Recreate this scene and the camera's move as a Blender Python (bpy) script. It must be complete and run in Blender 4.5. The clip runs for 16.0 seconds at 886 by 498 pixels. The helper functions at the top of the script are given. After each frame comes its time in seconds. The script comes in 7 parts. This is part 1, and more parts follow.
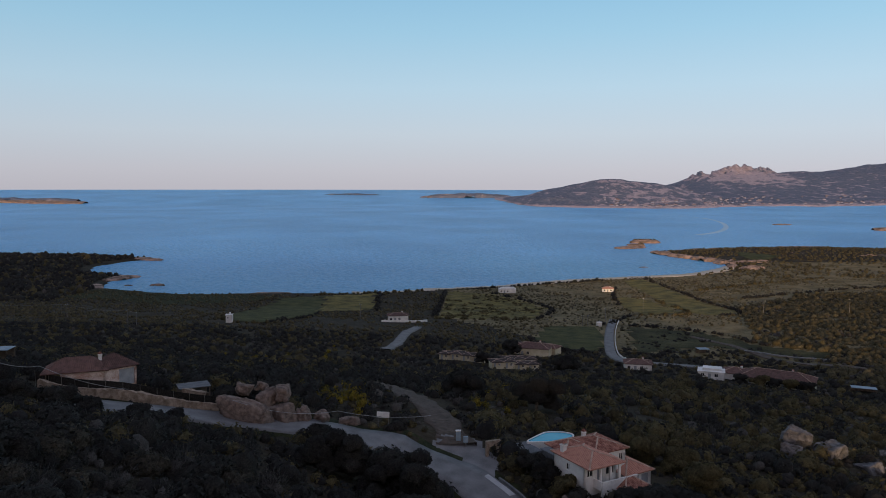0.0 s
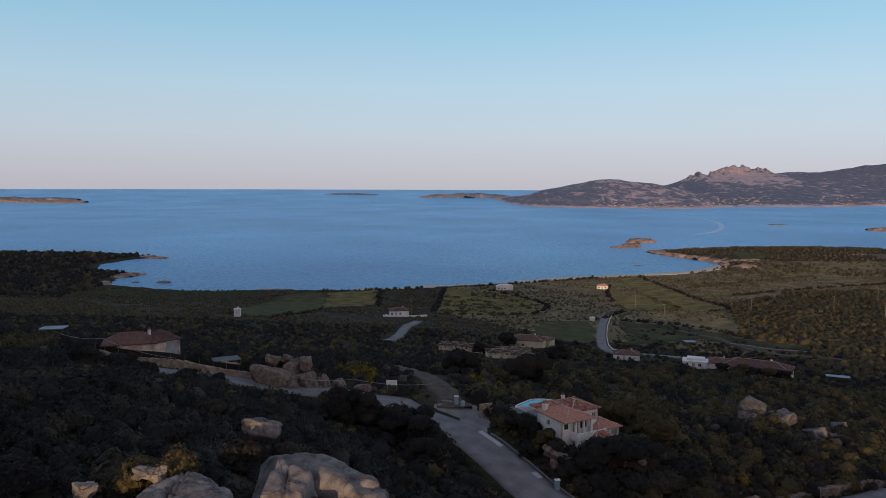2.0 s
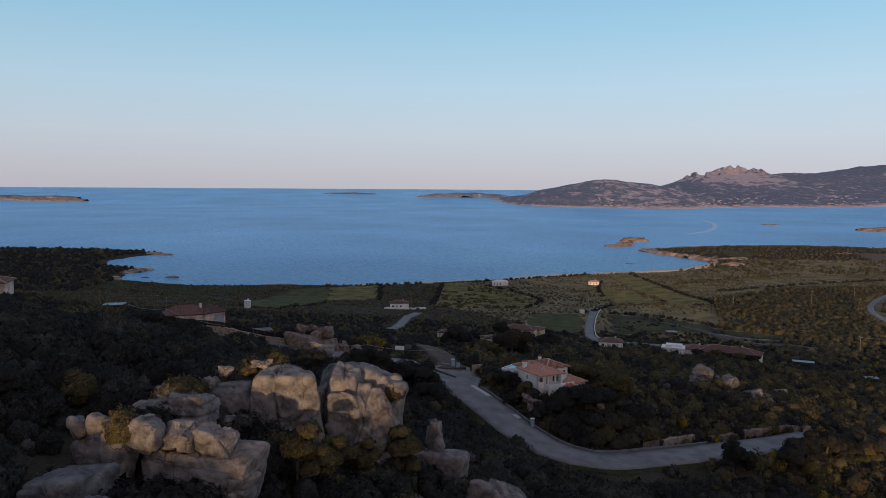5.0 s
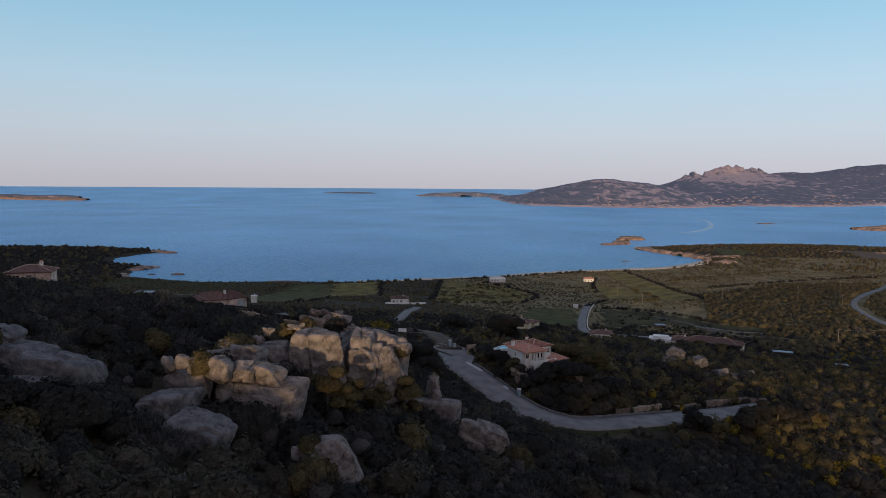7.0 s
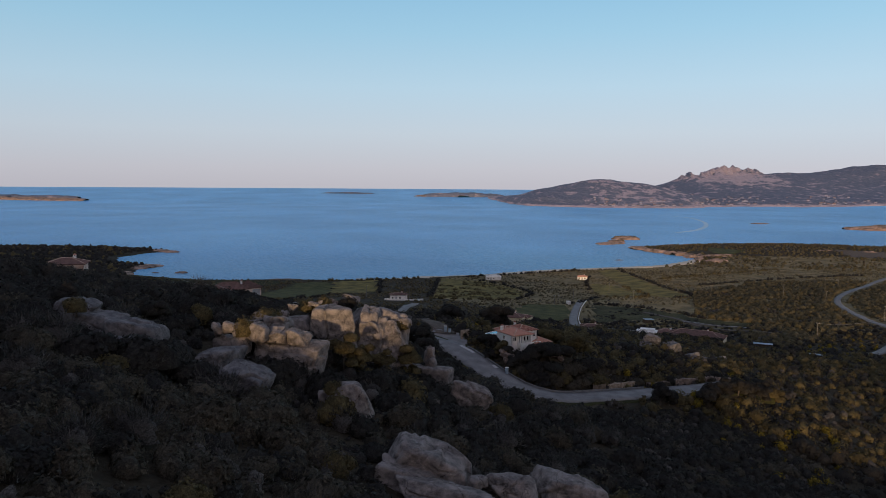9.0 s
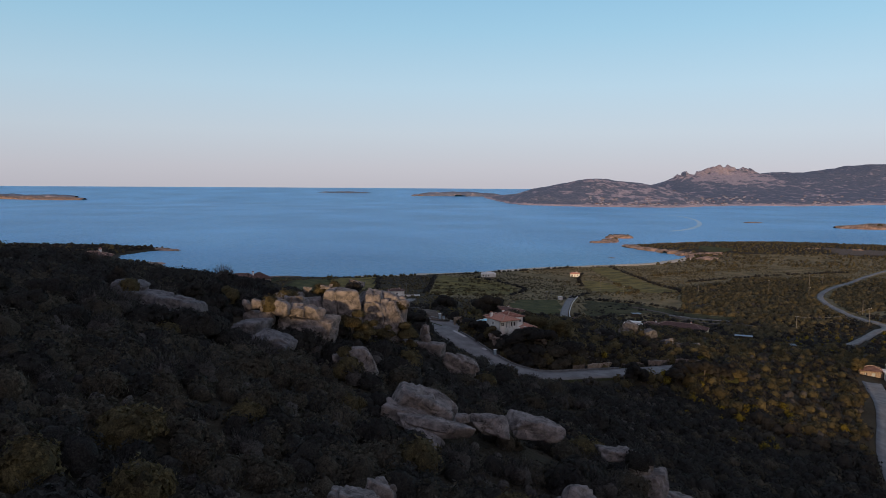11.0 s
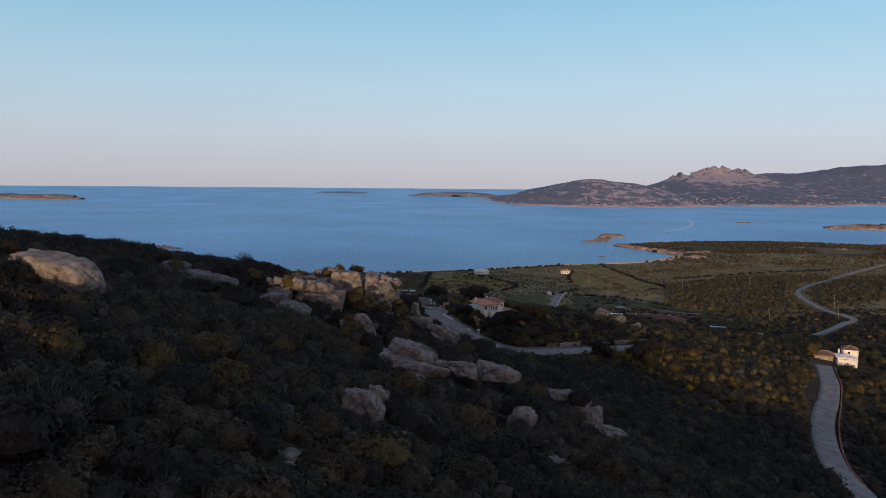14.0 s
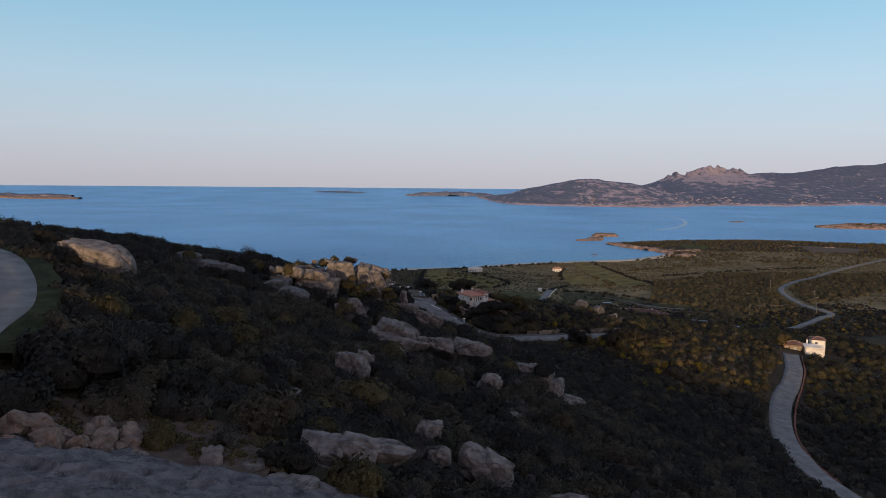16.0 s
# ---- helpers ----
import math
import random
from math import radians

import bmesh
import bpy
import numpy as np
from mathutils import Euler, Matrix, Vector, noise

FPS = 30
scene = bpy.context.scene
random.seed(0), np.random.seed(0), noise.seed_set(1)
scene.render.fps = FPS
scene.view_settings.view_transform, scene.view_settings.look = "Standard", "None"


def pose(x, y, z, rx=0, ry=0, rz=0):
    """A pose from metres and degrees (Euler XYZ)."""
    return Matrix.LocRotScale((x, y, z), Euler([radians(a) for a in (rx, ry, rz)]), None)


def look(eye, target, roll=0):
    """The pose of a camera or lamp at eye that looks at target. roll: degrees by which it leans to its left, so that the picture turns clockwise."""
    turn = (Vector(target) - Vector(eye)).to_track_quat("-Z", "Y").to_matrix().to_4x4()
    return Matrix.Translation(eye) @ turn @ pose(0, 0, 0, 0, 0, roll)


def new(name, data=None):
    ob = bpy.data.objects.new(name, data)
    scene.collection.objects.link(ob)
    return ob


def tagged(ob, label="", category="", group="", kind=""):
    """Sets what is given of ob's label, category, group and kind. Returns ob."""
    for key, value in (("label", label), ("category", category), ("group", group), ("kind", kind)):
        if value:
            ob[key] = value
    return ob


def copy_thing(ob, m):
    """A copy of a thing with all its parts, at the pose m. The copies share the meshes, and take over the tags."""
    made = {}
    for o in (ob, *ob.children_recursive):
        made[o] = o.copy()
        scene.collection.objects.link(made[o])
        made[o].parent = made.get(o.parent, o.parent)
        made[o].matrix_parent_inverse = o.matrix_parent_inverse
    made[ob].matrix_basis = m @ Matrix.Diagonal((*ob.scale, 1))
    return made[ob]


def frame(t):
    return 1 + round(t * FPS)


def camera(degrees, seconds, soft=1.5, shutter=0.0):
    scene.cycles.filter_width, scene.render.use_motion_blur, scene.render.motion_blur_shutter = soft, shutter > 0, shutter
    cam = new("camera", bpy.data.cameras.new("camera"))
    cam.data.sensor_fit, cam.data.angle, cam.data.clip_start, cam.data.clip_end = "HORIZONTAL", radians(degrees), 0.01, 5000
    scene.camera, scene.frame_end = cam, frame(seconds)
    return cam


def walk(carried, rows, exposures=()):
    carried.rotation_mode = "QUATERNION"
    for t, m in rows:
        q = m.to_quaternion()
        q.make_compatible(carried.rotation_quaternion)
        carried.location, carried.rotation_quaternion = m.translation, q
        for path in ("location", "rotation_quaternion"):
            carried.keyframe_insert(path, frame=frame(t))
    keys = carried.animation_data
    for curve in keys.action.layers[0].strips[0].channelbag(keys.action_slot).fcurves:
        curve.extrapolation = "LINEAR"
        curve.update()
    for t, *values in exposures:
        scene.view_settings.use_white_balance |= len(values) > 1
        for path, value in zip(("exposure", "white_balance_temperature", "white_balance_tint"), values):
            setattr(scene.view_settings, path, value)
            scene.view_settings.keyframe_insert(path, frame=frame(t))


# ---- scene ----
cam = camera(62.5, 16.0, soft=0.5)
PATH = [
    (0, (4.504, -0.776, 80.44), (4.403, 1.214, 80.269), 0.1),
    (0.5, (4.624, -4.798, 80.439), (4.524, -2.808, 80.269), 0.1),
    (1, (4.818, -8.774, 80.443), (4.717, -6.784, 80.272), 0.2),
    (1.5, (4.92, -12.745, 80.473), (4.821, -10.755, 80.302), 0.1),
    (2, (5.075, -16.695, 80.456), (4.977, -14.705, 80.285), 0.2),
    (2.5, (5.213, -20.689, 80.477), (5.115, -18.699, 80.306), 0.2),
    (3, (5.347, -24.725, 80.484), (5.25, -22.735, 80.312), 0.2),
    (3.5, (5.556, -28.84, 80.541), (5.459, -26.85, 80.369), 0.2),
    (4, (5.682, -32.739, 80.496), (5.586, -30.749, 80.324), 0.3),
    (6.5, (6.7, -52.925, 80.494), (6.61, -50.934, 80.321), 0.4),
    (7, (7.005, -57.058, 80.558), (6.915, -55.068, 80.384), 0.4),
    (7.5, (7.234, -60.941, 80.514), (7.147, -58.95, 80.34), 0.4),
    (8, (7.489, -64.927, 80.555), (7.402, -62.937, 80.381), 0.4),
    (8.5, (7.832, -68.947, 80.595), (7.746, -66.956, 80.421), 0.4),
    (9, (8.108, -72.743, 80.541), (8.024, -70.752, 80.368), 0.4),
    (11.5, (9.635, -92.148, 80.611), (9.561, -90.157, 80.436), 0.4),
    (12, (9.953, -95.815, 80.613), (9.88, -93.824, 80.438), 0.4),
    (12.5, (10.38, -99.549, 80.577), (10.309, -97.558, 80.402), 0.4),
    (13, (10.927, -103.444, 80.609), (10.856, -101.453, 80.434), 0.5),
    (13.5, (11.39, -106.971, 80.585), (11.321, -104.98, 80.41), 0.5),
    (14, (11.979, -110.704, 80.562), (11.912, -108.713, 80.388), 0.5),
    (14.5, (12.646, -114.426, 80.562), (12.58, -112.435, 80.388), 0.5),
    (15, (13.421, -118.035, 80.586), (13.357, -116.044, 80.411), 0.5),
    (15.5, (14.092, -121.579, 80.519), (14.031, -119.588, 80.344), 0.5),
    (16, (14.941, -125.255, 80.511), (14.882, -123.263, 80.336), 0.5),
]
walk(cam, [(t, look(eye, target, roll)) for t, eye, target, roll in PATH])


# ---- light ----
SUN_FROM = (-0.10, -1.0)          # the sun stands low behind
SUN_UP = 6.0
world = bpy.data.worlds.new("dusk_sky")
scene.world = world
world.use_nodes = True
wn, wl = world.node_tree.nodes, world.node_tree.links.new
sky = wn.new("ShaderNodeTexSky")
sky.sky_type, sky.sun_disc = "NISHITA", False
sky.sun_elevation, sky.sun_rotation = radians(SUN_UP), math.atan2(SUN_FROM[0], SUN_FROM[1])
sky.air_density, sky.dust_density, sky.ozone_density = 1.0, 0.6, 3.0
# the evening sky away from the sun: a pale rosy belt over the horizon, clear blue above
coord, split, belt = wn.new("ShaderNodeTexCoord"), wn.new("ShaderNodeSeparateXYZ"), wn.new("ShaderNodeValToRGB")
wl(coord.outputs["Generated"], split.inputs[0])
wl(split.outputs["Z"], belt.inputs[0])
stops = [(0.0, (0.53, 0.52, 0.585)), (0.022, (0.56, 0.56, 0.63)), (0.07, (0.565, 0.64, 0.73)), (0.13, (0.49, 0.665, 0.80)),
         (0.20, (0.365, 0.61, 0.79)), (0.27, (0.27, 0.53, 0.75)), (0.5, (0.26, 0.34, 0.48)), (1.0, (0.25, 0.27, 0.40))]
# towards the sun: a warm glow that fades upward
glow_stops = [(0.0, (1.05, 0.68, 0.46)), (0.10, (0.92, 0.68, 0.54)), (0.3, (0.60, 0.52, 0.56)), (0.6, (0.36, 0.36, 0.47)), (1.0, (0.25, 0.27, 0.40))]


def fill_ramp(ramp, rows):
    for n, (at, colour) in enumerate(rows):
        e = ramp.color_ramp.elements[n] if n < 2 else ramp.color_ramp.elements.new(at)
        e.position, e.color = at, (*colour, 1)


fill_ramp(belt, stops)
glow = wn.new("ShaderNodeValToRGB")
fill_ramp(glow, glow_stops)
wl(split.outputs["Z"], glow.inputs[0])
side = wn.new("ShaderNodeMapRange")
side.interpolation_type = "SMOOTHSTEP"
side.inputs["From Min"].default_value, side.inputs["From Max"].default_value = 0.1, -0.8
wl(split.outputs["Y"], side.inputs["Value"])
round_ = wn.new("ShaderNodeMix")
round_.data_type = "RGBA"
wl(side.outputs["Result"], round_.inputs["Factor"])
wl(belt.outputs[0], round_.inputs["A"])
wl(glow.outputs[0], round_.inputs["B"])
blend = wn.new("ShaderNodeMix")
blend.data_type = "RGBA"
blend.inputs["Factor"].default_value = 0.94
dim = wn.new("ShaderNodeVectorMath")
dim.operation = "SCALE"
dim.inputs["Scale"].default_value = 0.15
wl(sky.outputs[0], dim.inputs[0])
wl(dim.outputs[0], blend.inputs["A"])
wl(round_.outputs["Result"], blend.inputs["B"])
# a little brighter to the east than to the west
lean, even = wn.new("ShaderNodeMapRange"), wn.new("ShaderNodeVectorMath")
even.operation = "SCALE"
lean.inputs["From Min"].default_value, lean.inputs["From Max"].default_value = -0.6, 0.6
lean.inputs["To Min"].default_value, lean.inputs["To Max"].default_value = 0.94, 1.06
wl(split.outputs["X"], lean.inputs["Value"])
wl(lean.outputs["Result"], even.inputs["Scale"])
wl(blend.outputs["Result"], even.inputs[0])
wl(even.outputs[0], wn["Background"].inputs["Color"])
wn["Background"].inputs["Strength"].default_value = 1.0
sun_data = bpy.data.lights.new("sun", "SUN")
sun_data.energy, sun_data.angle, sun_data.color = 3.4, radians(1.2), (1.0, 0.68, 0.38)
sun = new("sun", sun_data)
sun.matrix_world = look((0, 0, 200), (-SUN_FROM[0] * 100, -SUN_FROM[1] * 100, 200 - 101 * math.tan(radians(SUN_UP))))


# ---- lie of the land: spot heights, coast line ----
# the bend of the hill road: its middle line and level
ROAD_BEND = [(2, 84.6, 46.2), (5.6, 80.6, 45.2), (9, 75.5, 44.3), (12, 70.8, 43.3), (15, 67.3, 42.4), (18.5, 64.8, 41.5), (22.5, 63.8, 40.8), (27, 64.8, 40.4), (33, 67.6, 40.0),
             (40, 70.8, 39.6), (48, 74.6, 39.2), (58, 79.5, 38.8)]
HILL_SPOTS = [
    (-76, 85, 59), (-48, 88, 54), (-23, 84, 51), (-2, 92, 48), (20, 88, 43.5), (8, 60, 45.5), (20, 55, 42.0), (32, 58, 39.5), (17, 76, 45.6), (22, 77, 46.0), (27, 77, 45.4), (12, 81, 46.2), (34, 78, 43.4), (42, 80, 41.0), *[(x, y, z - 0.3) for x, y, z in ROAD_BEND], (55, 108, 40),
    (76, 127, 33), (99, 75, 24.5), (91, 48, 23.5), (143, 142, 20), (44, 43, 38), (-10, 26, 60), (-16, 3, 60), (-29, -4, 64.5),
    (-29, -39, 69), (-14, -72, 67.5), (5, -84, 63.5), (17, -60, 55), (27, -11, 48), (3, -19, 57), (6, 20, 52), (22, -130, 62),
    (-40, -130, 76), (-8, -85, 65.2), (-4, -83.6, 64.6), (110, -60, 22), (-60, -18, 72.5)]
PLAIN_SPOTS = [
    (136, 230, 12), (218, 287, 9), (279, 479, 4), (77, 395, 5), (28, 262, 14), (-150, 420, 6), (-140, 250, 26), (-40, 180, 32),
    (100, 180, 25), (190, 150, 16), (300, 200, 12), (400, 420, 6), (-400, 500, 10), (40, 330, 8), (-70, 330, 14)]
COAST = [
    (-900, 760), (-700, 800), (-520, 815), (-408, 805), (-354, 784), (-378, 750), (-382, 701), (-364, 659), (-303, 626), (-310, 590), (-299, 553),
    (-231, 527), (-183, 527), (-118, 537), (-71, 537), (-26, 561), (28, 583), (77, 616), (128, 638), (196, 668), (252, 728),
    (266, 786), (228, 855), (214, 895), (252, 926), (335, 968), (420, 978), (520, 960), (700, 930), (1000, 960), (1500, 900)]


def spline_weights(spots):
    """Thin-plate surface through the spot heights."""
    p = np.array(spots, float)
    d = np.linalg.norm(p[:, None, :2] - p[None, :, :2], axis=2)
    k = np.where(d > 0, d * d * np.log(d + 1e-9), 0.0) + np.eye(len(p)) * 60.0
    q = np.c_[np.ones(len(p)), p[:, :2]]
    a = np.block([[k, q], [q.T, np.zeros((3, 3))]])
    return p, np.linalg.solve(a, np.r_[p[:, 2], 0, 0, 0])


SPOTS, WEIGHTS = spline_weights(HILL_SPOTS + PLAIN_SPOTS)


def to_line(x, y, line):
    """Distance of points from a polyline."""
    best = np.full(np.shape(x), 1e9)
    for (ax, ay), (bx, by) in zip(line[:-1], line[1:]):
        dx, dy = bx - ax, by - ay
        s = np.clip(((x - ax) * dx + (y - ay) * dy) / (dx * dx + dy * dy + 1e-9), 0, 1)
        best = np.minimum(best, np.hypot(x - ax - s * dx, y - ay - s * dy))
    return best


def in_polygon(x, y, ring):
    inside = np.zeros(np.shape(x), bool)
    for (ax, ay), (bx, by) in zip(ring, ring[1:] + ring[:1]):
        if ay != by:
            inside ^= ((ay > y) != (by > y)) & (x < (bx - ax) * (y - ay) / (by - ay) + ax)
    return inside


LAND = COAST + [(3000, 900), (3000, -1500), (-3000, -1500), (-3000, 760)]


def from_coast(x, y):
    """Metres inland (negative: out at sea)."""
    x, y = np.asarray(x, float), np.asarray(y, float)
    d = to_line(x, y, COAST)
    return np.where(in_polygon(x, y, LAND), d, -d)


def waves(x, y, size, seed=0.0):
    """Cheap smooth unevenness, about -1 to 1."""
    a, b = x / size, y / size
    return (np.sin(a * 1.7 + 2.1 * np.sin(b * 1.3 + seed)) + np.sin(b * 1.9 + 1.7 * np.sin(a * 1.1 + seed * 2.0)) + np.sin((a + b) * 2.7 + seed)) / 3


def height(x, y):
    x, y = np.asarray(x, float), np.asarray(y, float)
    cx, cy = np.clip(x, -160, 420), np.clip(y, -140, 520)
    h = np.full(x.shape, WEIGHTS[-3]) + WEIGHTS[-2] * cx + WEIGHTS[-1] * cy
    for (px, py, _), w in zip(SPOTS, WEIGHTS):
        d = np.hypot(cx - px, cy - py)
        h = h + w * d * d * np.log(d + 1e-9)
    # the road's bed is cut level across
    bed, near_bed = np.full(x.shape, 0.0), np.full(x.shape, 1e9)
    for (ax, ay, az), (bx, by, bz) in zip(ROAD_BEND[:-1], ROAD_BEND[1:]):
        dx, dy = bx - ax, by - ay
        s = np.clip(((x - ax) * dx + (y - ay) * dy) / (dx * dx + dy * dy), 0, 1)
        d = np.hypot(x - ax - s * dx, y - ay - s * dy)
        bed = np.where(d < near_bed, az + s * (bz - az) - 0.3, bed)
        near_bed = np.minimum(d, near_bed)
    cut = np.clip(1 - (near_bed - 4.0) / 6.0, 0, 1)
    h = h * (1 - cut * cut * (3 - 2 * cut)) + bed * cut * cut * (3 - 2 * cut)
    inland = from_coast(x, y)
    low = 1.0 + 0.045 * np.maximum(inland, 0)
    far = np.clip((y - 300) / 180, 0, 1)
    h = h * (1 - far) + np.minimum(np.maximum(h, 1.5), 12) * far
    # the capes on both sides
    h = h + 9 * np.exp(-((x + 470) / 90) ** 2 - ((y - 700) / 120) ** 2) + 7 * np.exp(-((x - 430) / 120) ** 2 - ((y - 850) / 90) ** 2)
    # unseen hill behind, added to shade the slope: its crest runs across 300 m back and drops away to one side
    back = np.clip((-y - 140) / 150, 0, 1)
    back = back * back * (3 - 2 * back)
    # crest heights set by the shade wanted; western rise shades the left cape
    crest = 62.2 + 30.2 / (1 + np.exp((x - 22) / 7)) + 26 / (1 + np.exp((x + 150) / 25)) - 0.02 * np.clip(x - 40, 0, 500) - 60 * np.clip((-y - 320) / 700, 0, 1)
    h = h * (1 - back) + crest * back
    rough = np.clip((380 - y) / 80, 0, 1)
    h = h + (1 - cut) * (0.35 * rough * waves(x, y, 6.0) + 0.5 * (0.3 + 0.7 * rough) * waves(x, y, 19.0, 1.0))
    h = np.minimum(h, low + 2 * np.clip(inland / 60, 0, 1) + 90 * np.clip((inland - 150) / 300, 0, 1))
    return np.where(inland > 0, np.maximum(h, 0.3 + 0.02 * np.minimum(inland, 20)), np.maximum(-4.0, 0.3 + 0.12 * inland))


# ---- materials ----
def material(name, low, high, size=1.0, rough=0.9, bump=0.3, fine=8.0, spec=0.3, contrast=0.5, random_by=None, third=None, metal=0.0, leafy=0.0, cracks=0.0, squash=None, vary=0.35, spin=0.0):
    """Two colours mixed by noise of the given size in metres, finer grain over it, and relief."""
    m = bpy.data.materials.new(name)
    m.use_nodes = True
    n, link = m.node_tree.nodes, m.node_tree.links.new
    b = n["Principled BSDF"]
    geo = n.new("ShaderNodeNewGeometry")
    big, small = n.new("ShaderNodeTexNoise"), n.new("ShaderNodeTexNoise")
    big.inputs["Scale"].default_value, big.inputs["Detail"].default_value = 1.0 / size, 5.0
    small.inputs["Scale"].default_value, small.inputs["Detail"].default_value = fine / size, 6.0
    place = geo.outputs["Position"]
    if squash:
        turn = n.new("ShaderNodeMapping")
        turn.vector_type = "TEXTURE"
        turn.inputs["Scale"].default_value = [1.0 / k for k in squash]
        turn.inputs["Rotation"].default_value = (0.0, 0.0, radians(-spin))
        link(place, turn.inputs["Vector"])
        place = turn.outputs[0]
    for tex in (big, small):
        link(place, tex.inputs["Vector"])
    add = n.new("ShaderNodeMath")
    add.operation = "MULTIPLY_ADD"
    link(small.outputs[0], add.inputs[0])
    add.inputs[1].default_value = 0.5
    link(big.outputs[0], add.inputs[2])
    last = add.outputs[0]
    if random_by:
        if random_by == "island":
            rnd = geo.outputs["Random Per Island"]
        else:
            rnd = n.new("ShaderNodeObjectInfo").outputs["Random"]
        more = n.new("ShaderNodeMath")
        more.operation = "MULTIPLY_ADD"
        link(rnd, more.inputs[0])
        more.inputs[1].default_value = vary
        link(last, more.inputs[2])
        less = n.new("ShaderNodeMath")
        less.operation = "SUBTRACT"
        link(more.outputs[0], less.inputs[0])
        less.inputs[1].default_value = vary / 2
        last = less.outputs[0]
    ramp = n.new("ShaderNodeValToRGB")
    link(last, ramp.inputs[0])
    mid, half = 0.75, 0.32 * (1.0 - contrast) + 0.02
    e = ramp.color_ramp.elements
    e[0].position, e[0].color = mid - half, (*low, 1)
    e[1].position, e[1].color = mid + half, (*high, 1)
    if third:
        x = ramp.color_ramp.elements.new(mid + half * 1.25)
        x.color = (*third, 1)
    colour = ramp.outputs[0]
    relief = add.outputs[0]
    if cracks:
        # thin joints and dark lichen blotches
        bent = n.new("ShaderNodeVectorMath")
        bent.operation = "MULTIPLY_ADD"
        link(big.outputs["Color"], bent.inputs[0])
        bent.inputs[1].default_value = (1.3, 1.3, 1.3)
        link(geo.outputs["Position"], bent.inputs[2])
        cell = n.new("ShaderNodeTexVoronoi")
        cell.feature = "DISTANCE_TO_EDGE"
        cell.inputs["Scale"].default_value = 1.0 / cracks
        link(bent.outputs[0], cell.inputs["Vector"])
        line = n.new("ShaderNodeMapRange")
        line.inputs["From Min"].default_value, line.inputs["From Max"].default_value = 0.0, 0.007
        line.inputs["To Min"].default_value, line.inputs["To Max"].default_value = 0.35, 1.0
        link(cell.outputs["Distance"], line.inputs["Value"])
        blot = n.new("ShaderNodeTexNoise")
        blot.inputs["Scale"].default_value, blot.inputs["Detail"].default_value = 1.1, 10.0
        blot.inputs["Roughness"].default_value = 0.7
        link(geo.outputs["Position"], blot.inputs["Vector"])
        lich = n.new("ShaderNodeMapRange")
        lich.inputs["From Min"].default_value, lich.inputs["From Max"].default_value = 0.48, 0.66
        lich.inputs["To Min"].default_value, lich.inputs["To Max"].default_value = 1.0, 0.38
        link(blot.outputs[0], lich.inputs["Value"])
        both = n.new("ShaderNodeMath")
        both.operation = "MULTIPLY"
        link(line.outputs[0], both.inputs[0])
        link(lich.outputs[0], both.inputs[1])
        shade = n.new("ShaderNodeVectorMath")
        shade.operation = "SCALE"
        link(colour, shade.inputs[0])
        link(both.outputs[0], shade.inputs["Scale"])
        colour = shade.outputs[0]
        deep = n.new("ShaderNodeMath")
        deep.operation = "MULTIPLY_ADD"
        link(line.outputs[0], deep.inputs[0])
        deep.inputs[1].default_value = 0.6
        link(relief, deep.inputs[2])
        relief = deep.outputs[0]
    link(colour, b.inputs["Base Color"])
    if leafy:
        leafage = n.new("ShaderNodeTexNoise")
        leafage.inputs["Scale"].default_value, leafage.inputs["Detail"].default_value = 1.0 / leafy, 4.0
        leafage.inputs["Roughness"].default_value = 0.65
        link(geo.outputs["Position"], leafage.inputs["Vector"])
        rise = n.new("ShaderNodeBump")
        rise.inputs["Strength"].default_value, rise.inputs["Distance"].default_value = 0.3, leafy * 0.5
        link(leafage.outputs[0], rise.inputs["Height"])
        link(rise.outputs[0], b.inputs["Normal"])
        # shade of the gaps between the leaf sprays, put into the colour as noise
        gap_shade = n.new("ShaderNodeMapRange")
        gap_shade.inputs["From Min"].default_value, gap_shade.inputs["From Max"].default_value = 0.38, 0.64
        gap_shade.inputs["To Min"].default_value, gap_shade.inputs["To Max"].default_value = 0.55, 1.4
        link(leafage.outputs[0], gap_shade.inputs["Value"])
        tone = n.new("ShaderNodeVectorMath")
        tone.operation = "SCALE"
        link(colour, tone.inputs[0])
        link(gap_shade.outputs[0], tone.inputs["Scale"])
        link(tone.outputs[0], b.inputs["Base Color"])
        # thin leaves let light through
        thin, both_sides = n.new("ShaderNodeBsdfTranslucent"), n.new("ShaderNodeMixShader")
        link(tone.outputs[0], thin.inputs["Color"])
        both_sides.inputs[0].default_value = 0.42
        link(b.outputs[0], both_sides.inputs[1])
        link(thin.outputs[0], both_sides.inputs[2])
        link(both_sides.outputs[0], n["Material Output"].inputs["Surface"])
    b.inputs["Roughness"].default_value, b.inputs["Specular IOR Level"].default_value, b.inputs["Metallic"].default_value = rough, spec, metal
    if bump:
        bm_node = n.new("ShaderNodeBump")
        bm_node.inputs["Strength"].default_value, bm_node.inputs["Distance"].default_value = bump, size * 0.2
        link(relief, bm_node.inputs["Height"])
        link(bm_node.outputs[0], b.inputs["Normal"])
    return m


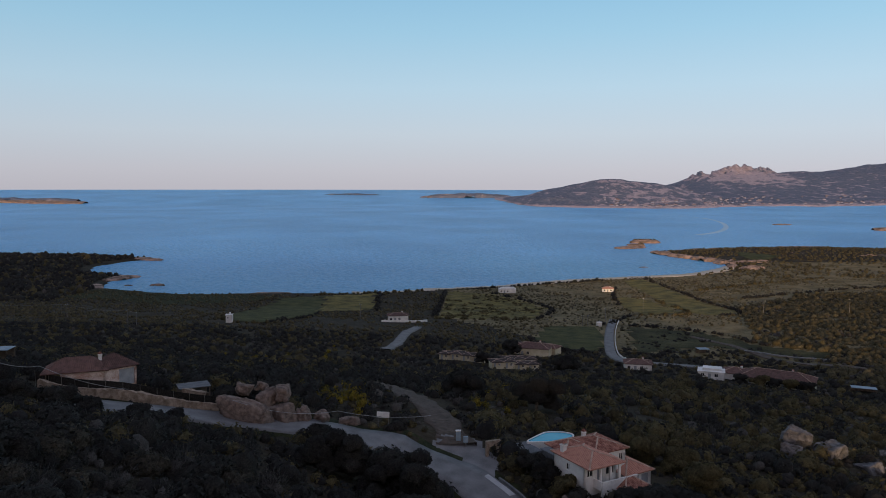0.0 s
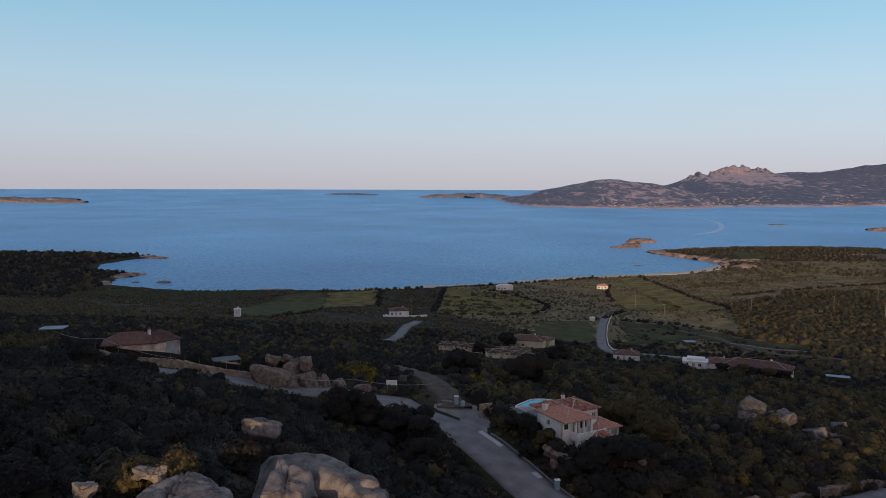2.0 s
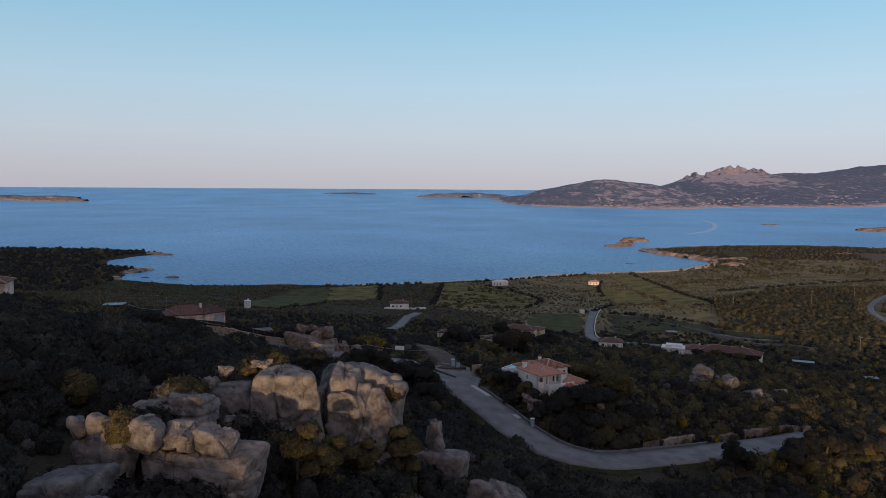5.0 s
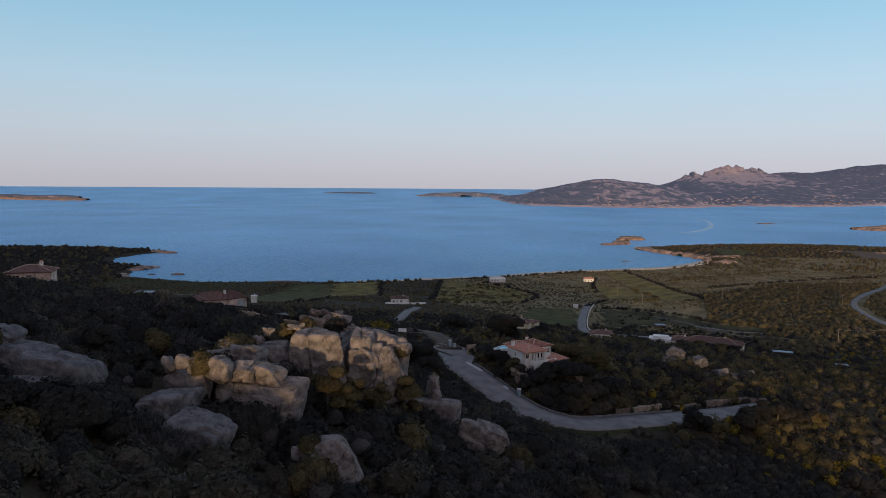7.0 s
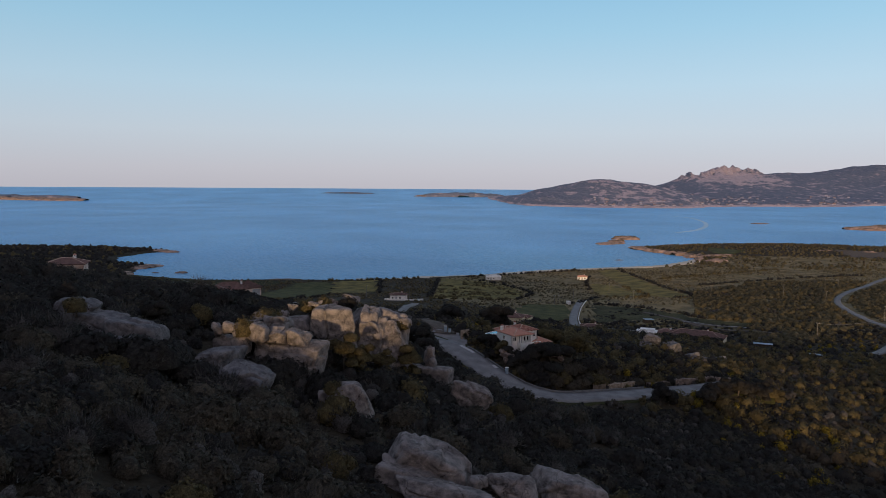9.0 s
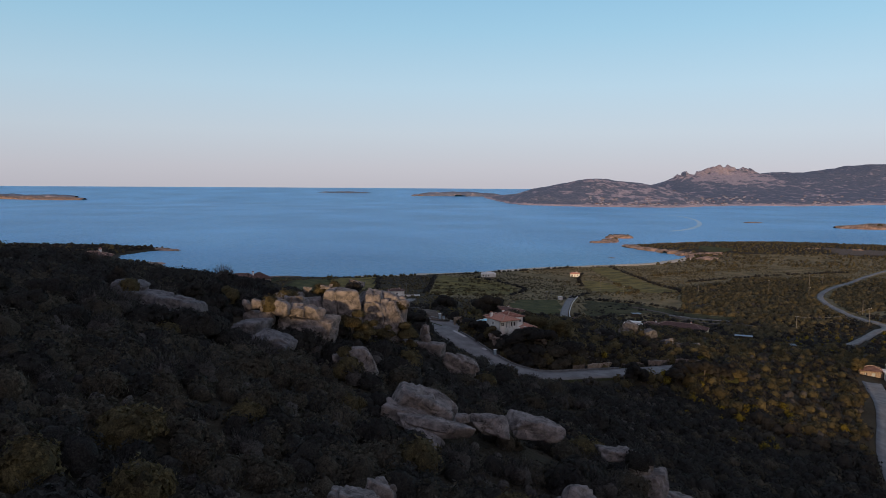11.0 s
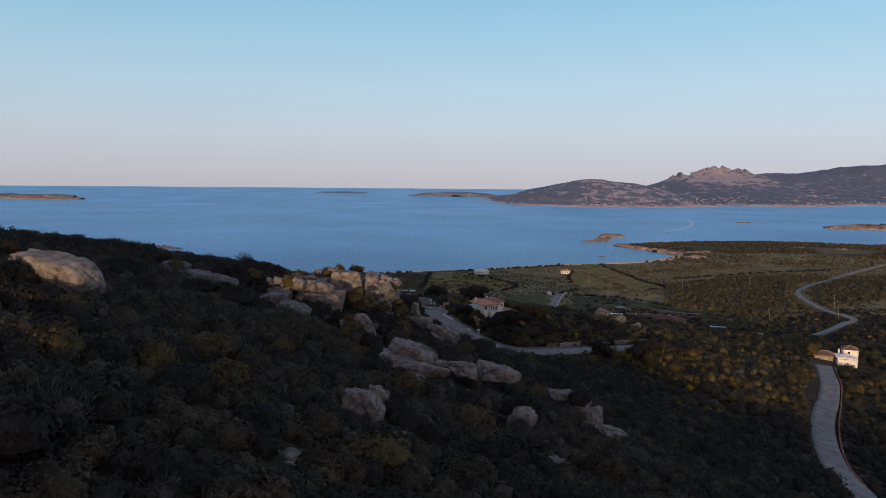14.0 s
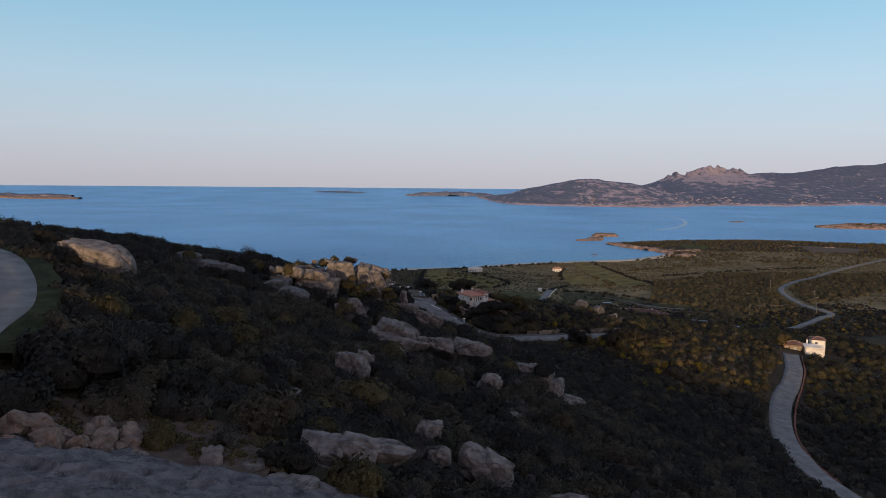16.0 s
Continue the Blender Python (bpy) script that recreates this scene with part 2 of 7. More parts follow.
M_GROUND = material("scrub_ground", (0.024, 0.021, 0.014), (0.060, 0.048, 0.032), 9.0, 0.95, 0.5, 14, spec=0.1)
# heath lighter than the hill's ground: low sun on the plain put into its colour
M_HEATH = material("sunlit_brown_heath", (0.068, 0.058, 0.031), (0.240, 0.186, 0.100), 13.0, 0.95, 0.6, 11, spec=0.1, contrast=0.15)
M_ROUGH = material("dark_rough_grass", (0.026, 0.027, 0.014), (0.085, 0.076, 0.035), 11.0, 0.95, 0.6, 12, spec=0.1, contrast=0.3)
M_VERGE = material("verge_grass", (0.019, 0.022, 0.010), (0.052, 0.053, 0.023), 2.0, 0.95, 0.8, 8, spec=0.1)
M_SOIL = material("bare_soil", (0.046, 0.034, 0.027), (0.125, 0.092, 0.070), 0.9, 0.95, 0.9, 8, contrast=0.3)
M_ROAD = material("worn_concrete_road", (0.128, 0.123, 0.122), (0.215, 0.207, 0.204), 2.2, 0.85, 0.1, 20, spec=0.2)
M_GRANITE = material("granite", (0.082, 0.074, 0.072), (0.265, 0.232, 0.218), 0.9, 0.92, 0.5, 14, contrast=0.35, cracks=6.0)
M_GRANITE_GREY = material("lichened_grey_granite", (0.062, 0.062, 0.068), (0.190, 0.178, 0.180), 0.9, 0.92, 0.5, 12, contrast=0.3, cracks=4.5)
M_GRANITE_BROWN = material("brown_granite_rubble", (0.070, 0.052, 0.043), (0.27, 0.20, 0.165), 0.6, 0.92, 0.9, 9, contrast=0.3)
M_SAND = material("beach_sand", (0.47, 0.39, 0.30), (0.60, 0.51, 0.41), 5.0, 0.95, 0.1)
M_FIELD = material("green_field", (0.032, 0.036, 0.015), (0.098, 0.094, 0.036), 6.0, 0.95, 0.5, 10, spec=0.1, contrast=0.3)
M_FIELD_Y = material("flowering_field", (0.060, 0.055, 0.022), (0.215, 0.168, 0.056), 9.0, 0.95, 0.5, 9, spec=0.1, contrast=0.35)
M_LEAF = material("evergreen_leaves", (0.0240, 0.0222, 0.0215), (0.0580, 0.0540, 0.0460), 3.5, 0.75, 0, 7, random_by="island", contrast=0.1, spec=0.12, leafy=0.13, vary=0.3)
# olive green lightened and yellowed: low sunlight put into the leaf colour
M_LEAF_OLIVE = material("sunlit_olive_leaves", (0.0500, 0.0410, 0.0225), (0.1560, 0.1260, 0.0600), 3.0, 0.75, 0, 7, random_by="island", contrast=0.1, spec=0.12, leafy=0.11, vary=0.4)
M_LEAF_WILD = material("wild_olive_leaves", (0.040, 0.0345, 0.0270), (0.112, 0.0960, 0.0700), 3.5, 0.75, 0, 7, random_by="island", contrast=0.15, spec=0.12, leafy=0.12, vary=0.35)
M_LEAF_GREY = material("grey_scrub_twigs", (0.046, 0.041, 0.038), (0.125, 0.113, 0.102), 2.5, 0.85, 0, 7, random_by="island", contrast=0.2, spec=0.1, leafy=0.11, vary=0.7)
# browner heath leaf, with the plain's sunlight put into a lighter colour
M_LEAF_HEATH = material("sunlit_heath_bushes", (0.066, 0.059, 0.036), (0.165, 0.137, 0.078), 5.0, 0.85, 0, 7, random_by="island", contrast=0.05, spec=0.1, leafy=0.4, vary=0.3)
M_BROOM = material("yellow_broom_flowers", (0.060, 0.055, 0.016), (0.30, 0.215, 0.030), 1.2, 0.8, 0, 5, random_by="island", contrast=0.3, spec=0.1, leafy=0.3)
M_WALL = material("white_render", (0.62, 0.60, 0.57), (0.80, 0.78, 0.75), 2.5, 0.9, 0.05, 10)
M_WALL_PALE = material("fresh_concrete", (0.34, 0.33, 0.33), (0.44, 0.43, 0.42), 1.2, 0.9, 0.1, 9)
M_PINK = material("weathered_pink_render", (0.42, 0.27, 0.21), (0.72, 0.62, 0.55), 1.6, 0.9, 0.08, 8)
M_TILE = material("clay_roof_tile", (0.165, 0.058, 0.042), (0.50, 0.255, 0.185), 0.45, 0.85, 0.15, 4, random_by="object", contrast=0.45, vary=0.5)
M_TILE_OLD = material("old_clay_roof", (0.085, 0.050, 0.044), (0.175, 0.100, 0.083), 0.7, 0.9, 0.15, 6, random_by="object")
def far_hill_material():
    """Blue-green scrub broken by patches of bare pinkish granite, more of it where the ground is marked bare; both
    paled and blued for haze.
    """
    m = bpy.data.materials.new("hazy_granite_hills")
    m.use_nodes = True
    n, link = m.node_tree.nodes, m.node_tree.links.new
    b = n["Principled BSDF"]
    b.inputs["Roughness"].default_value, b.inputs["Specular IOR Level"].default_value = 0.95, 0.1
    geo, bare = n.new("ShaderNodeNewGeometry"), n.new("ShaderNodeAttribute")
    bare.attribute_name = "bare"
    turn = n.new("ShaderNodeMapping")
    turn.inputs["Scale"].default_value = (1.0, 0.55, 1.6)
    turn.inputs["Rotation"].default_value = (0.0, 0.0, radians(25))
    link(geo.outputs["Position"], turn.inputs["Vector"])
    patch, clump = n.new("ShaderNodeTexNoise"), n.new("ShaderNodeTexNoise")
    for tex, size, detail, rough in ((patch, 46.0, 10.0, 0.72), (clump, 11.0, 6.0, 0.75)):
        tex.inputs["Scale"].default_value, tex.inputs["Detail"].default_value, tex.inputs["Roughness"].default_value = 1.0 / size, detail, rough
        link(turn.outputs[0], tex.inputs["Vector"])
    more = n.new("ShaderNodeMath")
    more.operation = "MULTIPLY_ADD"
    link(bare.outputs["Fac"], more.inputs[0])
    more.inputs[1].default_value = 0.26
    link(patch.outputs[0], more.inputs[2])
    rock = n.new("ShaderNodeMapRange")
    rock.inputs["From Min"].default_value, rock.inputs["From Max"].default_value = 0.545, 0.625
    link(more.outputs[0], rock.inputs["Value"])
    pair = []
    # haze put into both pairs: paler and bluer than scrub and rock are
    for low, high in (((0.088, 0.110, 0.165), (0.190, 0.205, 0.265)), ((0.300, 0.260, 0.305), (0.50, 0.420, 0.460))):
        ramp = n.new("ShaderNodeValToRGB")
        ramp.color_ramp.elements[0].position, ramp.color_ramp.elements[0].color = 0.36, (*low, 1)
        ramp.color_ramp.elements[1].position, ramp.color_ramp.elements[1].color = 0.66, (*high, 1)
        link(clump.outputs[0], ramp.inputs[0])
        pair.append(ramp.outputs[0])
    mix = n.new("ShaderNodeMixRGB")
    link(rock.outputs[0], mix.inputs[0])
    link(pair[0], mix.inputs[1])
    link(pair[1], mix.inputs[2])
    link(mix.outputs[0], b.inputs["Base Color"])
    dent = n.new("ShaderNodeBump")
    dent.inputs["Strength"].default_value, dent.inputs["Distance"].default_value = 1.0, 14.0
    link(patch.outputs[0], dent.inputs["Height"])
    link(dent.outputs[0], b.inputs["Normal"])
    return m


M_FAR = far_hill_material()
M_FAR_SHORE = material("red_granite_shore", (0.060, 0.048, 0.036), (0.44, 0.30, 0.235), 7.0, 0.95, 0.4, 6, contrast=0.45)

M_STONE = material("rough_stone_wall", (0.17, 0.125, 0.09), (0.34, 0.27, 0.21), 0.5, 0.95, 0.9, 6)
M_GLASS = material("dark_window_glass", (0.015, 0.017, 0.02), (0.025, 0.028, 0.032), 1.0, 0.08, 0, 3, spec=0.5)
M_WOOD = material("weathered_wood", (0.10, 0.075, 0.055), (0.17, 0.135, 0.105), 0.6, 0.9, 0.2, 9)
M_SHUTTER = material("grey_painted_door", (0.24, 0.26, 0.28), (0.33, 0.35, 0.37), 0.8, 0.6, 0.05, 9)
M_CREAM = material("cream_render", (0.46, 0.40, 0.27), (0.60, 0.54, 0.40), 2.0, 0.9, 0.05, 9)
M_POOL = material("pool_water", (0.03, 0.30, 0.42), (0.05, 0.36, 0.48), 3.0, 0.06, 0.05, 3, spec=0.5)
# blue-grey walls: haze put into the colour against the warm sun
M_FAR_WALL = material("far_pale_walls", (0.17, 0.19, 0.27), (0.30, 0.31, 0.42), 6.0, 0.9, 0, 4)
M_DECK = material("grey_paving", (0.10, 0.10, 0.105), (0.16, 0.16, 0.165), 1.0, 0.85, 0.1, 6)
M_BLUE = material("pale_blue_sheeting", (0.16, 0.22, 0.27), (0.26, 0.32, 0.37), 2.0, 0.6, 0.05, 5)
M_POLE = material("grey_pole", (0.13, 0.12, 0.11), (0.20, 0.185, 0.17), 0.5, 0.85, 0.1, 8)
M_WIRE = material("pale_cable", (0.20, 0.20, 0.20), (0.30, 0.30, 0.30), 1.0, 0.6, 0, 3)
M_FOAM = material("wake_foam", (0.32, 0.46, 0.62), (0.46, 0.58, 0.72), 30.0, 0.5, 0.1, 6)
M_BARK = material("grey_bark", (0.05, 0.042, 0.035), (0.11, 0.095, 0.08), 0.4, 0.95, 0.4, 6)

M_TILE_DARK = material("dark_clay_roof", (0.040, 0.031, 0.029), (0.085, 0.064, 0.057), 1.2, 0.9, 0.15, 6)
M_RIDGE = material("mortared_ridge", (0.30, 0.19, 0.14), (0.50, 0.38, 0.30), 0.5, 0.9, 0.1, 6)


def sea_material():
    m = bpy.data.materials.new("sea_water")
    m.use_nodes = True
    n, link = m.node_tree.nodes, m.node_tree.links.new
    b = n["Principled BSDF"]
    geo = n.new("ShaderNodeNewGeometry")
    swell, chop = n.new("ShaderNodeTexNoise"), n.new("ShaderNodeTexNoise")
    stretch = n.new("ShaderNodeMapping")
    stretch.inputs["Scale"].default_value = (1.0, 0.8, 1.0)
    link(geo.outputs["Position"], stretch.inputs["Vector"])
    swell.inputs["Scale"].default_value, chop.inputs["Scale"].default_value = 0.07, 0.26
    for tex in (swell, chop):
        tex.inputs["Detail"].default_value = 8.0
        tex.inputs["Roughness"].default_value = 0.7
        link(stretch.outputs[0], tex.inputs["Vector"])
    mix = n.new("ShaderNodeMath")
    mix.operation = "MULTIPLY_ADD"
    link(chop.outputs[0], mix.inputs[0])
    mix.inputs[1].default_value = 0.5
    link(swell.outputs[0], mix.inputs[2])
    bump = n.new("ShaderNodeBump")
    bump.inputs["Strength"].default_value, bump.inputs["Distance"].default_value = 1.0, 3.0
    link(mix.outputs[0], bump.inputs["Height"])
    link(bump.outputs[0], b.inputs["Normal"])
    wide = n.new("ShaderNodeTexNoise")
    wide.inputs["Scale"].default_value, wide.inputs["Detail"].default_value = 0.004, 4.0
    link(stretch.outputs[0], wide.inputs["Vector"])
    ramp = n.new("ShaderNodeValToRGB")
    grain = n.new("ShaderNodeMath")
    grain.operation = "MULTIPLY_ADD"
    link(chop.outputs[0], grain.inputs[0])
    grain.inputs[1].default_value = 1.5
    lower = n.new("ShaderNodeMath")
    lower.operation = "SUBTRACT"
    faint = n.new("ShaderNodeMath")
    faint.operation = "MULTIPLY_ADD"
    link(wide.outputs[0], faint.inputs[0])
    faint.inputs[1].default_value, faint.inputs[2].default_value = 0.45, 0.275
    link(faint.outputs[0], lower.inputs[0])
    lower.inputs[1].default_value = 0.75
    link(lower.outputs[0], grain.inputs[2])
    link(grain.outputs[0], ramp.inputs[0])
    # the sky's blue and the ripples' light and dark put into the colour
    ramp.color_ramp.elements[0].position, ramp.color_ramp.elements[0].color = 0.42, (0.062, 0.245, 0.53, 1)
    ramp.color_ramp.elements[1].position, ramp.color_ramp.elements[1].color = 0.60, (0.165, 0.475, 0.85, 1)
    # shallow water over sand in the bay
    apart, shoal, teal = n.new("ShaderNodeSeparateXYZ"), n.new("ShaderNodeMapRange"), n.new("ShaderNodeMix")
    link(geo.outputs["Position"], apart.inputs[0])
    link(apart.outputs["Y"], shoal.inputs["Value"])
    shoal.inputs["From Min"].default_value, shoal.inputs["From Max"].default_value = 950.0, 560.0
    shoal.inputs["To Max"].default_value = 0.6
    teal.data_type = "RGBA"
    teal.inputs["B"].default_value = (0.085, 0.315, 0.52, 1)
    link(shoal.outputs["Result"], teal.inputs["Factor"])
    link(ramp.outputs[0], teal.inputs["A"])
    link(teal.outputs["Result"], b.inputs["Base Color"])
    b.inputs["Roughness"].default_value, b.inputs["IOR"].default_value, b.inputs["Specular IOR Level"].default_value = 0.34, 1.33, 0.24
    return m


M_SEA = sea_material()


# ---- building blocks ----
def mesh_of(name, verts, faces, mat, smooth=True, soft=None):
    me = bpy.data.meshes.new(name)
    verts, faces = np.asarray(verts, np.float32), np.asarray(faces, np.int32)
    me.vertices.add(len(verts))
    me.vertices.foreach_set("co", verts.ravel())
    k = faces.shape[1]
    me.loops.add(faces.size)
    me.loops.foreach_set("vertex_index", faces.ravel())
    me.polygons.add(len(faces))
    me.polygons.foreach_set("loop_start", np.arange(0, faces.size, k, dtype=np.int32))
    me.polygons.foreach_set("use_smooth", np.broadcast_to(smooth, len(faces)).copy())
    me.update(calc_edges=True)
    if soft is not None:
        me.normals_split_custom_set_from_vertices(np.ascontiguousarray(soft, np.float32))
    me.materials.append(mat)
    return me


def empty(name, m, label, category, group=""):
    ob = new(name)
    ob.matrix_world = m
    return tagged(ob, label, category, group)


def part(name, bm, mat, parent=None, label=""):
    me = bpy.data.meshes.new(name)
    bm.normal_update()
    bm.to_mesh(me)
    bm.free()
    me.materials.append(mat)
    ob = new(name, me)
    ob.parent = parent
    if label:
        tagged(ob, label)
    return ob


def box(bm, x0, x1, y0, y1, z0, z1, bevel=0.0):
    """A block between the given limits, added to bm."""
    made = bmesh.ops.create_cube(bm, size=1.0)["verts"]
    for v in made:
        v.co = Vector((x0 + (v.co.x + 0.5) * (x1 - x0), y0 + (v.co.y + 0.5) * (y1 - y0), z0 + (v.co.z + 0.5) * (z1 - z0)))
    if bevel:
        edges = list({e for v in made for e in v.link_edges})
        bmesh.ops.bevel(bm, geom=edges, offset=bevel, segments=1, affect="EDGES")
    return bm


def blocks(*limits, bevel=0.0):
    bm = bmesh.new()
    for one in limits:
        box(bm, *one, bevel=bevel)
    return bm


def grid_faces(rows, cols):
    a = (np.arange(rows - 1)[:, None] * cols + np.arange(cols - 1)[None]).ravel()
    return np.stack([a, a + 1, a + cols + 1, a + cols], 1)


# ---- ground: one sheet from behind the camera to the sea bed ----
def steps(*runs):
    return np.unique(np.concatenate([np.arange(a, b, s) for a, b, s in runs]))


gx = steps((-2600, -800, 150), (-800, -120, 12), (-120, 190, 2.8), (190, 700, 10), (700, 2600, 150))
gy = steps((-1400, -500, 90), (-500, -140, 10), (-140, 330, 2.8), (330, 1010, 9))
GX, GY = np.meshgrid(gx, gy)
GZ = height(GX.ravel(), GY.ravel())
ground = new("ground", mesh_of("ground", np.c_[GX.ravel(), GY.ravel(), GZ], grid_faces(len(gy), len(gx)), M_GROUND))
tagged(ground, "dark scrubby hillside running down to a coastal plain", "ground", kind="structure")

# ---- sea: level to 3.3 km, then rising with the line of sight to the horizon ----
EYE_UP = 80.5
radii = np.concatenate([np.linspace(300, 3300, 60), np.linspace(3320, 4900, 40)])
turns = np.radians(np.linspace(-62, 62, 125))
far = np.clip((radii - 3300) / 1600, 0, 1)
dip = np.degrees(np.arctan(EYE_UP / radii)) * (1 - far) + 0.275 * far
lift = np.where(radii > 3300, EYE_UP - radii * np.tan(np.radians(dip)), 0.0)
SX, SY = radii[:, None] * np.sin(turns)[None], -60 + radii[:, None] * np.cos(turns)[None]
sea = new("water", mesh_of("water", np.c_[SX.ravel(), SY.ravel(), np.repeat(lift, len(turns))], grid_faces(len(radii), len(turns))[:, ::-1], M_SEA))
tagged(sea, "calm blue sea at dusk reaching the horizon", "sea", kind="structure")


def sea_lift(r):
    return np.interp(r, radii, lift)


# ---- far shores ----
def far_land(name, x0, x1, y0, y1, nx, ny, shape, mat, label):
    X, Y = np.meshgrid(np.linspace(x0, x1, nx), np.linspace(y0, y1, ny))
    z = shape(X.ravel(), Y.ravel())
    ob = new(name, mesh_of(name, np.c_[X.ravel(), Y.ravel(), z], grid_faces(ny, nx), mat))
    return tagged(ob, label, "hills", kind="structure")


def rugged(x, y, size, octaves=5, seed=0.0):
    """Ridged noise, 0 to 1."""
    out, amp, total = np.zeros(x.shape), 1.0, 0.0
    for k in range(octaves):
        s = size / 2.03**k
        out += amp * (1 - np.abs(waves(x, y, s * 0.5, seed + 1.7 * k)) * 1.6)
        total += amp
        amp *= 0.55
    return out / total


def bell(x, y, cx, cy, wx, wy):
    return np.exp(-((x - cx) / wx) ** 2 - ((y - cy) / wy) ** 2)


def main_shore(x, y):
    # shore line runs from the far cape, round the near head, to the bay
    front = np.interp(x, [40, 80, 160, 230, 420, 640, 840, 960, 1150, 1400, 1700, 2300, 3200],
                      [4900, 3640, 3300, 2960, 2800, 2740, 2790, 2960, 3080, 3010, 3040, 2900, 2800])
    behind = np.interp(x, [60, 150, 300, 600], [3720, 3820, 4050, 4760])
    side = np.clip((x - 60) / 240, 0, 1)
    inland = np.minimum(y - front, behind - y) + 25 * waves(x, y, 60.0)
    level = sea_lift(np.hypot(x, y + 60))
    head = np.interp(x, [100, 285, 412, 513, 588, 638, 714, 789, 864, 965, 1080], [18, 50, 73, 95, 102, 99, 85, 78, 68, 42, 6]) * np.exp(-((y - 3330) / 330) ** 2)
    spine = np.interp(x, [1040, 1130, 1257, 1353, 1416, 1464, 1591, 1655, 1703, 1782, 1972, 2097, 2221, 2408, 2560, 2720, 3200], [10, 86, 138, 141, 160, 168, 160, 162, 152, 160, 161, 178, 205, 210, 236, 262, 290])
    spine = np.maximum(spine - sea_lift(np.hypot(x, 4360)), 5) * np.exp(-(np.abs(y - 4300) / np.where(y < 4300, 620, 400)) ** 1.7)
    crag = np.clip(1 - np.abs(x - 1440) / 270, 0, 1) ** 0.5 * bell(x, y, x, 4300, 1, 170)
    near = np.maximum(head, spine)
    lumps = np.array([noise.fractal(Vector((p / 150, q / 260, 0.3)), 0.9, 2.1, 6) for p, q in zip(x, y)])
    spires = np.array([noise.ridged_multi_fractal(Vector((p / 48, q / 120, 1.7)), 0.7, 2.2, 5, 1.0, 2.0) for p, q in zip(x, y)])
    h = 5 + near * (0.97 + 0.07 * lumps) + 46 * crag * (spires / 1.6 - 0.72)
    for cx, up in ((1232, 9), (1262, 14), (1290, 9), (1335, 12), (1366, 14), (1398, 12), (1424, 13), (1456, 15), (1484, 12), (1512, 17), (1546, 20), (1580, 19), (1606, 14), (1640, 13), (1668, 9)):
        h = h + 1.5 * up * bell(x, y, cx, 4290 + 40 * math.sin(cx), 6 + 0.32 * up, 60)
    ramp = np.clip(inland / 140, 0, 1)
    return np.where(inland > -8, level + 2.0 + h * ramp * side + 3 * np.clip(inland / 12, -1, 1), level - 6.0)


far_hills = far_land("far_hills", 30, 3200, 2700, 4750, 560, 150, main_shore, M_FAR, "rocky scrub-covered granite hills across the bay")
# bare granite on the crags and in bands over the near head
P = np.empty(len(far_hills.data.vertices) * 3)
far_hills.data.vertices.foreach_get("co", P)
P = P.reshape(-1, 3)
crags = np.clip(1.25 - np.abs(P[:, 0] - 1440) / 260, 0, 1) * np.clip((P[:, 2] + 15 - 95) / 45, 0, 1)
bands = 0.30 * np.clip(1 - np.abs(P[:, 0] - 720) / 380, 0, 1) + 0.12 * bell(P[:, 0], P[:, 1], 1900, 3700, 500, 300)
shore = 0.8 * np.clip(1.6 - (P[:, 2] - sea_lift(np.hypot(P[:, 0], P[:, 1] + 60))) / 6, 0, 1)
inland_wood = -0.12 * np.clip((P[:, 0] - 1650) / 250, 0, 1)
far_hills.data.attributes.new("bare", "FLOAT", "POINT").data.foreach_set("value", np.ascontiguousarray(np.clip(crags * 0.75 + shore + bands + inland_wood, -1, 1.3), dtype=np.float32))


# ---- islands and islets ----
def island(name, cx, cy, length, depth, high, turn, mat, label, seed=0.0, base=0.0, n=70):
    """A low rocky island: a rugged mound with an uneven shore."""
    u, v = np.meshgrid(np.linspace(-1, 1, n), np.linspace(-1, 1, max(14, n // 3)))
    u, v = u.ravel(), v.ravel()
    x, y = u * length / 2, v * depth / 2
    edge = 1 - (u * u + v * v) + 0.28 * waves(x, y, length / 9, seed) + 0.12 * waves(x, y, length / 30, seed + 2)
    z = np.where(edge > 0, high * np.sqrt(np.clip(edge, 0, 1)) * (0.55 + 0.45 * rugged(x, y, length / 3, 4, seed)), -2 + 6 * edge)
    ob = new(name, mesh_of(name, np.c_[x, y, z], grid_faces(max(14, n // 3), n), mat))
    ob.matrix_world = pose(cx, cy, base, 0, 0, turn)
    return tagged(ob, label, "island", kind="structure")


island("island_1", -1955, 2962, 620, 150, 22, 3, M_FAR_SHORE, "low ochre granite island out at sea", 1.0, 6.0, 140)
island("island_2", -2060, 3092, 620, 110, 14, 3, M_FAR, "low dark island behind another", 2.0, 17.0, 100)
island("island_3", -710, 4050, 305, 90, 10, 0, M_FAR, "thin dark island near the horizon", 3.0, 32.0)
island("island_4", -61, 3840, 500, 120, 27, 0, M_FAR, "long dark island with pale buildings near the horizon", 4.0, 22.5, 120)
island("island_5", -270, 3815, 90, 50, 9, 0, M_FAR_SHORE, "small rocky islet off a longer island", 5.0, 21.5)
island("island_6", 900, 1370, 330, 95, 12, -8, M_FAR_SHORE, "red granite island with scrub on top", 6.0, 0.5, 110)
island("island_7", 648, 1590, 42, 14, 3.0, 5, M_FAR_SHORE, "small bare red skerry", 7.0)
island("islet_1", 202, 968, 52, 26, 3.2, 35, M_FAR_SHORE, "flat red granite islet off the cape", 8.0)
island("islet_2", 242, 1062, 44, 30, 6.0, 0, M_FAR_SHORE, "red granite islet with scrub", 9.0)
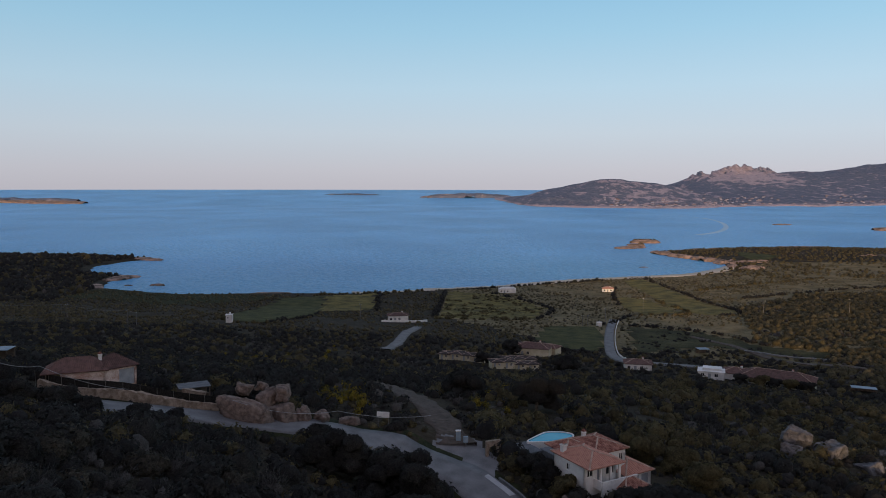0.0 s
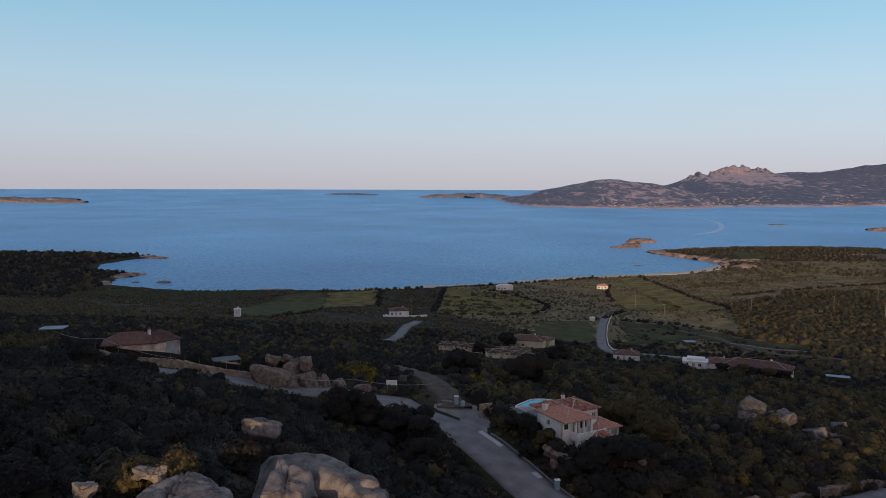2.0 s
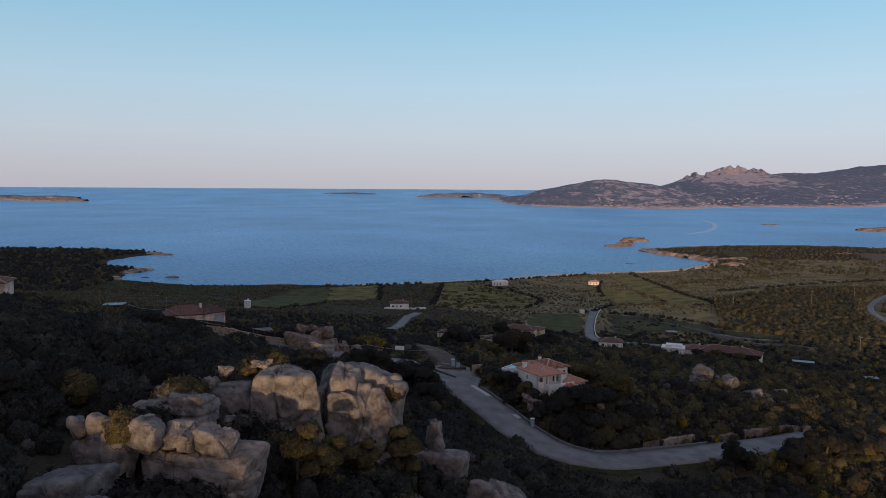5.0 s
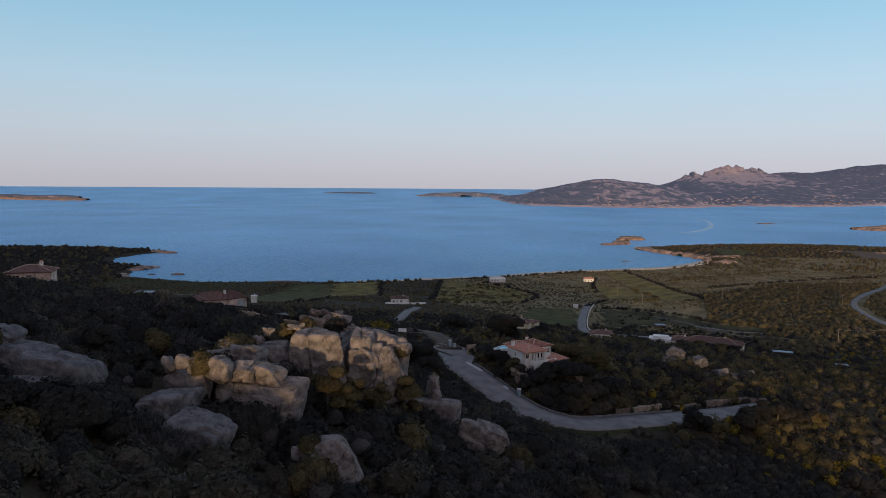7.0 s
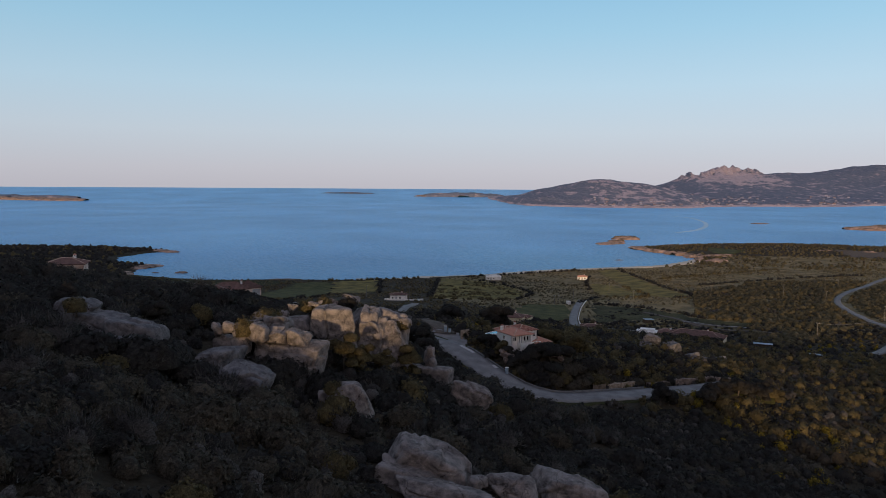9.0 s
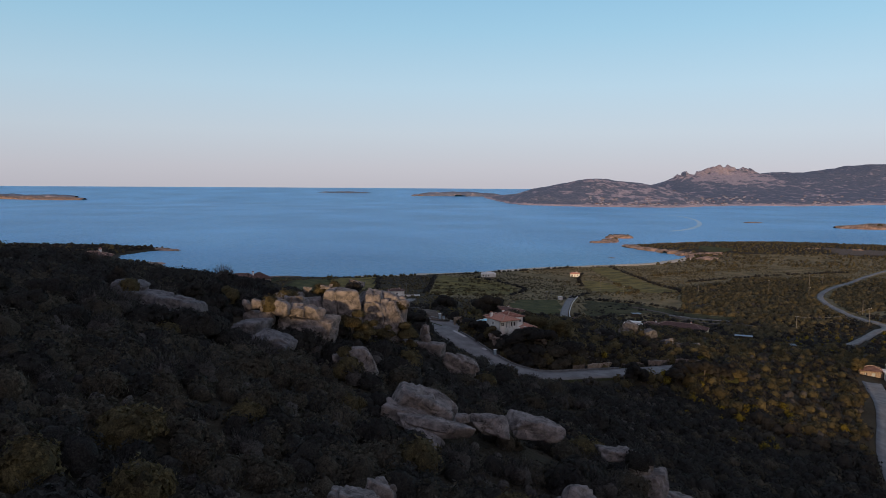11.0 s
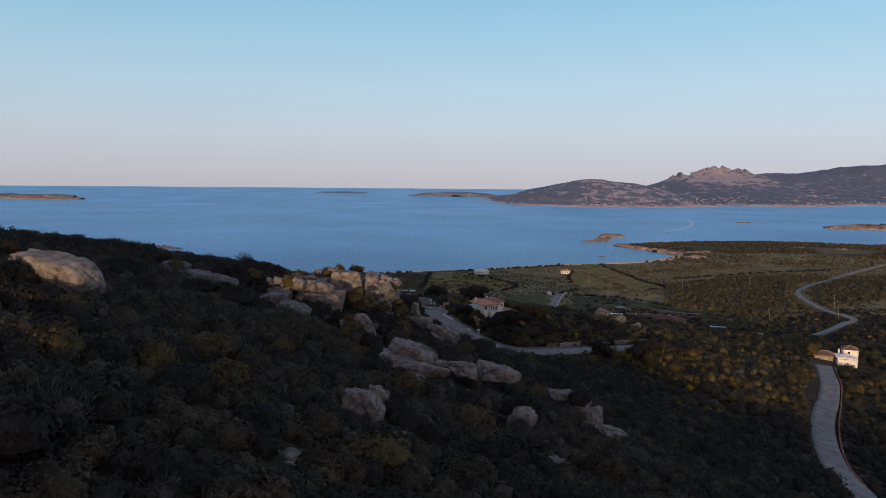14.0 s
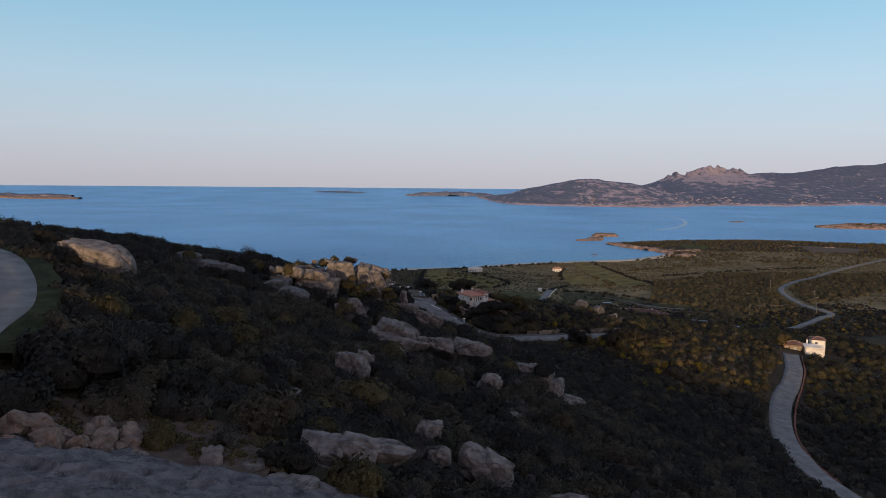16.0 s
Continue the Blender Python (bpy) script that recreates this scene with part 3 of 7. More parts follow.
island("islet_3", 218, 1010, 22, 30, 3.0, 20, M_FAR_SHORE, "flat red granite islet off the cape", 9.5)
island("islet_4", 168, 735, 10, 4, 0.9, 10, M_FAR_SHORE, "low dark rocks in the bay", 10.0, n=30)
island("islet_5", -256, 573, 13, 7, 1.9, 0, M_FAR_SHORE, "low red rocks near the shore", 11.0, n=30)
island("islet_6", -279, 571, 7, 4, 1.0, 0, M_FAR_SHORE, "low red rocks near the shore", 12.0, n=30)
# bare red rock along the capes
for n, (x, y, a, b, h, turn) in enumerate([(240, 850, 90, 16, 2.6, -62), (262, 800, 70, 14, 2.6, 75), (-366, 778, 60, 18, 2.8, -22), (-306, 612, 40, 16, 3.0, 70), (292, 770, 40, 16, 5.5, -20), (300, 945, 110, 18, 2.6, 22),
                                           (-300, 560, 34, 12, 1.6, -60), (-152, 534, 30, 8, 1.2, 8), (430, 982, 90, 16, 2.8, 4), (224, 880, 50, 16, 4.2, -70), (234, 842, 46, 16, 4.6, -64), (250, 806, 44, 16, 4.8, -60), (268, 774, 40, 18, 5.2, -48), (268, 716, 36, 20, 5.5, 40), (258, 742, 34, 12, 3.6, 75), (420, 806, 60, 14, 8.6, -6), (470, 800, 50, 12, 8.4, 6), (360, 836, 40, 12, 8.0, 0)]):
    island("shore_rock", x, y, a, b, h, turn, M_FAR_SHORE, "bare red granite along the water's edge", 13.0 + n, 0.3, 40)


# ---- roads, tracks, fields ----
def smooth_line(pts, step=1.5):
    """Points along a smooth curve through pts."""
    p = np.array(pts, float)
    p = np.vstack([2 * p[0] - p[1], p, 2 * p[-1] - p[-2]])
    out = []
    for a, b, c, d in zip(p[:-3], p[1:-2], p[2:-1], p[3:]):
        n = max(2, int(np.linalg.norm(c - b) / step))
        s = (np.arange(n) / n)[:, None]
        out.append(0.5 * (2 * b + (c - a) * s + (2 * a - 5 * b + 4 * c - d) * s**2 + (3 * b - a - 3 * c + d) * s**3))
    return np.vstack(out + [p[-2][None]])


def ribbon(name, pts, width, mat, label, category="road", up=0.12, wobble=0.0, across=5):
    line = smooth_line(pts)
    way = np.gradient(line, axis=0)
    way /= np.linalg.norm(way, axis=1)[:, None]
    side = np.c_[way[:, 1], -way[:, 0]]
    mid = height(line[:, 0], line[:, 1])
    k = np.ones(9) / 9
    mid = np.convolve(np.pad(mid, 4, mode="edge"), k, mode="valid")
    verts = []
    half = width / 2 * (1 + wobble * waves(line[:, 0], line[:, 1], 2.0))
    for s in np.linspace(-1, 1, across):
        edge = line + side * (s * half)[:, None]
        g = height(edge[:, 0], edge[:, 1])
        verts.append(np.c_[edge, np.maximum(mid, g - 0.0) + up])
    for s in (-1.02, 1.02):
        edge = line + side * (s * half)[:, None]
        skirt = np.c_[edge, height(edge[:, 0], edge[:, 1]) - 0.8]
        verts.insert(0, skirt) if s < 0 else verts.append(skirt)
    rows = len(verts)
    ob = new(name, mesh_of(name, np.vstack(verts), grid_faces(rows, len(line)), mat))
    return tagged(ob, label, category, kind="structure")


ROAD = [(-46, 78), (-40, 80.2), (-33.5, 83.2), (-27, 86.5), (-20, 89), (-11, 88.4), (-4, 87.2), *[(x, y) for x, y, _ in ROAD_BEND], (66, 84), (70, 86)]
RIGHT_ROAD = [(131, 133), (121, 108), (111, 88), (99, 66), (89, 42), (83, 20), (81, 6), (84, -8), (92, -22)]
PLAIN_ROAD = [(560, 760), (486, 700), (372, 582), (283, 470), (246, 410), (229, 350), (224, 312), (224, 292), (206, 271), (188, 249), (176, 236)]
SPUR = [(-20.5, -80), (-22.5, -74), (-25, -66), (-31, -56), (-39.5, -46), (-50, -40), (-61, -41)]
TRACK = [(1.6, 92), (0.2, 97), (-2, 104), (-6, 117), (-11, 130), (-18, 144)]
DRIVE = [(-33, 285), (-30.5, 305), (-30, 337), (-27, 365)]
FARM_ROAD = [(67, 285), (62, 300), (63, 325), (71, 372), (81, 417)]
VILLAGE_ROAD = [(62, 297), (85, 294), (104, 290), (125, 285)]
DIRT_ROAD = [(110, 365), (122, 344), (127, 322), (137, 305), (160, 295)]
ribbon("verge", ROAD, 9.4, M_VERGE, "dark grass verge beside the hill road", "verge", up=0.05, wobble=0.15)
ribbon("verge", SPUR, 11.0, M_VERGE, "green grass verge round the turning place", "verge", up=0.05, wobble=0.1)
ribbon("road", ROAD, 6.1, M_ROAD, "pale worn concrete road winding down the hillside", up=0.3)
ribbon("road", RIGHT_ROAD, 5.2, M_ROAD, "pale concrete lane climbing past a white house")
ribbon("road", PLAIN_ROAD, 3.8, M_ROAD, "narrow pale road crossing the coastal plain", up=0.5)
ribbon("road", SPUR, 7.0, M_ROAD, "pale concrete turning place among the scrub")
ribbon("road", DRIVE, 4.4, M_ROAD, "pale straight drive to a farmhouse", up=0.5)
ribbon("road", FARM_ROAD, 4.4, M_ROAD, "pale straight lane across the plain", up=0.5)
ribbon("road", VILLAGE_ROAD, 5.0, M_ROAD, "pale lane beside the low houses")
ribbon("road", DIRT_ROAD, 4.0, M_SOIL, "dry dirt farm track", up=0.5, wobble=0.25)
ribbon("road", TRACK, 4.5, M_SOIL, "pale rutted dirt track through the scrub", wobble=0.3)


def road_strip(name, y0, y1, inner, outer, low, top, mat, label, x1=18):
    """A raised strip that follows the hill road at its lower side."""
    line = smooth_line(ROAD)
    way = np.gradient(line, axis=0)
    way /= np.linalg.norm(way, axis=1)[:, None]
    mid = height(line[:, 0], line[:, 1])
    mid = np.convolve(np.pad(mid, 4, mode="edge"), np.ones(9) / 9, mode="valid")
    pick = (line[:, 0] > 1) & (line[:, 0] < x1) & (line[:, 1] > y0) & (line[:, 1] < y1)
    line, mid, side = line[pick], mid[pick], np.c_[-way[:, 1], way[:, 0]][pick]
    rows = [np.c_[line + side * a, np.maximum(mid, height(*(line + side * a).T) - 0.05) + z] for a, z in ((inner, low), (inner, top), (outer, top), (outer, low))]
    ob = new(name, mesh_of(name, np.vstack(rows), grid_faces(4, len(line)), mat, smooth=False))
    return tagged(ob, label, "road", kind="structure")


road_strip("road_patch", 78.6, 83.6, 2.0, 2.8, 0.2, 0.34, M_WALL_PALE, "pale fresh concrete strip along the road's edge")
road_strip("road_patch", 72.0, 74.4, 2.1, 2.9, 0.2, 0.34, M_WALL_PALE, "pale fresh concrete strip along the road's edge")
road_strip("kerb", 60, 83, 3.05, 3.3, -0.6, 0.62, M_DECK, "low grey kerb between the road and a hedge", 46)


def patch(name, ring, mat, label, up=0.10, cell=4.0, category="field"):
    """A field: a sheet laid over the ground inside a ring of corners."""
    p = np.array(ring, float)
    xs, ys = np.arange(p[:, 0].min(), p[:, 0].max() + cell, cell), np.arange(p[:, 1].min(), p[:, 1].max() + cell, cell)
    X, Y = np.meshgrid(xs, ys)
    f = grid_faces(len(ys), len(xs))
    mx, my = X.ravel()[f].mean(1), Y.ravel()[f].mean(1)
    ragged = 0.5 * cell + 0.25
    f = f[in_polygon(mx + ragged * waves(mx, my, 1.1), my + ragged * waves(mx, my, 0.9, 1.0), list(ring))]
    ob = new(name, mesh_of(name, np.c_[X.ravel(), Y.ravel(), height(X.ravel(), Y.ravel()) + up], f, mat))
    return tagged(ob, label, category, kind="structure")


FIELDS = [
    ("field", [(-137, 387), (-118, 357), (-103, 358), (-89, 406), (-108, 515), (-135, 500)], M_FIELD, "smooth green meadow near the beach"),
    ("field", [(-105, 513), (-72, 530), (-62, 452), (-94, 433)], M_FIELD_Y, "olive-coloured meadow near the beach"),
    ("field", [(-19, 541), (13, 533), (48, 471), (36, 417), (-18, 412)], M_FIELD_Y, "rough meadow with yellow flowers"),
    ("field", [(40, 385), (67, 393), (66, 368), (58, 321), (39, 317), (30, 345)], M_FIELD, "dark green pasture"),
    ("field", [(124, 615), (144, 625), (154, 520), (163, 453), (149, 440), (133, 445), (128, 498)], M_FIELD_Y, "long yellow-green flowering field"),
    ("field", [(102, 524), (123, 508), (129, 450), (102, 440), (99, 488)], M_FIELD_Y, "yellow-green meadow"),
    ("field", [(85, 394), (120, 377), (138, 342), (161, 328), (150, 310), (135, 320), (113, 341), (72, 314)], M_ROUGH, "dark rough pasture below the houses"),
    ("field", [(305, 870), (333, 812), (302, 776), (290, 802)], M_FIELD, "small green field on the cape"),
    ("field", [(437, 812), (520, 800), (482, 758), (430, 754)], M_SOIL, "bare ochre field on the cape"),
    ("heath", [(-20, 420), (40, 335), (120, 300), (260, 300), (430, 420), (560, 640), (440, 760), (300, 764), (262, 716), (200, 655), (120, 622), (40, 578), (-20, 548)], M_HEATH, "low olive-brown heath covering the plain"),
    ("heath", [(-290, 500), (-200, 470), (-150, 490), (-140, 515), (-230, 520), (-285, 545)], M_VERGE, "low dark heath near the shore"),
    ("lawn", [(-39, 88.5), (-35, 87.5), (-31, 90), (-31, 94), (-36, 94)], M_FIELD, "small mown lawn beside the garage")]
FIELD_RINGS = [ring for _, ring, _, _ in FIELDS[:9]]
for n, one in enumerate(FIELDS):
    patch(*one, up=0.34 if n < 9 else 0.18 if n < 11 else 0.05)
FIELD_RINGS.append(FIELDS[11][1])
ribbon("beach", [(-90, 536), (-50, 549), (-10, 569), (40, 590), (90, 620), (140, 641), (196, 666), (235, 705), (256, 740)], 15.0, M_SAND, "pale sandy beach along the bay", "beach", up=0.15, wobble=0.3)


# bare ground and granite sheets near the end of the flight
CLEARING = [(-13, -80.6), (-11, -79.4), (-7.7, -78.8), (-4, -78.9), (0, -77.8), (3.6, -77), (5, -78.5), (4.6, -84.0), (3.0, -86.0), (-1, -86.4), (-4.4, -85.8), (-6.5, -85.6), (-8, -84.6), (-11, -84.4)]
SHEET = [(-14, -88.4), (-11.6, -86.4), (-9.5, -86.0), (-7.4, -86.6), (-5.7, -85.3), (-4.4, -84.2), (-2.7, -84.9), (-0.3, -85.5), (1.4, -85.1), (3.8, -85.5), (6.2, -84.2), (9, -83.2), (12, -82.4), (14, -83), (17, -86), (19, -92), (19, -104), (-14, -104)]
FIELD_RINGS += [CLEARING, SHEET]
patch("clearing", CLEARING, M_SOIL, "patch of bare reddish soil with dry grass", 0.12, 0.4, "clearing")


def rock_sheet(ring, mat):
    p = np.array(ring, float)
    xs, ys = np.arange(p[:, 0].min(), p[:, 0].max(), 0.35), np.arange(p[:, 1].min(), p[:, 1].max(), 0.35)
    X, Y = [a.ravel() for a in np.meshgrid(xs, ys)]
    inside = in_polygon(X, Y, list(ring))
    edge = to_line(X, Y, list(ring) + [ring[0]])
    z = height(X, Y)
    out = np.zeros(len(X))
    for k in range(len(X)):
        if inside[k]:
            q = Vector((X[k] * 0.33, Y[k] * 0.5, 0.3))
            q += Vector((1, 1, 0)) * noise.noise(q * 1.7) * 0.35
            d, spot = noise.voronoi(q)
            out[k] = 0.30 + 0.16 * noise.cell(spot[0] * 3.1) - 0.34 * max(0.0, 1 - (d[1] - d[0]) / 0.08) + 0.20 * noise.fractal(q * 2.8, 0.7, 2.1, 5)
    z = z + np.where(inside, 0.15 + out * np.clip(edge / 0.8, 0.15, 1), -0.6)
    ob = new("granite_sheet", mesh_of("granite_sheet", np.c_[X, Y, z], grid_faces(len(ys), len(xs)), mat))
    return tagged(ob, "wide bare sheet of grey jointed granite", "rock", kind="structure")


rock_sheet(SHEET, M_GRANITE_GREY)
APRON = [(-1.5, 91), (1.0, 87.5), (6.0, 84.5), (7.4, 87.5), (6.6, 91), (4.6, 94.5), (0.0, 96)]
patch("apron", APRON, M_ROAD, "dusty grey forecourt where a dirt track meets the road", 0.09, 0.5, "forecourt")
FIELD_RINGS.append(APRON)


# ---- granite ----
ROCKS = []          # x, y, radius: scrub keeps off


def boulder(x, y, top, sx, sy, sz, turn=0.0, seed=1, cuts=9, fine=4, label="weathered pale granite boulder among the scrub", group="boulders", name="boulder", holes=0, worn=22, tip=0.0, nod=0.0, mat=None, rough=1.0, facet=False, joints=()):
    """A rounded, jointed granite block: a ball cut by planes, roughened, tafoni hollows where asked."""
    rng = np.random.default_rng(seed)
    bm = bmesh.new()
    bmesh.ops.create_icosphere(bm, subdivisions=fine, radius=1.0)
    way = np.array([p.co[:] for p in bm.verts])
    # a polyhedron of a few tilted planes with worn edges
    planes = [(np.array(n) + rng.normal(0, 0.16, 3) * (0.45 if n[2] else 1.0), rng.uniform(0.82, 1.0)) for n in ((1, 0, 0), (-1, 0, 0), (0, 1, 0), (0, -1, 0), (0, 0, 1), (0, 0, -1))]
    worn = 60 if facet else max(8.0, worn * 1.05)
    for _ in range(cuts + 5):
        n = rng.normal(size=3)
        n[2] *= 0.8
        planes.append((n, rng.uniform(0.84, 1.10)))
    total = np.zeros(len(way))
    for n, d in planes:
        total += (np.maximum(way @ (n / np.linalg.norm(n)), 0) / d) ** worn
    v = way * (total ** (-1 / worn))[:, None]
    for _ in range(holes):
        c = rng.normal(size=3)
        c[2] *= 0.5
        c[1] = -abs(c[1])
        c /= np.linalg.norm(c)
        r = rng.uniform(0.16, 0.34)
        near = np.exp(-(np.linalg.norm(v - c * 0.95, axis=1) / r) ** 2)
        v -= (near * rng.uniform(0.18, 0.34))[:, None] * c
    size = np.array([sx, sy, sz]) / 2
    w = v * size
    # joints between blocks, each block a little proud or set back; faint waviness and grain
    cell = max(0.8, 0.55 * max(sx, sy, sz))
    deep = min(cell, 1.5)
    out = np.zeros(len(w))
    lean = Vector((seed * 1.7, seed * 0.9, seed * 0.4))
    for k, p in enumerate(w):
        q = Vector((p[0] + 0.25 * p[2], p[1], p[2] * 1.2)) / cell + lean
        bend = noise.noise(q * 1.6) * 0.16
        d, at = noise.voronoi(q + Vector((bend, -bend, bend)))
        gap = d[1] - d[0]
        out[k] = -0.12 * deep * max(0.0, 1 - gap / 0.05) ** 0.7 + 0.16 * deep * (noise.cell(at[0] * 3.7) - 0.5)
        s = Vector(p)
        out[k] += rough * 0.09 * min(1.4, cell) * noise.fractal(s * 0.5 + lean, 0.9, 2.1, 3) + (0.4 + 0.6 * rough) * 0.055 * min(1.0, cell) * noise.fractal(s * 2.3 + lean, 0.6, 2.2, 5) - rough * 0.16 * min(1.0, cell) * max(0.0, 0.10 - abs(noise.noise(Vector((p[0], p[1], p[2] * 1.8)) * 0.8 + lean * 2))) * 6
        for n, off, width, depth, way_in, start in joints:
            if s.dot(Vector(way_in)) > start:
                away = abs(s.dot(Vector(n)) - off + 0.16 * noise.noise(s * 0.8 + lean) + 0.05 * noise.noise(s * 3.0 + lean))
                out[k] -= depth * max(0.0, 1 - away / width) ** 0.6
    w = w + way * out[:, None]
    for p, q in zip(bm.verts, w):
        p.co = q
    for f in bm.faces:
        f.smooth = not facet
    me = bpy.data.meshes.new(name)
    bm.to_mesh(me)
    bm.free()
    me.materials.append(mat or M_GRANITE)
    ob = new(name, me)
    ob.matrix_world = pose(x, y, top - (sz / 2 * math.cos(radians(tip)) + abs(sx * 0.25 * math.sin(radians(tip)))) * 0.96, nod, 0, turn) @ pose(0, 0, 0, 0, tip, 0)
    ROCKS.append((x, y, max(sx, sy) * 0.46))
    return tagged(ob, label, "boulder", group)


MAIN = "main granite outcrop"
UP, ACROSS, ANY = (0, 0, 1), (1, 0, 0.06), (0, 0, 0)
# the tall split outcrop
boulder(-9.9, 19.2, 65.45, 6.7, 5.6, 8.6, 3, 11, 1, 6, "tall cracked granite block glowing in low sun", MAIN, tip=-2, rough=0.6, worn=26, joints=[(ACROSS, -0.25, 0.13, 0.5, ANY, -1), (UP, 2.6, 0.10, 0.32, (1, 0, 0), -0.2), ((0.9, 0, -0.45), -1.9, 0.07, 0.2, ANY, -1)])
boulder(-13.9, 18.6, 64.29, 4, 4.6, 7, 6, 12, 1, 5, "shaded granite shoulder of the split outcrop", MAIN, tip=-10, rough=0.7, joints=[(UP, 1.2, 0.08, 0.2, ANY, -1)])
boulder(-6, 22.6, 64.56, 4, 5.8, 9.4, 10, 13, 1, 5, "shaded granite dome behind the split outcrop", MAIN, tip=5, rough=0.7, joints=[(ACROSS, 0.3, 0.1, 0.3, ANY, -1)])
boulder(-5.2, 26, 63.63, 7.4, 5.4, 7.6, -4, 22, 1, 5, "long granite back sloping away behind the outcrop", MAIN, tip=7, worn=12, rough=0.6)
boulder(-2.6, 25.2, 63.35, 5.5, 5.6, 6.4, -6, 15, 1, 5, "smooth granite dome sloping away behind the outcrop", MAIN, tip=16, worn=8, rough=0.5)
boulder(-3.6, 20.8, 63.6, 5.1, 4.4, 8, -6, 14, 3, 6, "granite block hollowed by weathering, honeycombed face", MAIN, holes=64)
boulder(-1.9, 22.4, 60.93, 2.3, 3, 5.8, 24, 16, 5, 4, "slim granite block at the end of the outcrop", MAIN)
boulder(-14.7, 18.2, 65.42, 1.2, 0.9, 0.9, 30, 17, facet=True)
boulder(-15.6, 17.2, 64.9, 1.6, 1.2, 1.3, 70, 24)
boulder(-12.6, 20.5, 65.5, 1.9, 1.2, 0.8, 10, 18, tip=10)
boulder(-11.7, 20.2, 65.74, 0.8, 0.7, 0.7, 20, 20, facet=True)
boulder(-9.6, 30.5, 65.03, 3.4, 1.8, 1.6, 4, 21, tip=6)
boulder(-7.7, 21.6, 62.99, 1.9, 4.6, 8, 6, 23, 0, 5, "shaded granite block deep in the joint of the outcrop", MAIN, rough=0.6)
# the row of rounded blocks in front of it
ROW = "row of rounded granite blocks"
TOP = "rounded sunlit granite block on top of a ledge"
boulder(-14.9, 3.7, 65.83, 2.4, 2.4, 2.3, -6, 31, 3, 5, TOP, ROW, worn=12, rough=0.6, tip=8)
boulder(-12.9, 4.2, 65.23, 2.8, 2.4, 2.1, -4, 32, 3, 5, TOP, ROW, worn=9, rough=0.6, tip=8)
boulder(-10.8, 4.9, 64.98, 3.1, 2.5, 2.3, -8, 34, 3, 5, TOP, ROW, worn=10, rough=0.7, tip=13)
boulder(-9, 5.7, 63.59, 2.2, 2.3, 2.1, 16, 35, 5, 4, TOP, ROW, worn=10, tip=28)
boulder(-19.4, 3.8, 65.68, 1.3, 1.3, 1.6, 10, 30, 5, 3, TOP, ROW, worn=12)
boulder(-18.2, 4.1, 65.77, 1.6, 1.4, 1.5, 30, 29, 5, 3, TOP, ROW, worn=12)
boulder(-16.8, 3.9, 65.85, 1.6, 1.7, 1.8, 0, 33, 4, 4, TOP, ROW, worn=12)
boulder(-12.3, 5, 63.63, 8.7, 3.6, 4.8, -4, 36, 2, 6, "broad shaded granite ledge under rounded blocks", ROW, tip=5, rough=0.6, joints=[((0.75, 0, 0.6), 1.7, 0.09, 0.3, ANY, -1), (UP, 1.35, 0.07, 0.2, ANY, -1)])
boulder(-10, 3.9, 62.57, 3.4, 2.6, 3.4, -10, 37, 3, 5, "stepped granite block in front of a ledge", ROW, tip=8, rough=0.7, joints=[(UP, 0.6, 0.06, 0.2, ANY, -1)])
boulder(-16.8, 4, 64.38, 1.9, 2.4, 5, 4, 38, 3, 5, "upright granite block at the end of a ledge", ROW, rough=0.7)
boulder(-18.7, 4.8, 64.47, 3.1, 2.6, 3.6, 0, 39, 5, 4, "rounded granite block under smaller stones", ROW)
boulder(-17.8, -1.4, 64.43, 5, 3.6, 4.2, 8, 40, 3, 5, "grey lichened granite boulder with a domed top", worn=9, tip=3, mat=M_GRANITE_GREY)
boulder(-14.2, -3.6, 63.32, 5.2, 3.2, 4.4, -10, 41, 4, 5, "grey lichened granite boulder sloping to one side", tip=20, mat=M_GRANITE_GREY)
boulder(-15.6, 11, 65.6, 5.3, 3.8, 3.6, -4, 42, 2, 5, "layered granite block with flat joints", tip=2, rough=0.7, joints=[(UP, 0.9, 0.09, 0.35, ANY, -1), (UP, 0.1, 0.09, 0.35, ANY, -1), (UP, -0.7, 0.08, 0.3, ANY, -1), (ACROSS, 0.7, 0.07, 0.2, ANY, -1)])
boulder(-17.7, 10.6, 64.94, 3, 2.8, 2.8, 10, 43, 5, 4, "layered granite block with flat joints", tip=-8, joints=[(UP, 0.4, 0.09, 0.3, ANY, -1)])
boulder(-12.6, 13, 63.06, 1.7, 1.6, 1.4, 40, 44, 9, 3)
# broad slabs on the ridge
SLAB = "broad bare granite slabs on the ridge"
boulder(-34.8, 3.8, 68.39, 5.5, 3.4, 2.8, 2, 58, 3, 5, SLAB + " above scrub", "ridge slabs", mat=M_GRANITE_GREY, worn=12, rough=0.7)
boulder(-31.7, 2.2, 67.5, 8.3, 4.4, 4.2, 2, 52, 3, 5, SLAB + " above scrub", "ridge slabs", mat=M_GRANITE_GREY, tip=5, worn=12, rough=0.7, joints=[((0.4, 0, 1), 0.6, 0.08, 0.25, ANY, -1)])
boulder(-26.5, 0.2, 66.73, 6.8, 4.2, 3.8, 10, 51, 3, 5, SLAB + " above scrub", "ridge slabs", mat=M_GRANITE_GREY, tip=8, worn=10, rough=0.7)
boulder(-27.9, -3.2, 65.75, 6.4, 3.8, 3.6, 5, 54, 3, 5, SLAB + " above scrub", "ridge slabs", mat=M_GRANITE_GREY, tip=5, worn=10, rough=0.7)
boulder(-33.2, -4.6, 66.24, 5.9, 4, 3.8, -8, 55, 4, 4, SLAB + " above scrub", "ridge slabs", mat=M_GRANITE_GREY, worn=10)
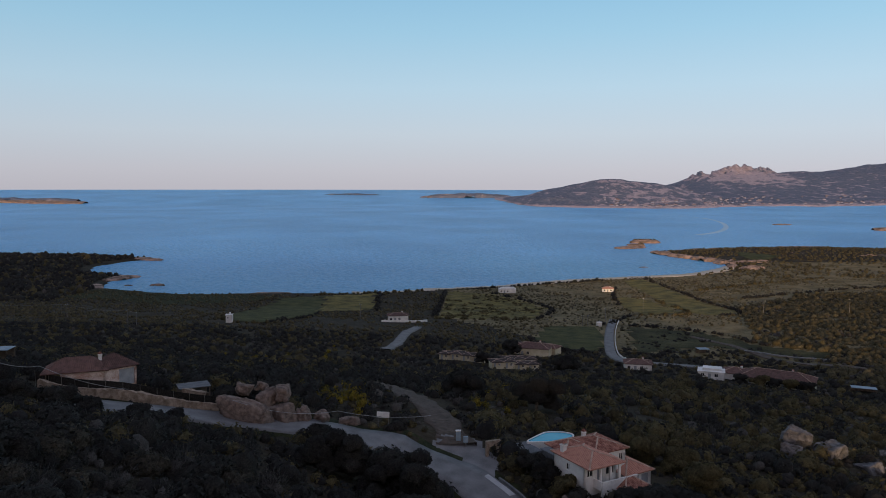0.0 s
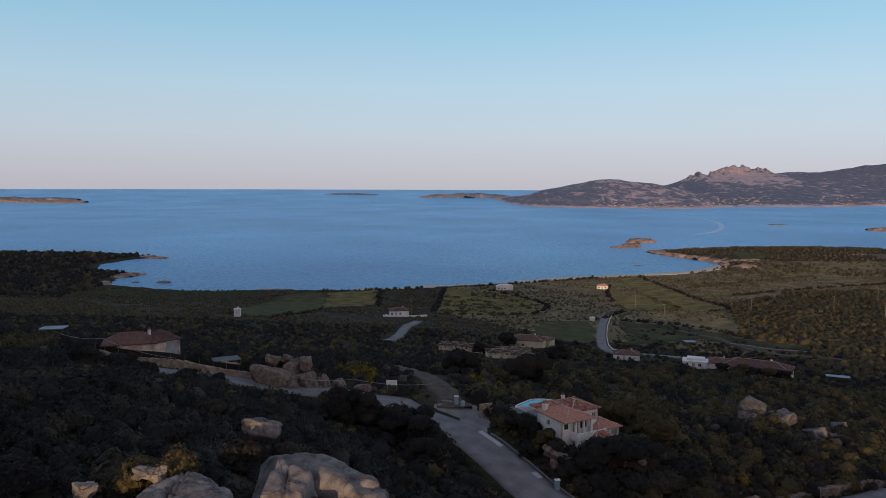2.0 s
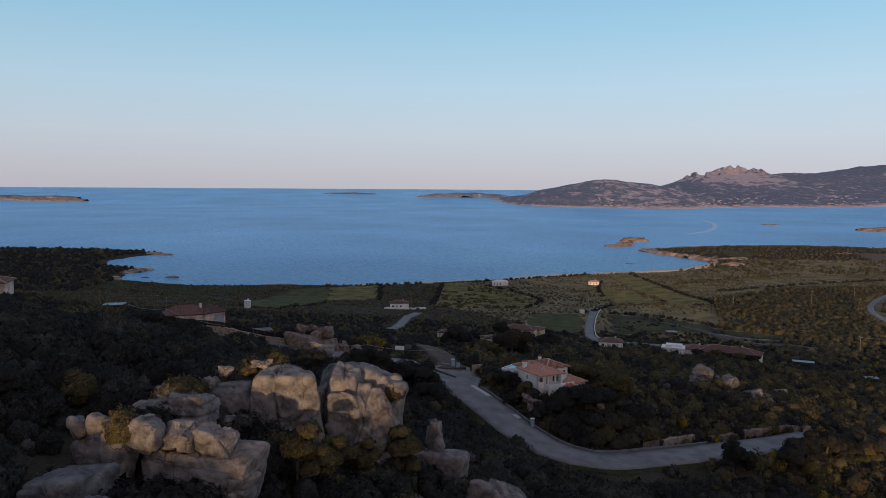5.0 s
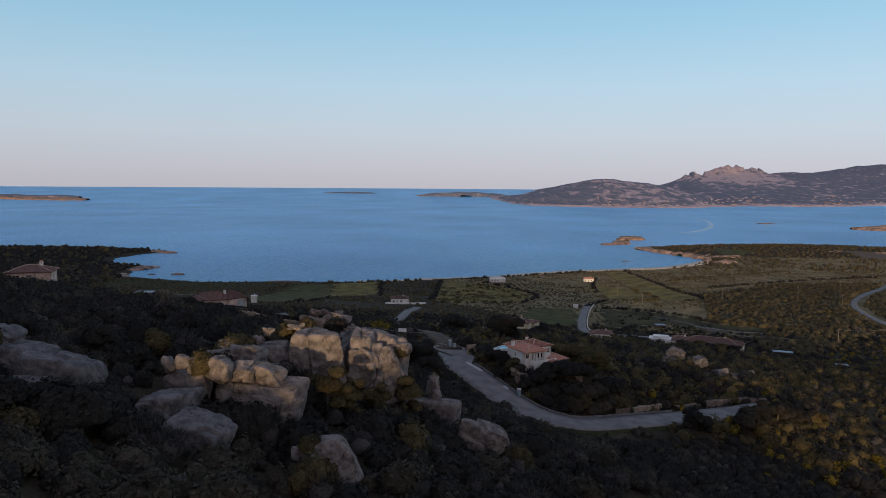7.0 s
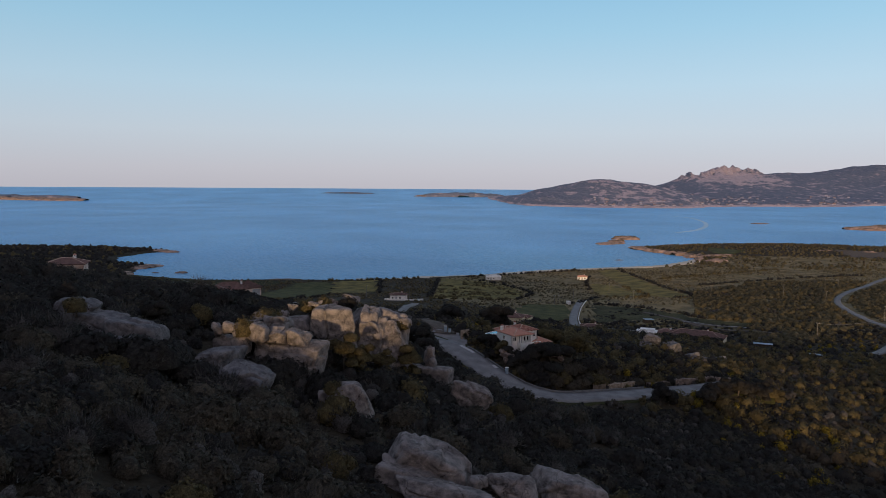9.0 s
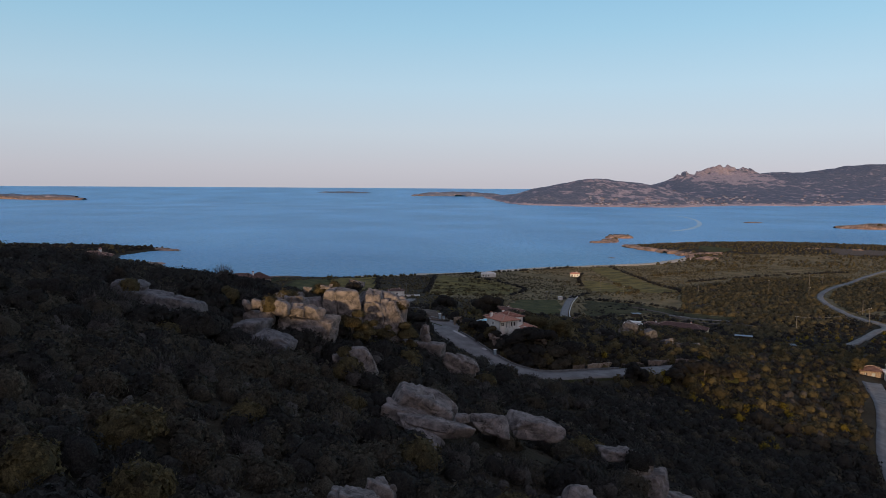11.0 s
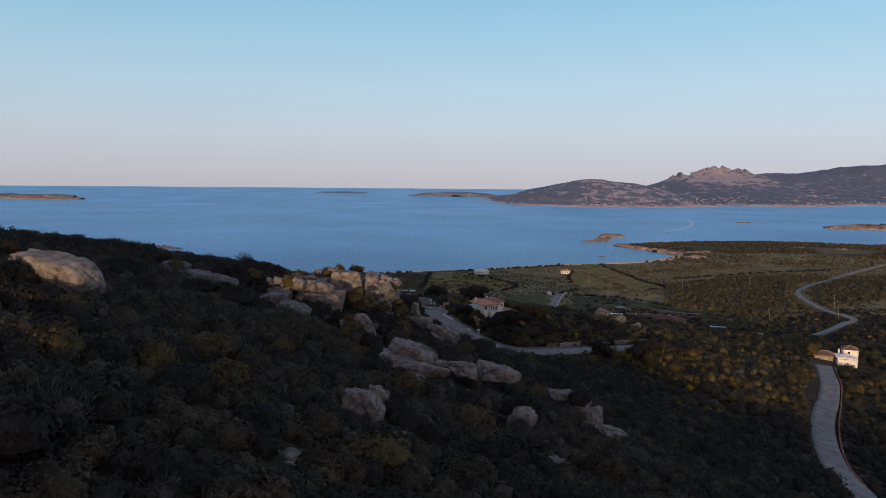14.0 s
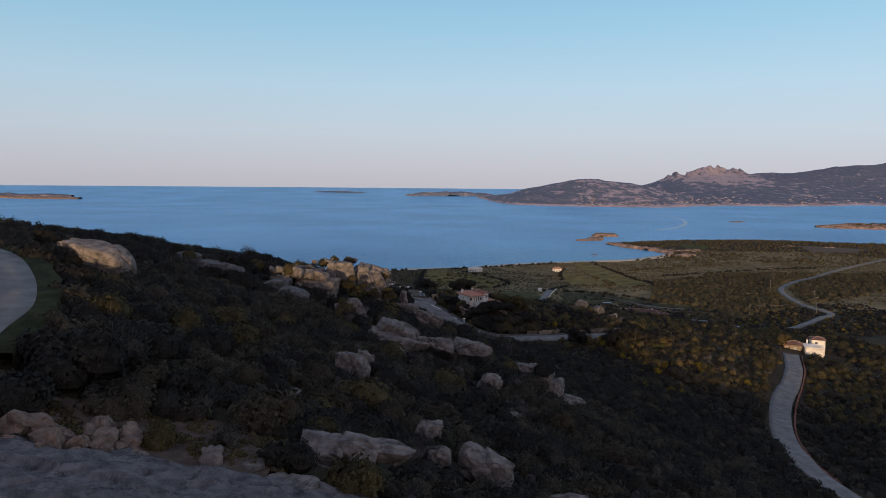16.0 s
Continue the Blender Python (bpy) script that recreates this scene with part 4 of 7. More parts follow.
boulder(-29.4, -37.4, 73.6, 9.4, 5.6, 3.8, -8, 56, 2, 5, "smooth domed granite whaleback catching warm light", worn=7, tip=16, rough=0.6)
boulder(-34, -34, 73.33, 3.2, 3, 2.4, 10, 57)
boulder(-26.6, -62, 70.42, 2.8, 2, 1.6, 30, 59, 5, 4, "low cracked pale granite boulder in scrub")
# single boulders down the slope
boulder(-3.8, -3.3, 61.13, 4, 3, 4.4, 10, 61, 5, 5, "pointed grey granite boulder in the scrub", worn=14)
boulder(-6.4, -2.2, 60.27, 1.6, 1.4, 1.5, 0, 47, 5, 3, "small granite stone in the scrub")
boulder(-13, -10.6, 61.22, 2.7, 2, 2.6, 40, 62, 6, 4, "dark lichened granite boulder in the scrub", mat=M_GRANITE_GREY)
boulder(1.1, 17.2, 55.08, 3.9, 2.4, 4, 10, 63, 5, 4, "angular granite boulder in the scrub", tip=32)
boulder(8.4, 20.6, 55.13, 5.7, 3, 4.2, -6, 64, 3, 5, "long humped granite boulder beside the road", tip=20, worn=10)
boulder(2.2, 26.4, 55.98, 6.8, 3.6, 4.6, 4, 66, 5, 5, "broad granite block at the foot of the outcrop", tip=4)
boulder(2.1, 27.2, 58.36, 1.6, 1.6, 2.6, 30, 67, 6, 4, "stacked granite stone at the foot of the outcrop")
boulder(2.4, 26.8, 56.93, 1.9, 1.8, 2, 60, 68, 6, 3, "stacked granite stone at the foot of the outcrop")
LEAN = "big warm granite slabs leaning together"
boulder(4.9, -15, 59.85, 7.6, 4.4, 3, -4, 72, 2, 5, LEAN, "leaning slabs", tip=13, worn=16, rough=0.6, joints=[((0.5, 0, 1), 0.1, 0.09, 0.35, ANY, -1), ((1, 0, 0.2), -1.4, 0.08, 0.25, ANY, -1)])
boulder(2.8, -16.9, 58.99, 5.5, 3.4, 2.8, -6, 71, 2, 5, LEAN, "leaning slabs", tip=8, worn=16, rough=0.6)
boulder(6.3, -18.8, 58.07, 7.6, 3.2, 1.9, -4, 73, 3, 5, LEAN, "leaning slabs", tip=7, worn=16, rough=0.7)
boulder(5.2, -20.8, 57.34, 4.2, 2.8, 2, 8, 70, 3, 4, "low granite slab under leaning slabs", "leaning slabs", tip=20)
boulder(8.7, -17, 57.8, 1.6, 1.2, 1.2, 30, 74, 6, 3, "granite block at the edge of leaning slabs", "leaning slabs")
boulder(11.2, -15, 57.43, 4.9, 3, 2.2, -6, 75, 3, 5, "flat granite slab sloping through the scrub", "leaning slabs", tip=6, worn=14)
boulder(16.5, -13.2, 56.43, 6.1, 3, 2.4, -6, 76, 3, 5, "flat granite slab sloping through the scrub", "leaning slabs", tip=13, worn=14)
boulder(-8.1, -18.6, 59.77, 3.8, 2.6, 3.2, 4, 77, 4, 4, "granite boulder half hidden in scrub", tip=20, worn=12)
boulder(2.2, -44.6, 61.49, 4.6, 3.4, 5.2, -8, 78, 3, 6, "large angular granite boulder standing in scrub", tip=6, rough=0.8, worn=26, joints=[((1, 0, -0.5), 1.1, 0.05, 0.15, ANY, -1)])
boulder(3.5, -41.6, 61.22, 2.4, 2, 2.2, 10, 79, 4, 4, "pale granite slab beside a large boulder", tip=22)
boulder(6.4, -47.5, 58.77, 1.6, 1.4, 1.4, 0, 80, 6, 3)
boulder(8.9, -48.5, 57.73, 2.3, 1.8, 1.8, 30, 81, 6, 3, tip=25)
STEP = "stepped granite outcrop on the slope"
boulder(25.3, -10.4, 52.28, 3.7, 2.4, 1.6, -5, 82, 3, 4, STEP, "slope outcrop")
boulder(28, -10.4, 51.94, 3.4, 2.8, 3.4, 6, 83, 4, 5, STEP, "slope outcrop", tip=12)
boulder(28.3, -10.8, 50.12, 5.5, 3.2, 3.8, 4, 84, 4, 5, STEP, "slope outcrop", tip=8)
boulder(29.6, -11.4, 47.62, 5.1, 3.2, 4, -10, 85, 4, 5, STEP, "slope outcrop", tip=16)
boulder(32.3, -9.8, 46.89, 4.9, 3.4, 4.6, 12, 86, 4, 5, STEP, "slope outcrop", tip=10)
boulder(28.6, -12.6, 45.77, 3.8, 2.6, 3.4, -14, 69, 4, 4, STEP, "slope outcrop", tip=26)
boulder(18.7, -27.2, 54.98, 3.5, 2.4, 3.4, -6, 87, 5, 4, "pale granite boulder on the slope", "slope outcrop", tip=26)
boulder(21.5, -36, 52.18, 2.1, 2.4, 1.6, 40, 89, 6, 3)
# stones and sheets near the end of the flight
boulder(6.8, -78.7, 64.4, 5.6, 3.8, 3.9, -3, 91, 1, 6, "large flat-topped granite boulder, undercut at one end", tip=4, worn=34, rough=0.6, joints=[((1, 0, 0.1), 0.2, 0.06, 0.16, (0, 0, 1), 0.6), ((0.1, 0, 1), 0.6, 0.05, 0.08, ANY, -1)])
boulder(9.6, -78.2, 63.72, 4.1, 2.6, 1.5, -4, 92, 2, 5, "granite overhang reaching out from a larger boulder", worn=14, tip=9, rough=0.7)
boulder(0.3, -84.4, 65.38, 1.5, 1.3, 2.4, 10, 97, 5, 4, "upright granite block at the edge of the clearing")
boulder(2.8, -84.2, 64.56, 1.9, 1.6, 1.6, 40, 98, 6, 3, "small granite boulder in scrub")
boulder(16.8, -69.4, 60.13, 5.3, 3, 3, -20, 93, 3, 5, "smooth sloping granite slab in scrub", tip=22, worn=12, rough=0.7)
boulder(13.1, -71.2, 60.66, 2.1, 1.6, 1.8, 10, 94, 5, 4, "small granite boulder in scrub")
boulder(12.5, -68.8, 62.03, 2.4, 1.8, 1.8, 20, 90, 4, 4, "low grey granite ledge in scrub", tip=6)
boulder(22.8, -72, 57.42, 3, 2, 1.6, 0, 96, 5, 3, "small granite boulder in scrub")
boulder(0.8, -62.9, 62.31, 5.1, 2.2, 1.7, -4, 95, 3, 5, "low granite ledge breaking the scrub", tip=5)
boulder(5.2, -85.6, 64.13, 4, 3, 2.2, 0, 99, 4, 5, "wide bare sheet of grey granite", "bare granite sheets", worn=12)
HEAP = [(-10.8, -85.3, 1.9), (-10.0, -84.6, 1.7), (-9.2, -84.8, 1.5), (-8.1, -86.3, 1.9), (-8.2, -84.6, 1.0), (-7.0, -85.5, 1.3), (-7.0, -82.4, 1.5), (-5.9, -84.2, 1.6), (-5.2, -83.0, 1.6), (-6.2, -85.0, 1.1), (-4.6, -84.0, 1.2)]
for k, (px, py, s) in enumerate(HEAP):
    boulder(px, py, float(height(px, py)) + s * 0.66, s * 1.25, s, s, 40 * k, 560 + k, 6, 3, "brownish granite rock in a heap of stones", "heap of granite stones", "stone", worn=60, tip=(-30, 10, 25)[k % 3], mat=M_GRANITE_BROWN, rough=0.4, facet=True)
for k in range(44):
    rr = random.Random(500 + k)
    hx, hy, hs = HEAP[k % len(HEAP)]
    px, py = hx + rr.gauss(0, 0.75), hy + rr.gauss(0, 0.6)
    s = rr.uniform(0.35, 0.9)
    boulder(px, py, float(height(px, py)) + s * 0.8, s * 1.25, s, s * 0.95, rr.uniform(0, 180), 600 + k, 9, 3, "loose granite stone in a heap", "heap of granite stones", "stone", worn=60, tip=rr.uniform(-35, 35), mat=M_GRANITE_BROWN, rough=0.4, facet=True)
# the hillside beyond the villa
for n, (x, y, top, s) in enumerate([(53.3, 111.6, 45.6, 5.0), (57.7, 109.8, 44.1, 5.8), (51.2, 108.4, 44.2, 4.6), (62.4, 107.6, 41.4, 4.4), (66, 109, 40.2, 3.2), (76, 127, 36.4, 3.6),
                                    (44, 91, 41.2, 3.0), (47, 78.8, 41.6, 1.8), (37, 101, 44.4, 3.0), (50, 95, 40.6, 2.2), (62, 98, 39.4, 2.4), (69, 82, 40.0, 2.6),
                                    (31, 84, 43.2, 2.4), (30, 81, 42.8, 2.0), (58, 118, 40.6, 2.8), (82, 100, 33.0, 3.6), (73, 92, 36.4, 3.0)]):
    boulder(x, y, top - 1.7, s * 1.0, s * 0.75, s * 0.68, 37 * n, 700 + n, 5, 5 if s > 4 else 4, "granite boulder on the slope near the villa", "boulders near the villa", worn=30, rough=1.5, tip=(14, -8, 20)[n % 3], mat=M_GRANITE if n % 3 == 2 else M_GRANITE_GREY)
# beside the road by the pink house
SIDE = "roadside boulders"
boulder(-25.4, 88.2, 53.9, 7.4, 3.6, 4.0, -6, 740, 2, 5, "big rounded granite rock at the end of a garden wall", SIDE, mat=M_GRANITE_BROWN, worn=9, tip=12)
for n, (x, y, top, s) in enumerate([(-26.2, 91.2, 54.9, 1.9), (-23.4, 92.0, 54.0, 3.0), (-21.6, 92.6, 54.3, 2.8), (-21.4, 90.8, 52.7, 3.6), (-24.6, 94.0, 54.5, 1.7), (-18.6, 91.6, 51.6, 2.4), (-16.2, 92.6, 51.0, 2.2), (-12.6, 93.4, 50.2, 2.4), (15.0, 84.5, 46.9, 1.8),
                                    (14.4, 76.4, 47.0, 1.8), (15.6, 75.6, 46.4, 1.9), (16.6, 75.2, 45.9, 1.6), (15.0, 74.6, 45.6, 1.5), (24.4, 77.2, 47.0, 1.6), (25.4, 76.6, 46.6, 1.7), (26.2, 76.0, 46.0, 1.5)]):
    boulder(x, y, top, s * 1.2, s * 0.9, s * 0.9, 53 * n, 741 + n, 4, 4, "rounded granite boulder beside the hill road" if n < 9 else "pale granite rubble on the bank below the villa", SIDE, worn=14, tip=(12, -10, 6)[n % 3], mat=M_GRANITE_BROWN)


# ---- houses ----
CLEAR = [(-28, 81.6, 1.8), (15.5, 60.8, 2.6), (20, 58.4, 2.8), (25.5, 58.2, 2.8), (31, 60.6, 2.6), (10.8, 66.2, 2.2), (6.8, 73.5, 1.8), (38, 64.6, 2.2), (-25, 82.8, 2.2), (-21, 84, 2.2), (-16.5, 84.2, 2), (-3, 82, 1.6), (31.5, 72, 1.2), (28, -14, 0.6), (30, -14.6, 0.6), (33, -12.8, 0.54), (25.4, -12.6, 0.45), (2.2, -48, 0.48), (3.4, -22, 0.54), (6, -23, 0.6), (9, -20, 0.48), (11.6, -17.8, 0.54), (16.4, -16.2, 0.54), (0.8, -65, 0.42), (6.5, -81.6, 0.48), (16.6, -71.8, 0.45)]          # x, y, radius of yards, houses, road banks


def panel(bm, a, b, z0, z1, thick, holes=()):
    """A wall from a to b (outside on its right hand), with holes (s0, s1, low, high) going through it."""
    a, b = Vector(a), Vector(b)
    length, way = (b - a).length, (b - a).normalized()
    inward = Vector((-way.y, way.x))
    cuts = sorted({0.0, length, *(s for h in holes for s in h[:2])})
    for s0, s1 in zip(cuts[:-1], cuts[1:]):
        over = sorted((h[2], h[3]) for h in holes if h[0] <= s0 + 1e-6 and h[1] >= s1 - 1e-6)
        low = z0
        for z_a, z_b in over + [(z1, z1)]:
            if z_a > low + 1e-4:
                corners = [a + way * s + inward * t for s, t in ((s0, 0), (s1, 0), (s1, thick), (s0, thick))]
                vs = [bm.verts.new((*c, z)) for z in (low, z_a) for c in corners]
                for f in ((3, 2, 1, 0), (4, 5, 6, 7), (0, 1, 5, 4), (1, 2, 6, 5), (2, 3, 7, 6), (3, 0, 4, 7)):
                    bm.faces.new([vs[k] for k in f])
            low = z_b
    bmesh.ops.remove_doubles(bm, verts=bm.verts, dist=1e-4)


def tiles_on(bm, corners, pitch=0.24):
    """A roof slope (first two corners: its eave) with rows of half-round tiles running up it."""
    p = [Vector(c) for c in corners]
    along = (p[1] - p[0]).normalized()
    normal = (p[1] - p[0]).cross(p[-1] - p[0]).normalized()
    up = normal.cross(along).normalized()
    flat = [((q - p[0]).dot(along), (q - p[0]).dot(up)) for q in p]
    under = [bm.verts.new(q - normal * 0.12) for q in p]
    over = [bm.verts.new(q) for q in p]
    bm.faces.new(over)
    bm.faces.new(under[::-1])
    for k in range(len(p)):
        bm.faces.new((under[k], under[(k + 1) % len(p)], over[(k + 1) % len(p)], over[k]))
    lo, hi = min(f[0] for f in flat), max(f[0] for f in flat)
    s = lo + pitch / 2
    while s < hi:
        hits = []
        for (ax, ay), (bx, by) in zip(flat, flat[1:] + flat[:1]):
            if (ax > s) != (bx > s):
                hits.append(ay + (by - ay) * (s - ax) / (bx - ax))
        if len(hits) >= 2 and max(hits) - min(hits) > 0.15:
            ends = []
            for t in (min(hits), max(hits)):
                at = p[0] + along * s + up * t
                ends.append([bm.verts.new(at + along * dx * pitch + normal * dz) for dx, dz in ((-0.36, 0.0), (-0.2, 0.075), (0.2, 0.075), (0.36, 0.0))])
            for k in range(3):
                bm.faces.new((ends[0][k], ends[0][k + 1], ends[1][k + 1], ends[1][k]))
            bm.faces.new(ends[0][::-1])
        s += pitch


def bar(bm, a, b, r=0.11, sides=6):
    """A round bar from a to b."""
    a, b = Vector(a), Vector(b)
    turn = (b - a).to_track_quat("Z", "Y").to_matrix().to_4x4()
    bmesh.ops.create_cone(bm, cap_ends=True, segments=sides, radius1=r, radius2=r, depth=(b - a).length, matrix=Matrix.Translation((a + b) / 2) @ turn)
    return bm


def hip_roof(parent, x0, x1, y0, y1, z, rise, mat, lip=0.4, pitch=0.24, gable=False, caps=True):
    x0, x1, y0, y1 = x0 - lip, x1 + lip, y0 - lip, y1 + lip
    w, d = x1 - x0, y1 - y0
    bm, ridge = bmesh.new(), bmesh.new()
    if w >= d:
        k = 0.01 if gable else d / 2 * 0.98
        a, b = (x0 + k, (y0 + y1) / 2, z + rise), (x1 - k, (y0 + y1) / 2, z + rise)
        slopes = [[(x0, y0, z), (x1, y0, z), b, a], [(x1, y1, z), (x0, y1, z), a, b]]
        ends = [[(x1, y0, z), (x1, y1, z), b], [(x0, y1, z), (x0, y0, z), a]]
    else:
        k = 0.01 if gable else w / 2 * 0.98
        a, b = ((x0 + x1) / 2, y0 + k, z + rise), ((x0 + x1) / 2, y1 - k, z + rise)
        slopes = [[(x1, y0, z), (x1, y1, z), b, a], [(x0, y1, z), (x0, y0, z), a, b]]
        ends = [[(x0, y0, z), (x1, y0, z), a], [(x1, y1, z), (x0, y1, z), b]]
    for s in slopes + ([] if gable else ends):
        tiles_on(bm, s, pitch)
    roof = part("roof", bm, mat, parent)
    if caps:
        lines = [(a, b)] if (Vector(a) - Vector(b)).length > 0.1 else []
        if not gable:
            lines += [(e[j], e[2]) for e in ends for j in (0, 1)]
        for p, q in lines:
            bar(ridge, p, q, 0.13)
        if lines:
            part("ridge_tiles", ridge, M_RIDGE, roof, "pale mortared ridge tiles")
        else:
            ridge.free()
    return roof


def window(parent, a, b, s0, s1, low, high, deep=0.18, kind="window", frame_mat=None):
    """A framed pane or a door leaf set into the hole of a wall from a to b."""
    a, b = Vector(a), Vector(b)
    way = (b - a).normalized()
    inward = Vector((-way.y, way.x))
    m = Matrix((( way.x, inward.x, 0, a.x), (way.y, inward.y, 0, a.y), (0, 0, 1, 0), (0, 0, 0, 1)))
    t = 0.07
    frame_bm = blocks((s0, s0 + t, deep - 0.05, deep + 0.05, low, high), (s1 - t, s1, deep - 0.05, deep + 0.05, low, high),
                      (s0 + t, s1 - t, deep - 0.05, deep + 0.05, low, low + t), (s0 + t, s1 - t, deep - 0.05, deep + 0.05, high - t, high))
    if kind == "window":
        box(frame_bm, (s0 + s1) / 2 - t / 2, (s0 + s1) / 2 + t / 2, deep - 0.04, deep + 0.04, low + t, high - t)
    frame_bm.transform(m)
    holder = part(kind, frame_bm, frame_mat or (M_WALL if kind == "window" else M_SHUTTER), parent)
    leaf = blocks((s0 + t, s1 - t, deep + (0.0 if kind == "door" else -0.01), deep + 0.03, low + t, high - t))
    leaf.transform(m)
    part("pane" if kind == "window" else "leaf", leaf, M_GLASS if kind == "window" else M_SHUTTER, holder)


def storey(parent, x0, x1, y0, y1, z0, z1, mat, front=(), right=(), back=(), left=(), thick=0.3):
    """Four walls; openings (kind, s0, s1, low, high) counted from each wall's own start, heights over z0."""
    corners = {"front": ((x0, y0), (x1, y0), front), "right": ((x1, y0), (x1, y1), right), "back": ((x1, y1), (x0, y1), back), "left": ((x0, y1), (x0, y0), left)}
    for a, b, holes in corners.values():
        bm = bmesh.new()
        holes = [(k, s0, s1, z0 + lo, z0 + hi) for k, s0, s1, lo, hi in holes]
        panel(bm, a, b, z0, z1, thick, [h[1:] for h in holes])
        part("wall", bm, mat, parent)
        for k, s0, s1, lo, hi in holes:
            if k != "gap":
                window(parent, a, b, s0, s1, lo, hi, kind=k)


def chimney(parent, x, y, z, h=1.1, w=0.6):
    bm = blocks((x - w / 2, x + w / 2, y - w / 2, y + w / 2, z - 1.0, z + h * 0.6), (x - w * 0.65, x + w * 0.65, y - w * 0.65, y + w * 0.65, z + h * 0.6, z + h * 0.7),
                (x - w * 0.45, x - w * 0.3, y - w * 0.45, y + w * 0.45, z + h * 0.7, z + h * 0.95), (x + w * 0.3, x + w * 0.45, y - w * 0.45, y + w * 0.45, z + h * 0.7, z + h * 0.95))
    stack = part("chimney", bm, M_WALL, parent)
    cap = bmesh.new()
    bmesh.ops.create_cone(cap, cap_ends=True, segments=4, radius1=w * 0.95, radius2=0.05, depth=0.35, matrix=Matrix.Translation((x, y, z + h * 0.95 + 0.17)) @ Matrix.Rotation(radians(45), 4, "Z"))
    part("chimney_cap", cap, M_TILE, stack, "terracotta chimney cap")


def arch_wall(parent, x0, x1, y, z0, z1, thick, ax0, ax1, spring):
    """A wall along x with one round arch through it."""
    bm = bmesh.new()
    mid, r = (ax0 + ax1) / 2, (ax1 - ax0) / 2
    outline = [(x0, z0), (ax0, z0), (ax0, spring)]
    outline += [(mid - r * math.cos(t), spring + r * 0.7 * math.sin(t)) for t in [math.pi * k / 12 for k in range(1, 12)]]
    outline += [(ax1, spring), (ax1, z0), (x1, z0), (x1, z1), (x0, z1)]
    f = bm.faces.new([bm.verts.new((px, y, pz)) for px, pz in outline])
    solid = bmesh.ops.extrude_face_region(bm, geom=[f])
    bmesh.ops.translate(bm, verts=[v for v in solid["geom"] if isinstance(v, bmesh.types.BMVert)], vec=(0, thick, 0))
    bmesh.ops.recalc_face_normals(bm, faces=bm.faces)
    return part("arch", bm, M_WALL, parent, "white arch under the terrace")


def villa():
    top = empty("villa", pose(16.3, 78.9, 44.5, 0, 0, 32) @ Matrix.Diagonal((0.88, 0.88, 0.88, 1)), "white two-level villa with terracotta hip roofs and arched terrace", "villa")
    # upper rooms
    storey(top, 0, 5.3, 0.0, 6.2, -2.0, 5.4, M_WALL, front=[("window", 0.5, 1.4, 5.9, 6.9), ("door", 2.1, 3.1, 4.95, 7.0), ("window", 3.6, 5.0, 5.7, 6.9)], left=[("window", 2.4, 3.2, 5.9, 6.8)])
    storey(top, 4.0, 9.3, 2.6, 8.6, -2.0, 5.5, M_WALL, right=[("window", 1.0, 2.0, 5.9, 6.9), ("window", 3.6, 4.4, 5.9, 6.9)], front=[("window", 4.2, 4.9, 5.9, 6.9)])
    hip_roof(top, 0, 5.3, -1.0, 6.2, 5.55, 1.05, M_TILE)
    hip_roof(top, 4.0, 9.3, 2.6, 8.6, 5.6, 1.0, M_TILE)
    hip_roof(top, 1.4, 5.6, 5.4, 9.4, 5.3, 0.95, M_TILE)
    # porch posts and terrace
    for px in (2.0, 3.6, 5.1):
        part("porch_post", blocks((px - 0.16, px + 0.16, -0.95, -0.63, 2.9, 5.45), bevel=0.03), M_WALL, top)
    part("terrace_floor", blocks((1.6, 7.4, -1.5, -0.01, 2.6, 2.88)), M_DECK, top, "grey paved terrace")
    part("parapet", blocks((1.6, 7.4, -1.72, -1.5, 2.5, 3.7), (1.5, 1.72, -1.5, -0.01, 2.5, 3.7), bevel=0.02), M_WALL, top)
    arch_wall(top, 1.6, 4.2, -1.7, -2.0, 2.6, 0.4, 1.9, 3.9, 0.4)
    # lower rooms
    storey(top, 4.2, 7.9, -3.0, -0.02, -2.0, 2.45, M_WALL, front=[("door", 1.4, 3.0, 2.0, 4.1)], right=[("window", 0.8, 1.8, 2.6, 3.8)])
    hip_roof(top, 4.2, 7.9, -3.0, -0.2, 2.55, 1.05, M_TILE)
    storey(top, 7.9, 12.4, 0.9, 7.0, -2.0, 2.45, M_WALL, front=[("door", 0.9, 2.4, 2.0, 4.15), ("door", 2.8, 4.1, 2.0, 4.15)], right=[("window", 2.0, 3.0, 2.8, 3.9)])
    hip_roof(top, 7.9, 12.4, 0.9, 7.0, 2.55, 1.1, M_TILE)
    chimney(top, 0.5, 4.9, 6.0)
    chimney(top, 6.2, 7.6, 6.2, 0.7, 0.45)
    part("foot_terrace", blocks((7.9, 14.0, -1.6, 0.9, -2.6, -0.05)), M_STONE, top, "rough stone terrace in front of the rooms")
    CLEAR.extend([(17, 82.5, 3.2), (21, 84.5, 4.4), (24.5, 87, 3.8), (19, 88, 3.4), (22, 81, 2.4)])


villa()


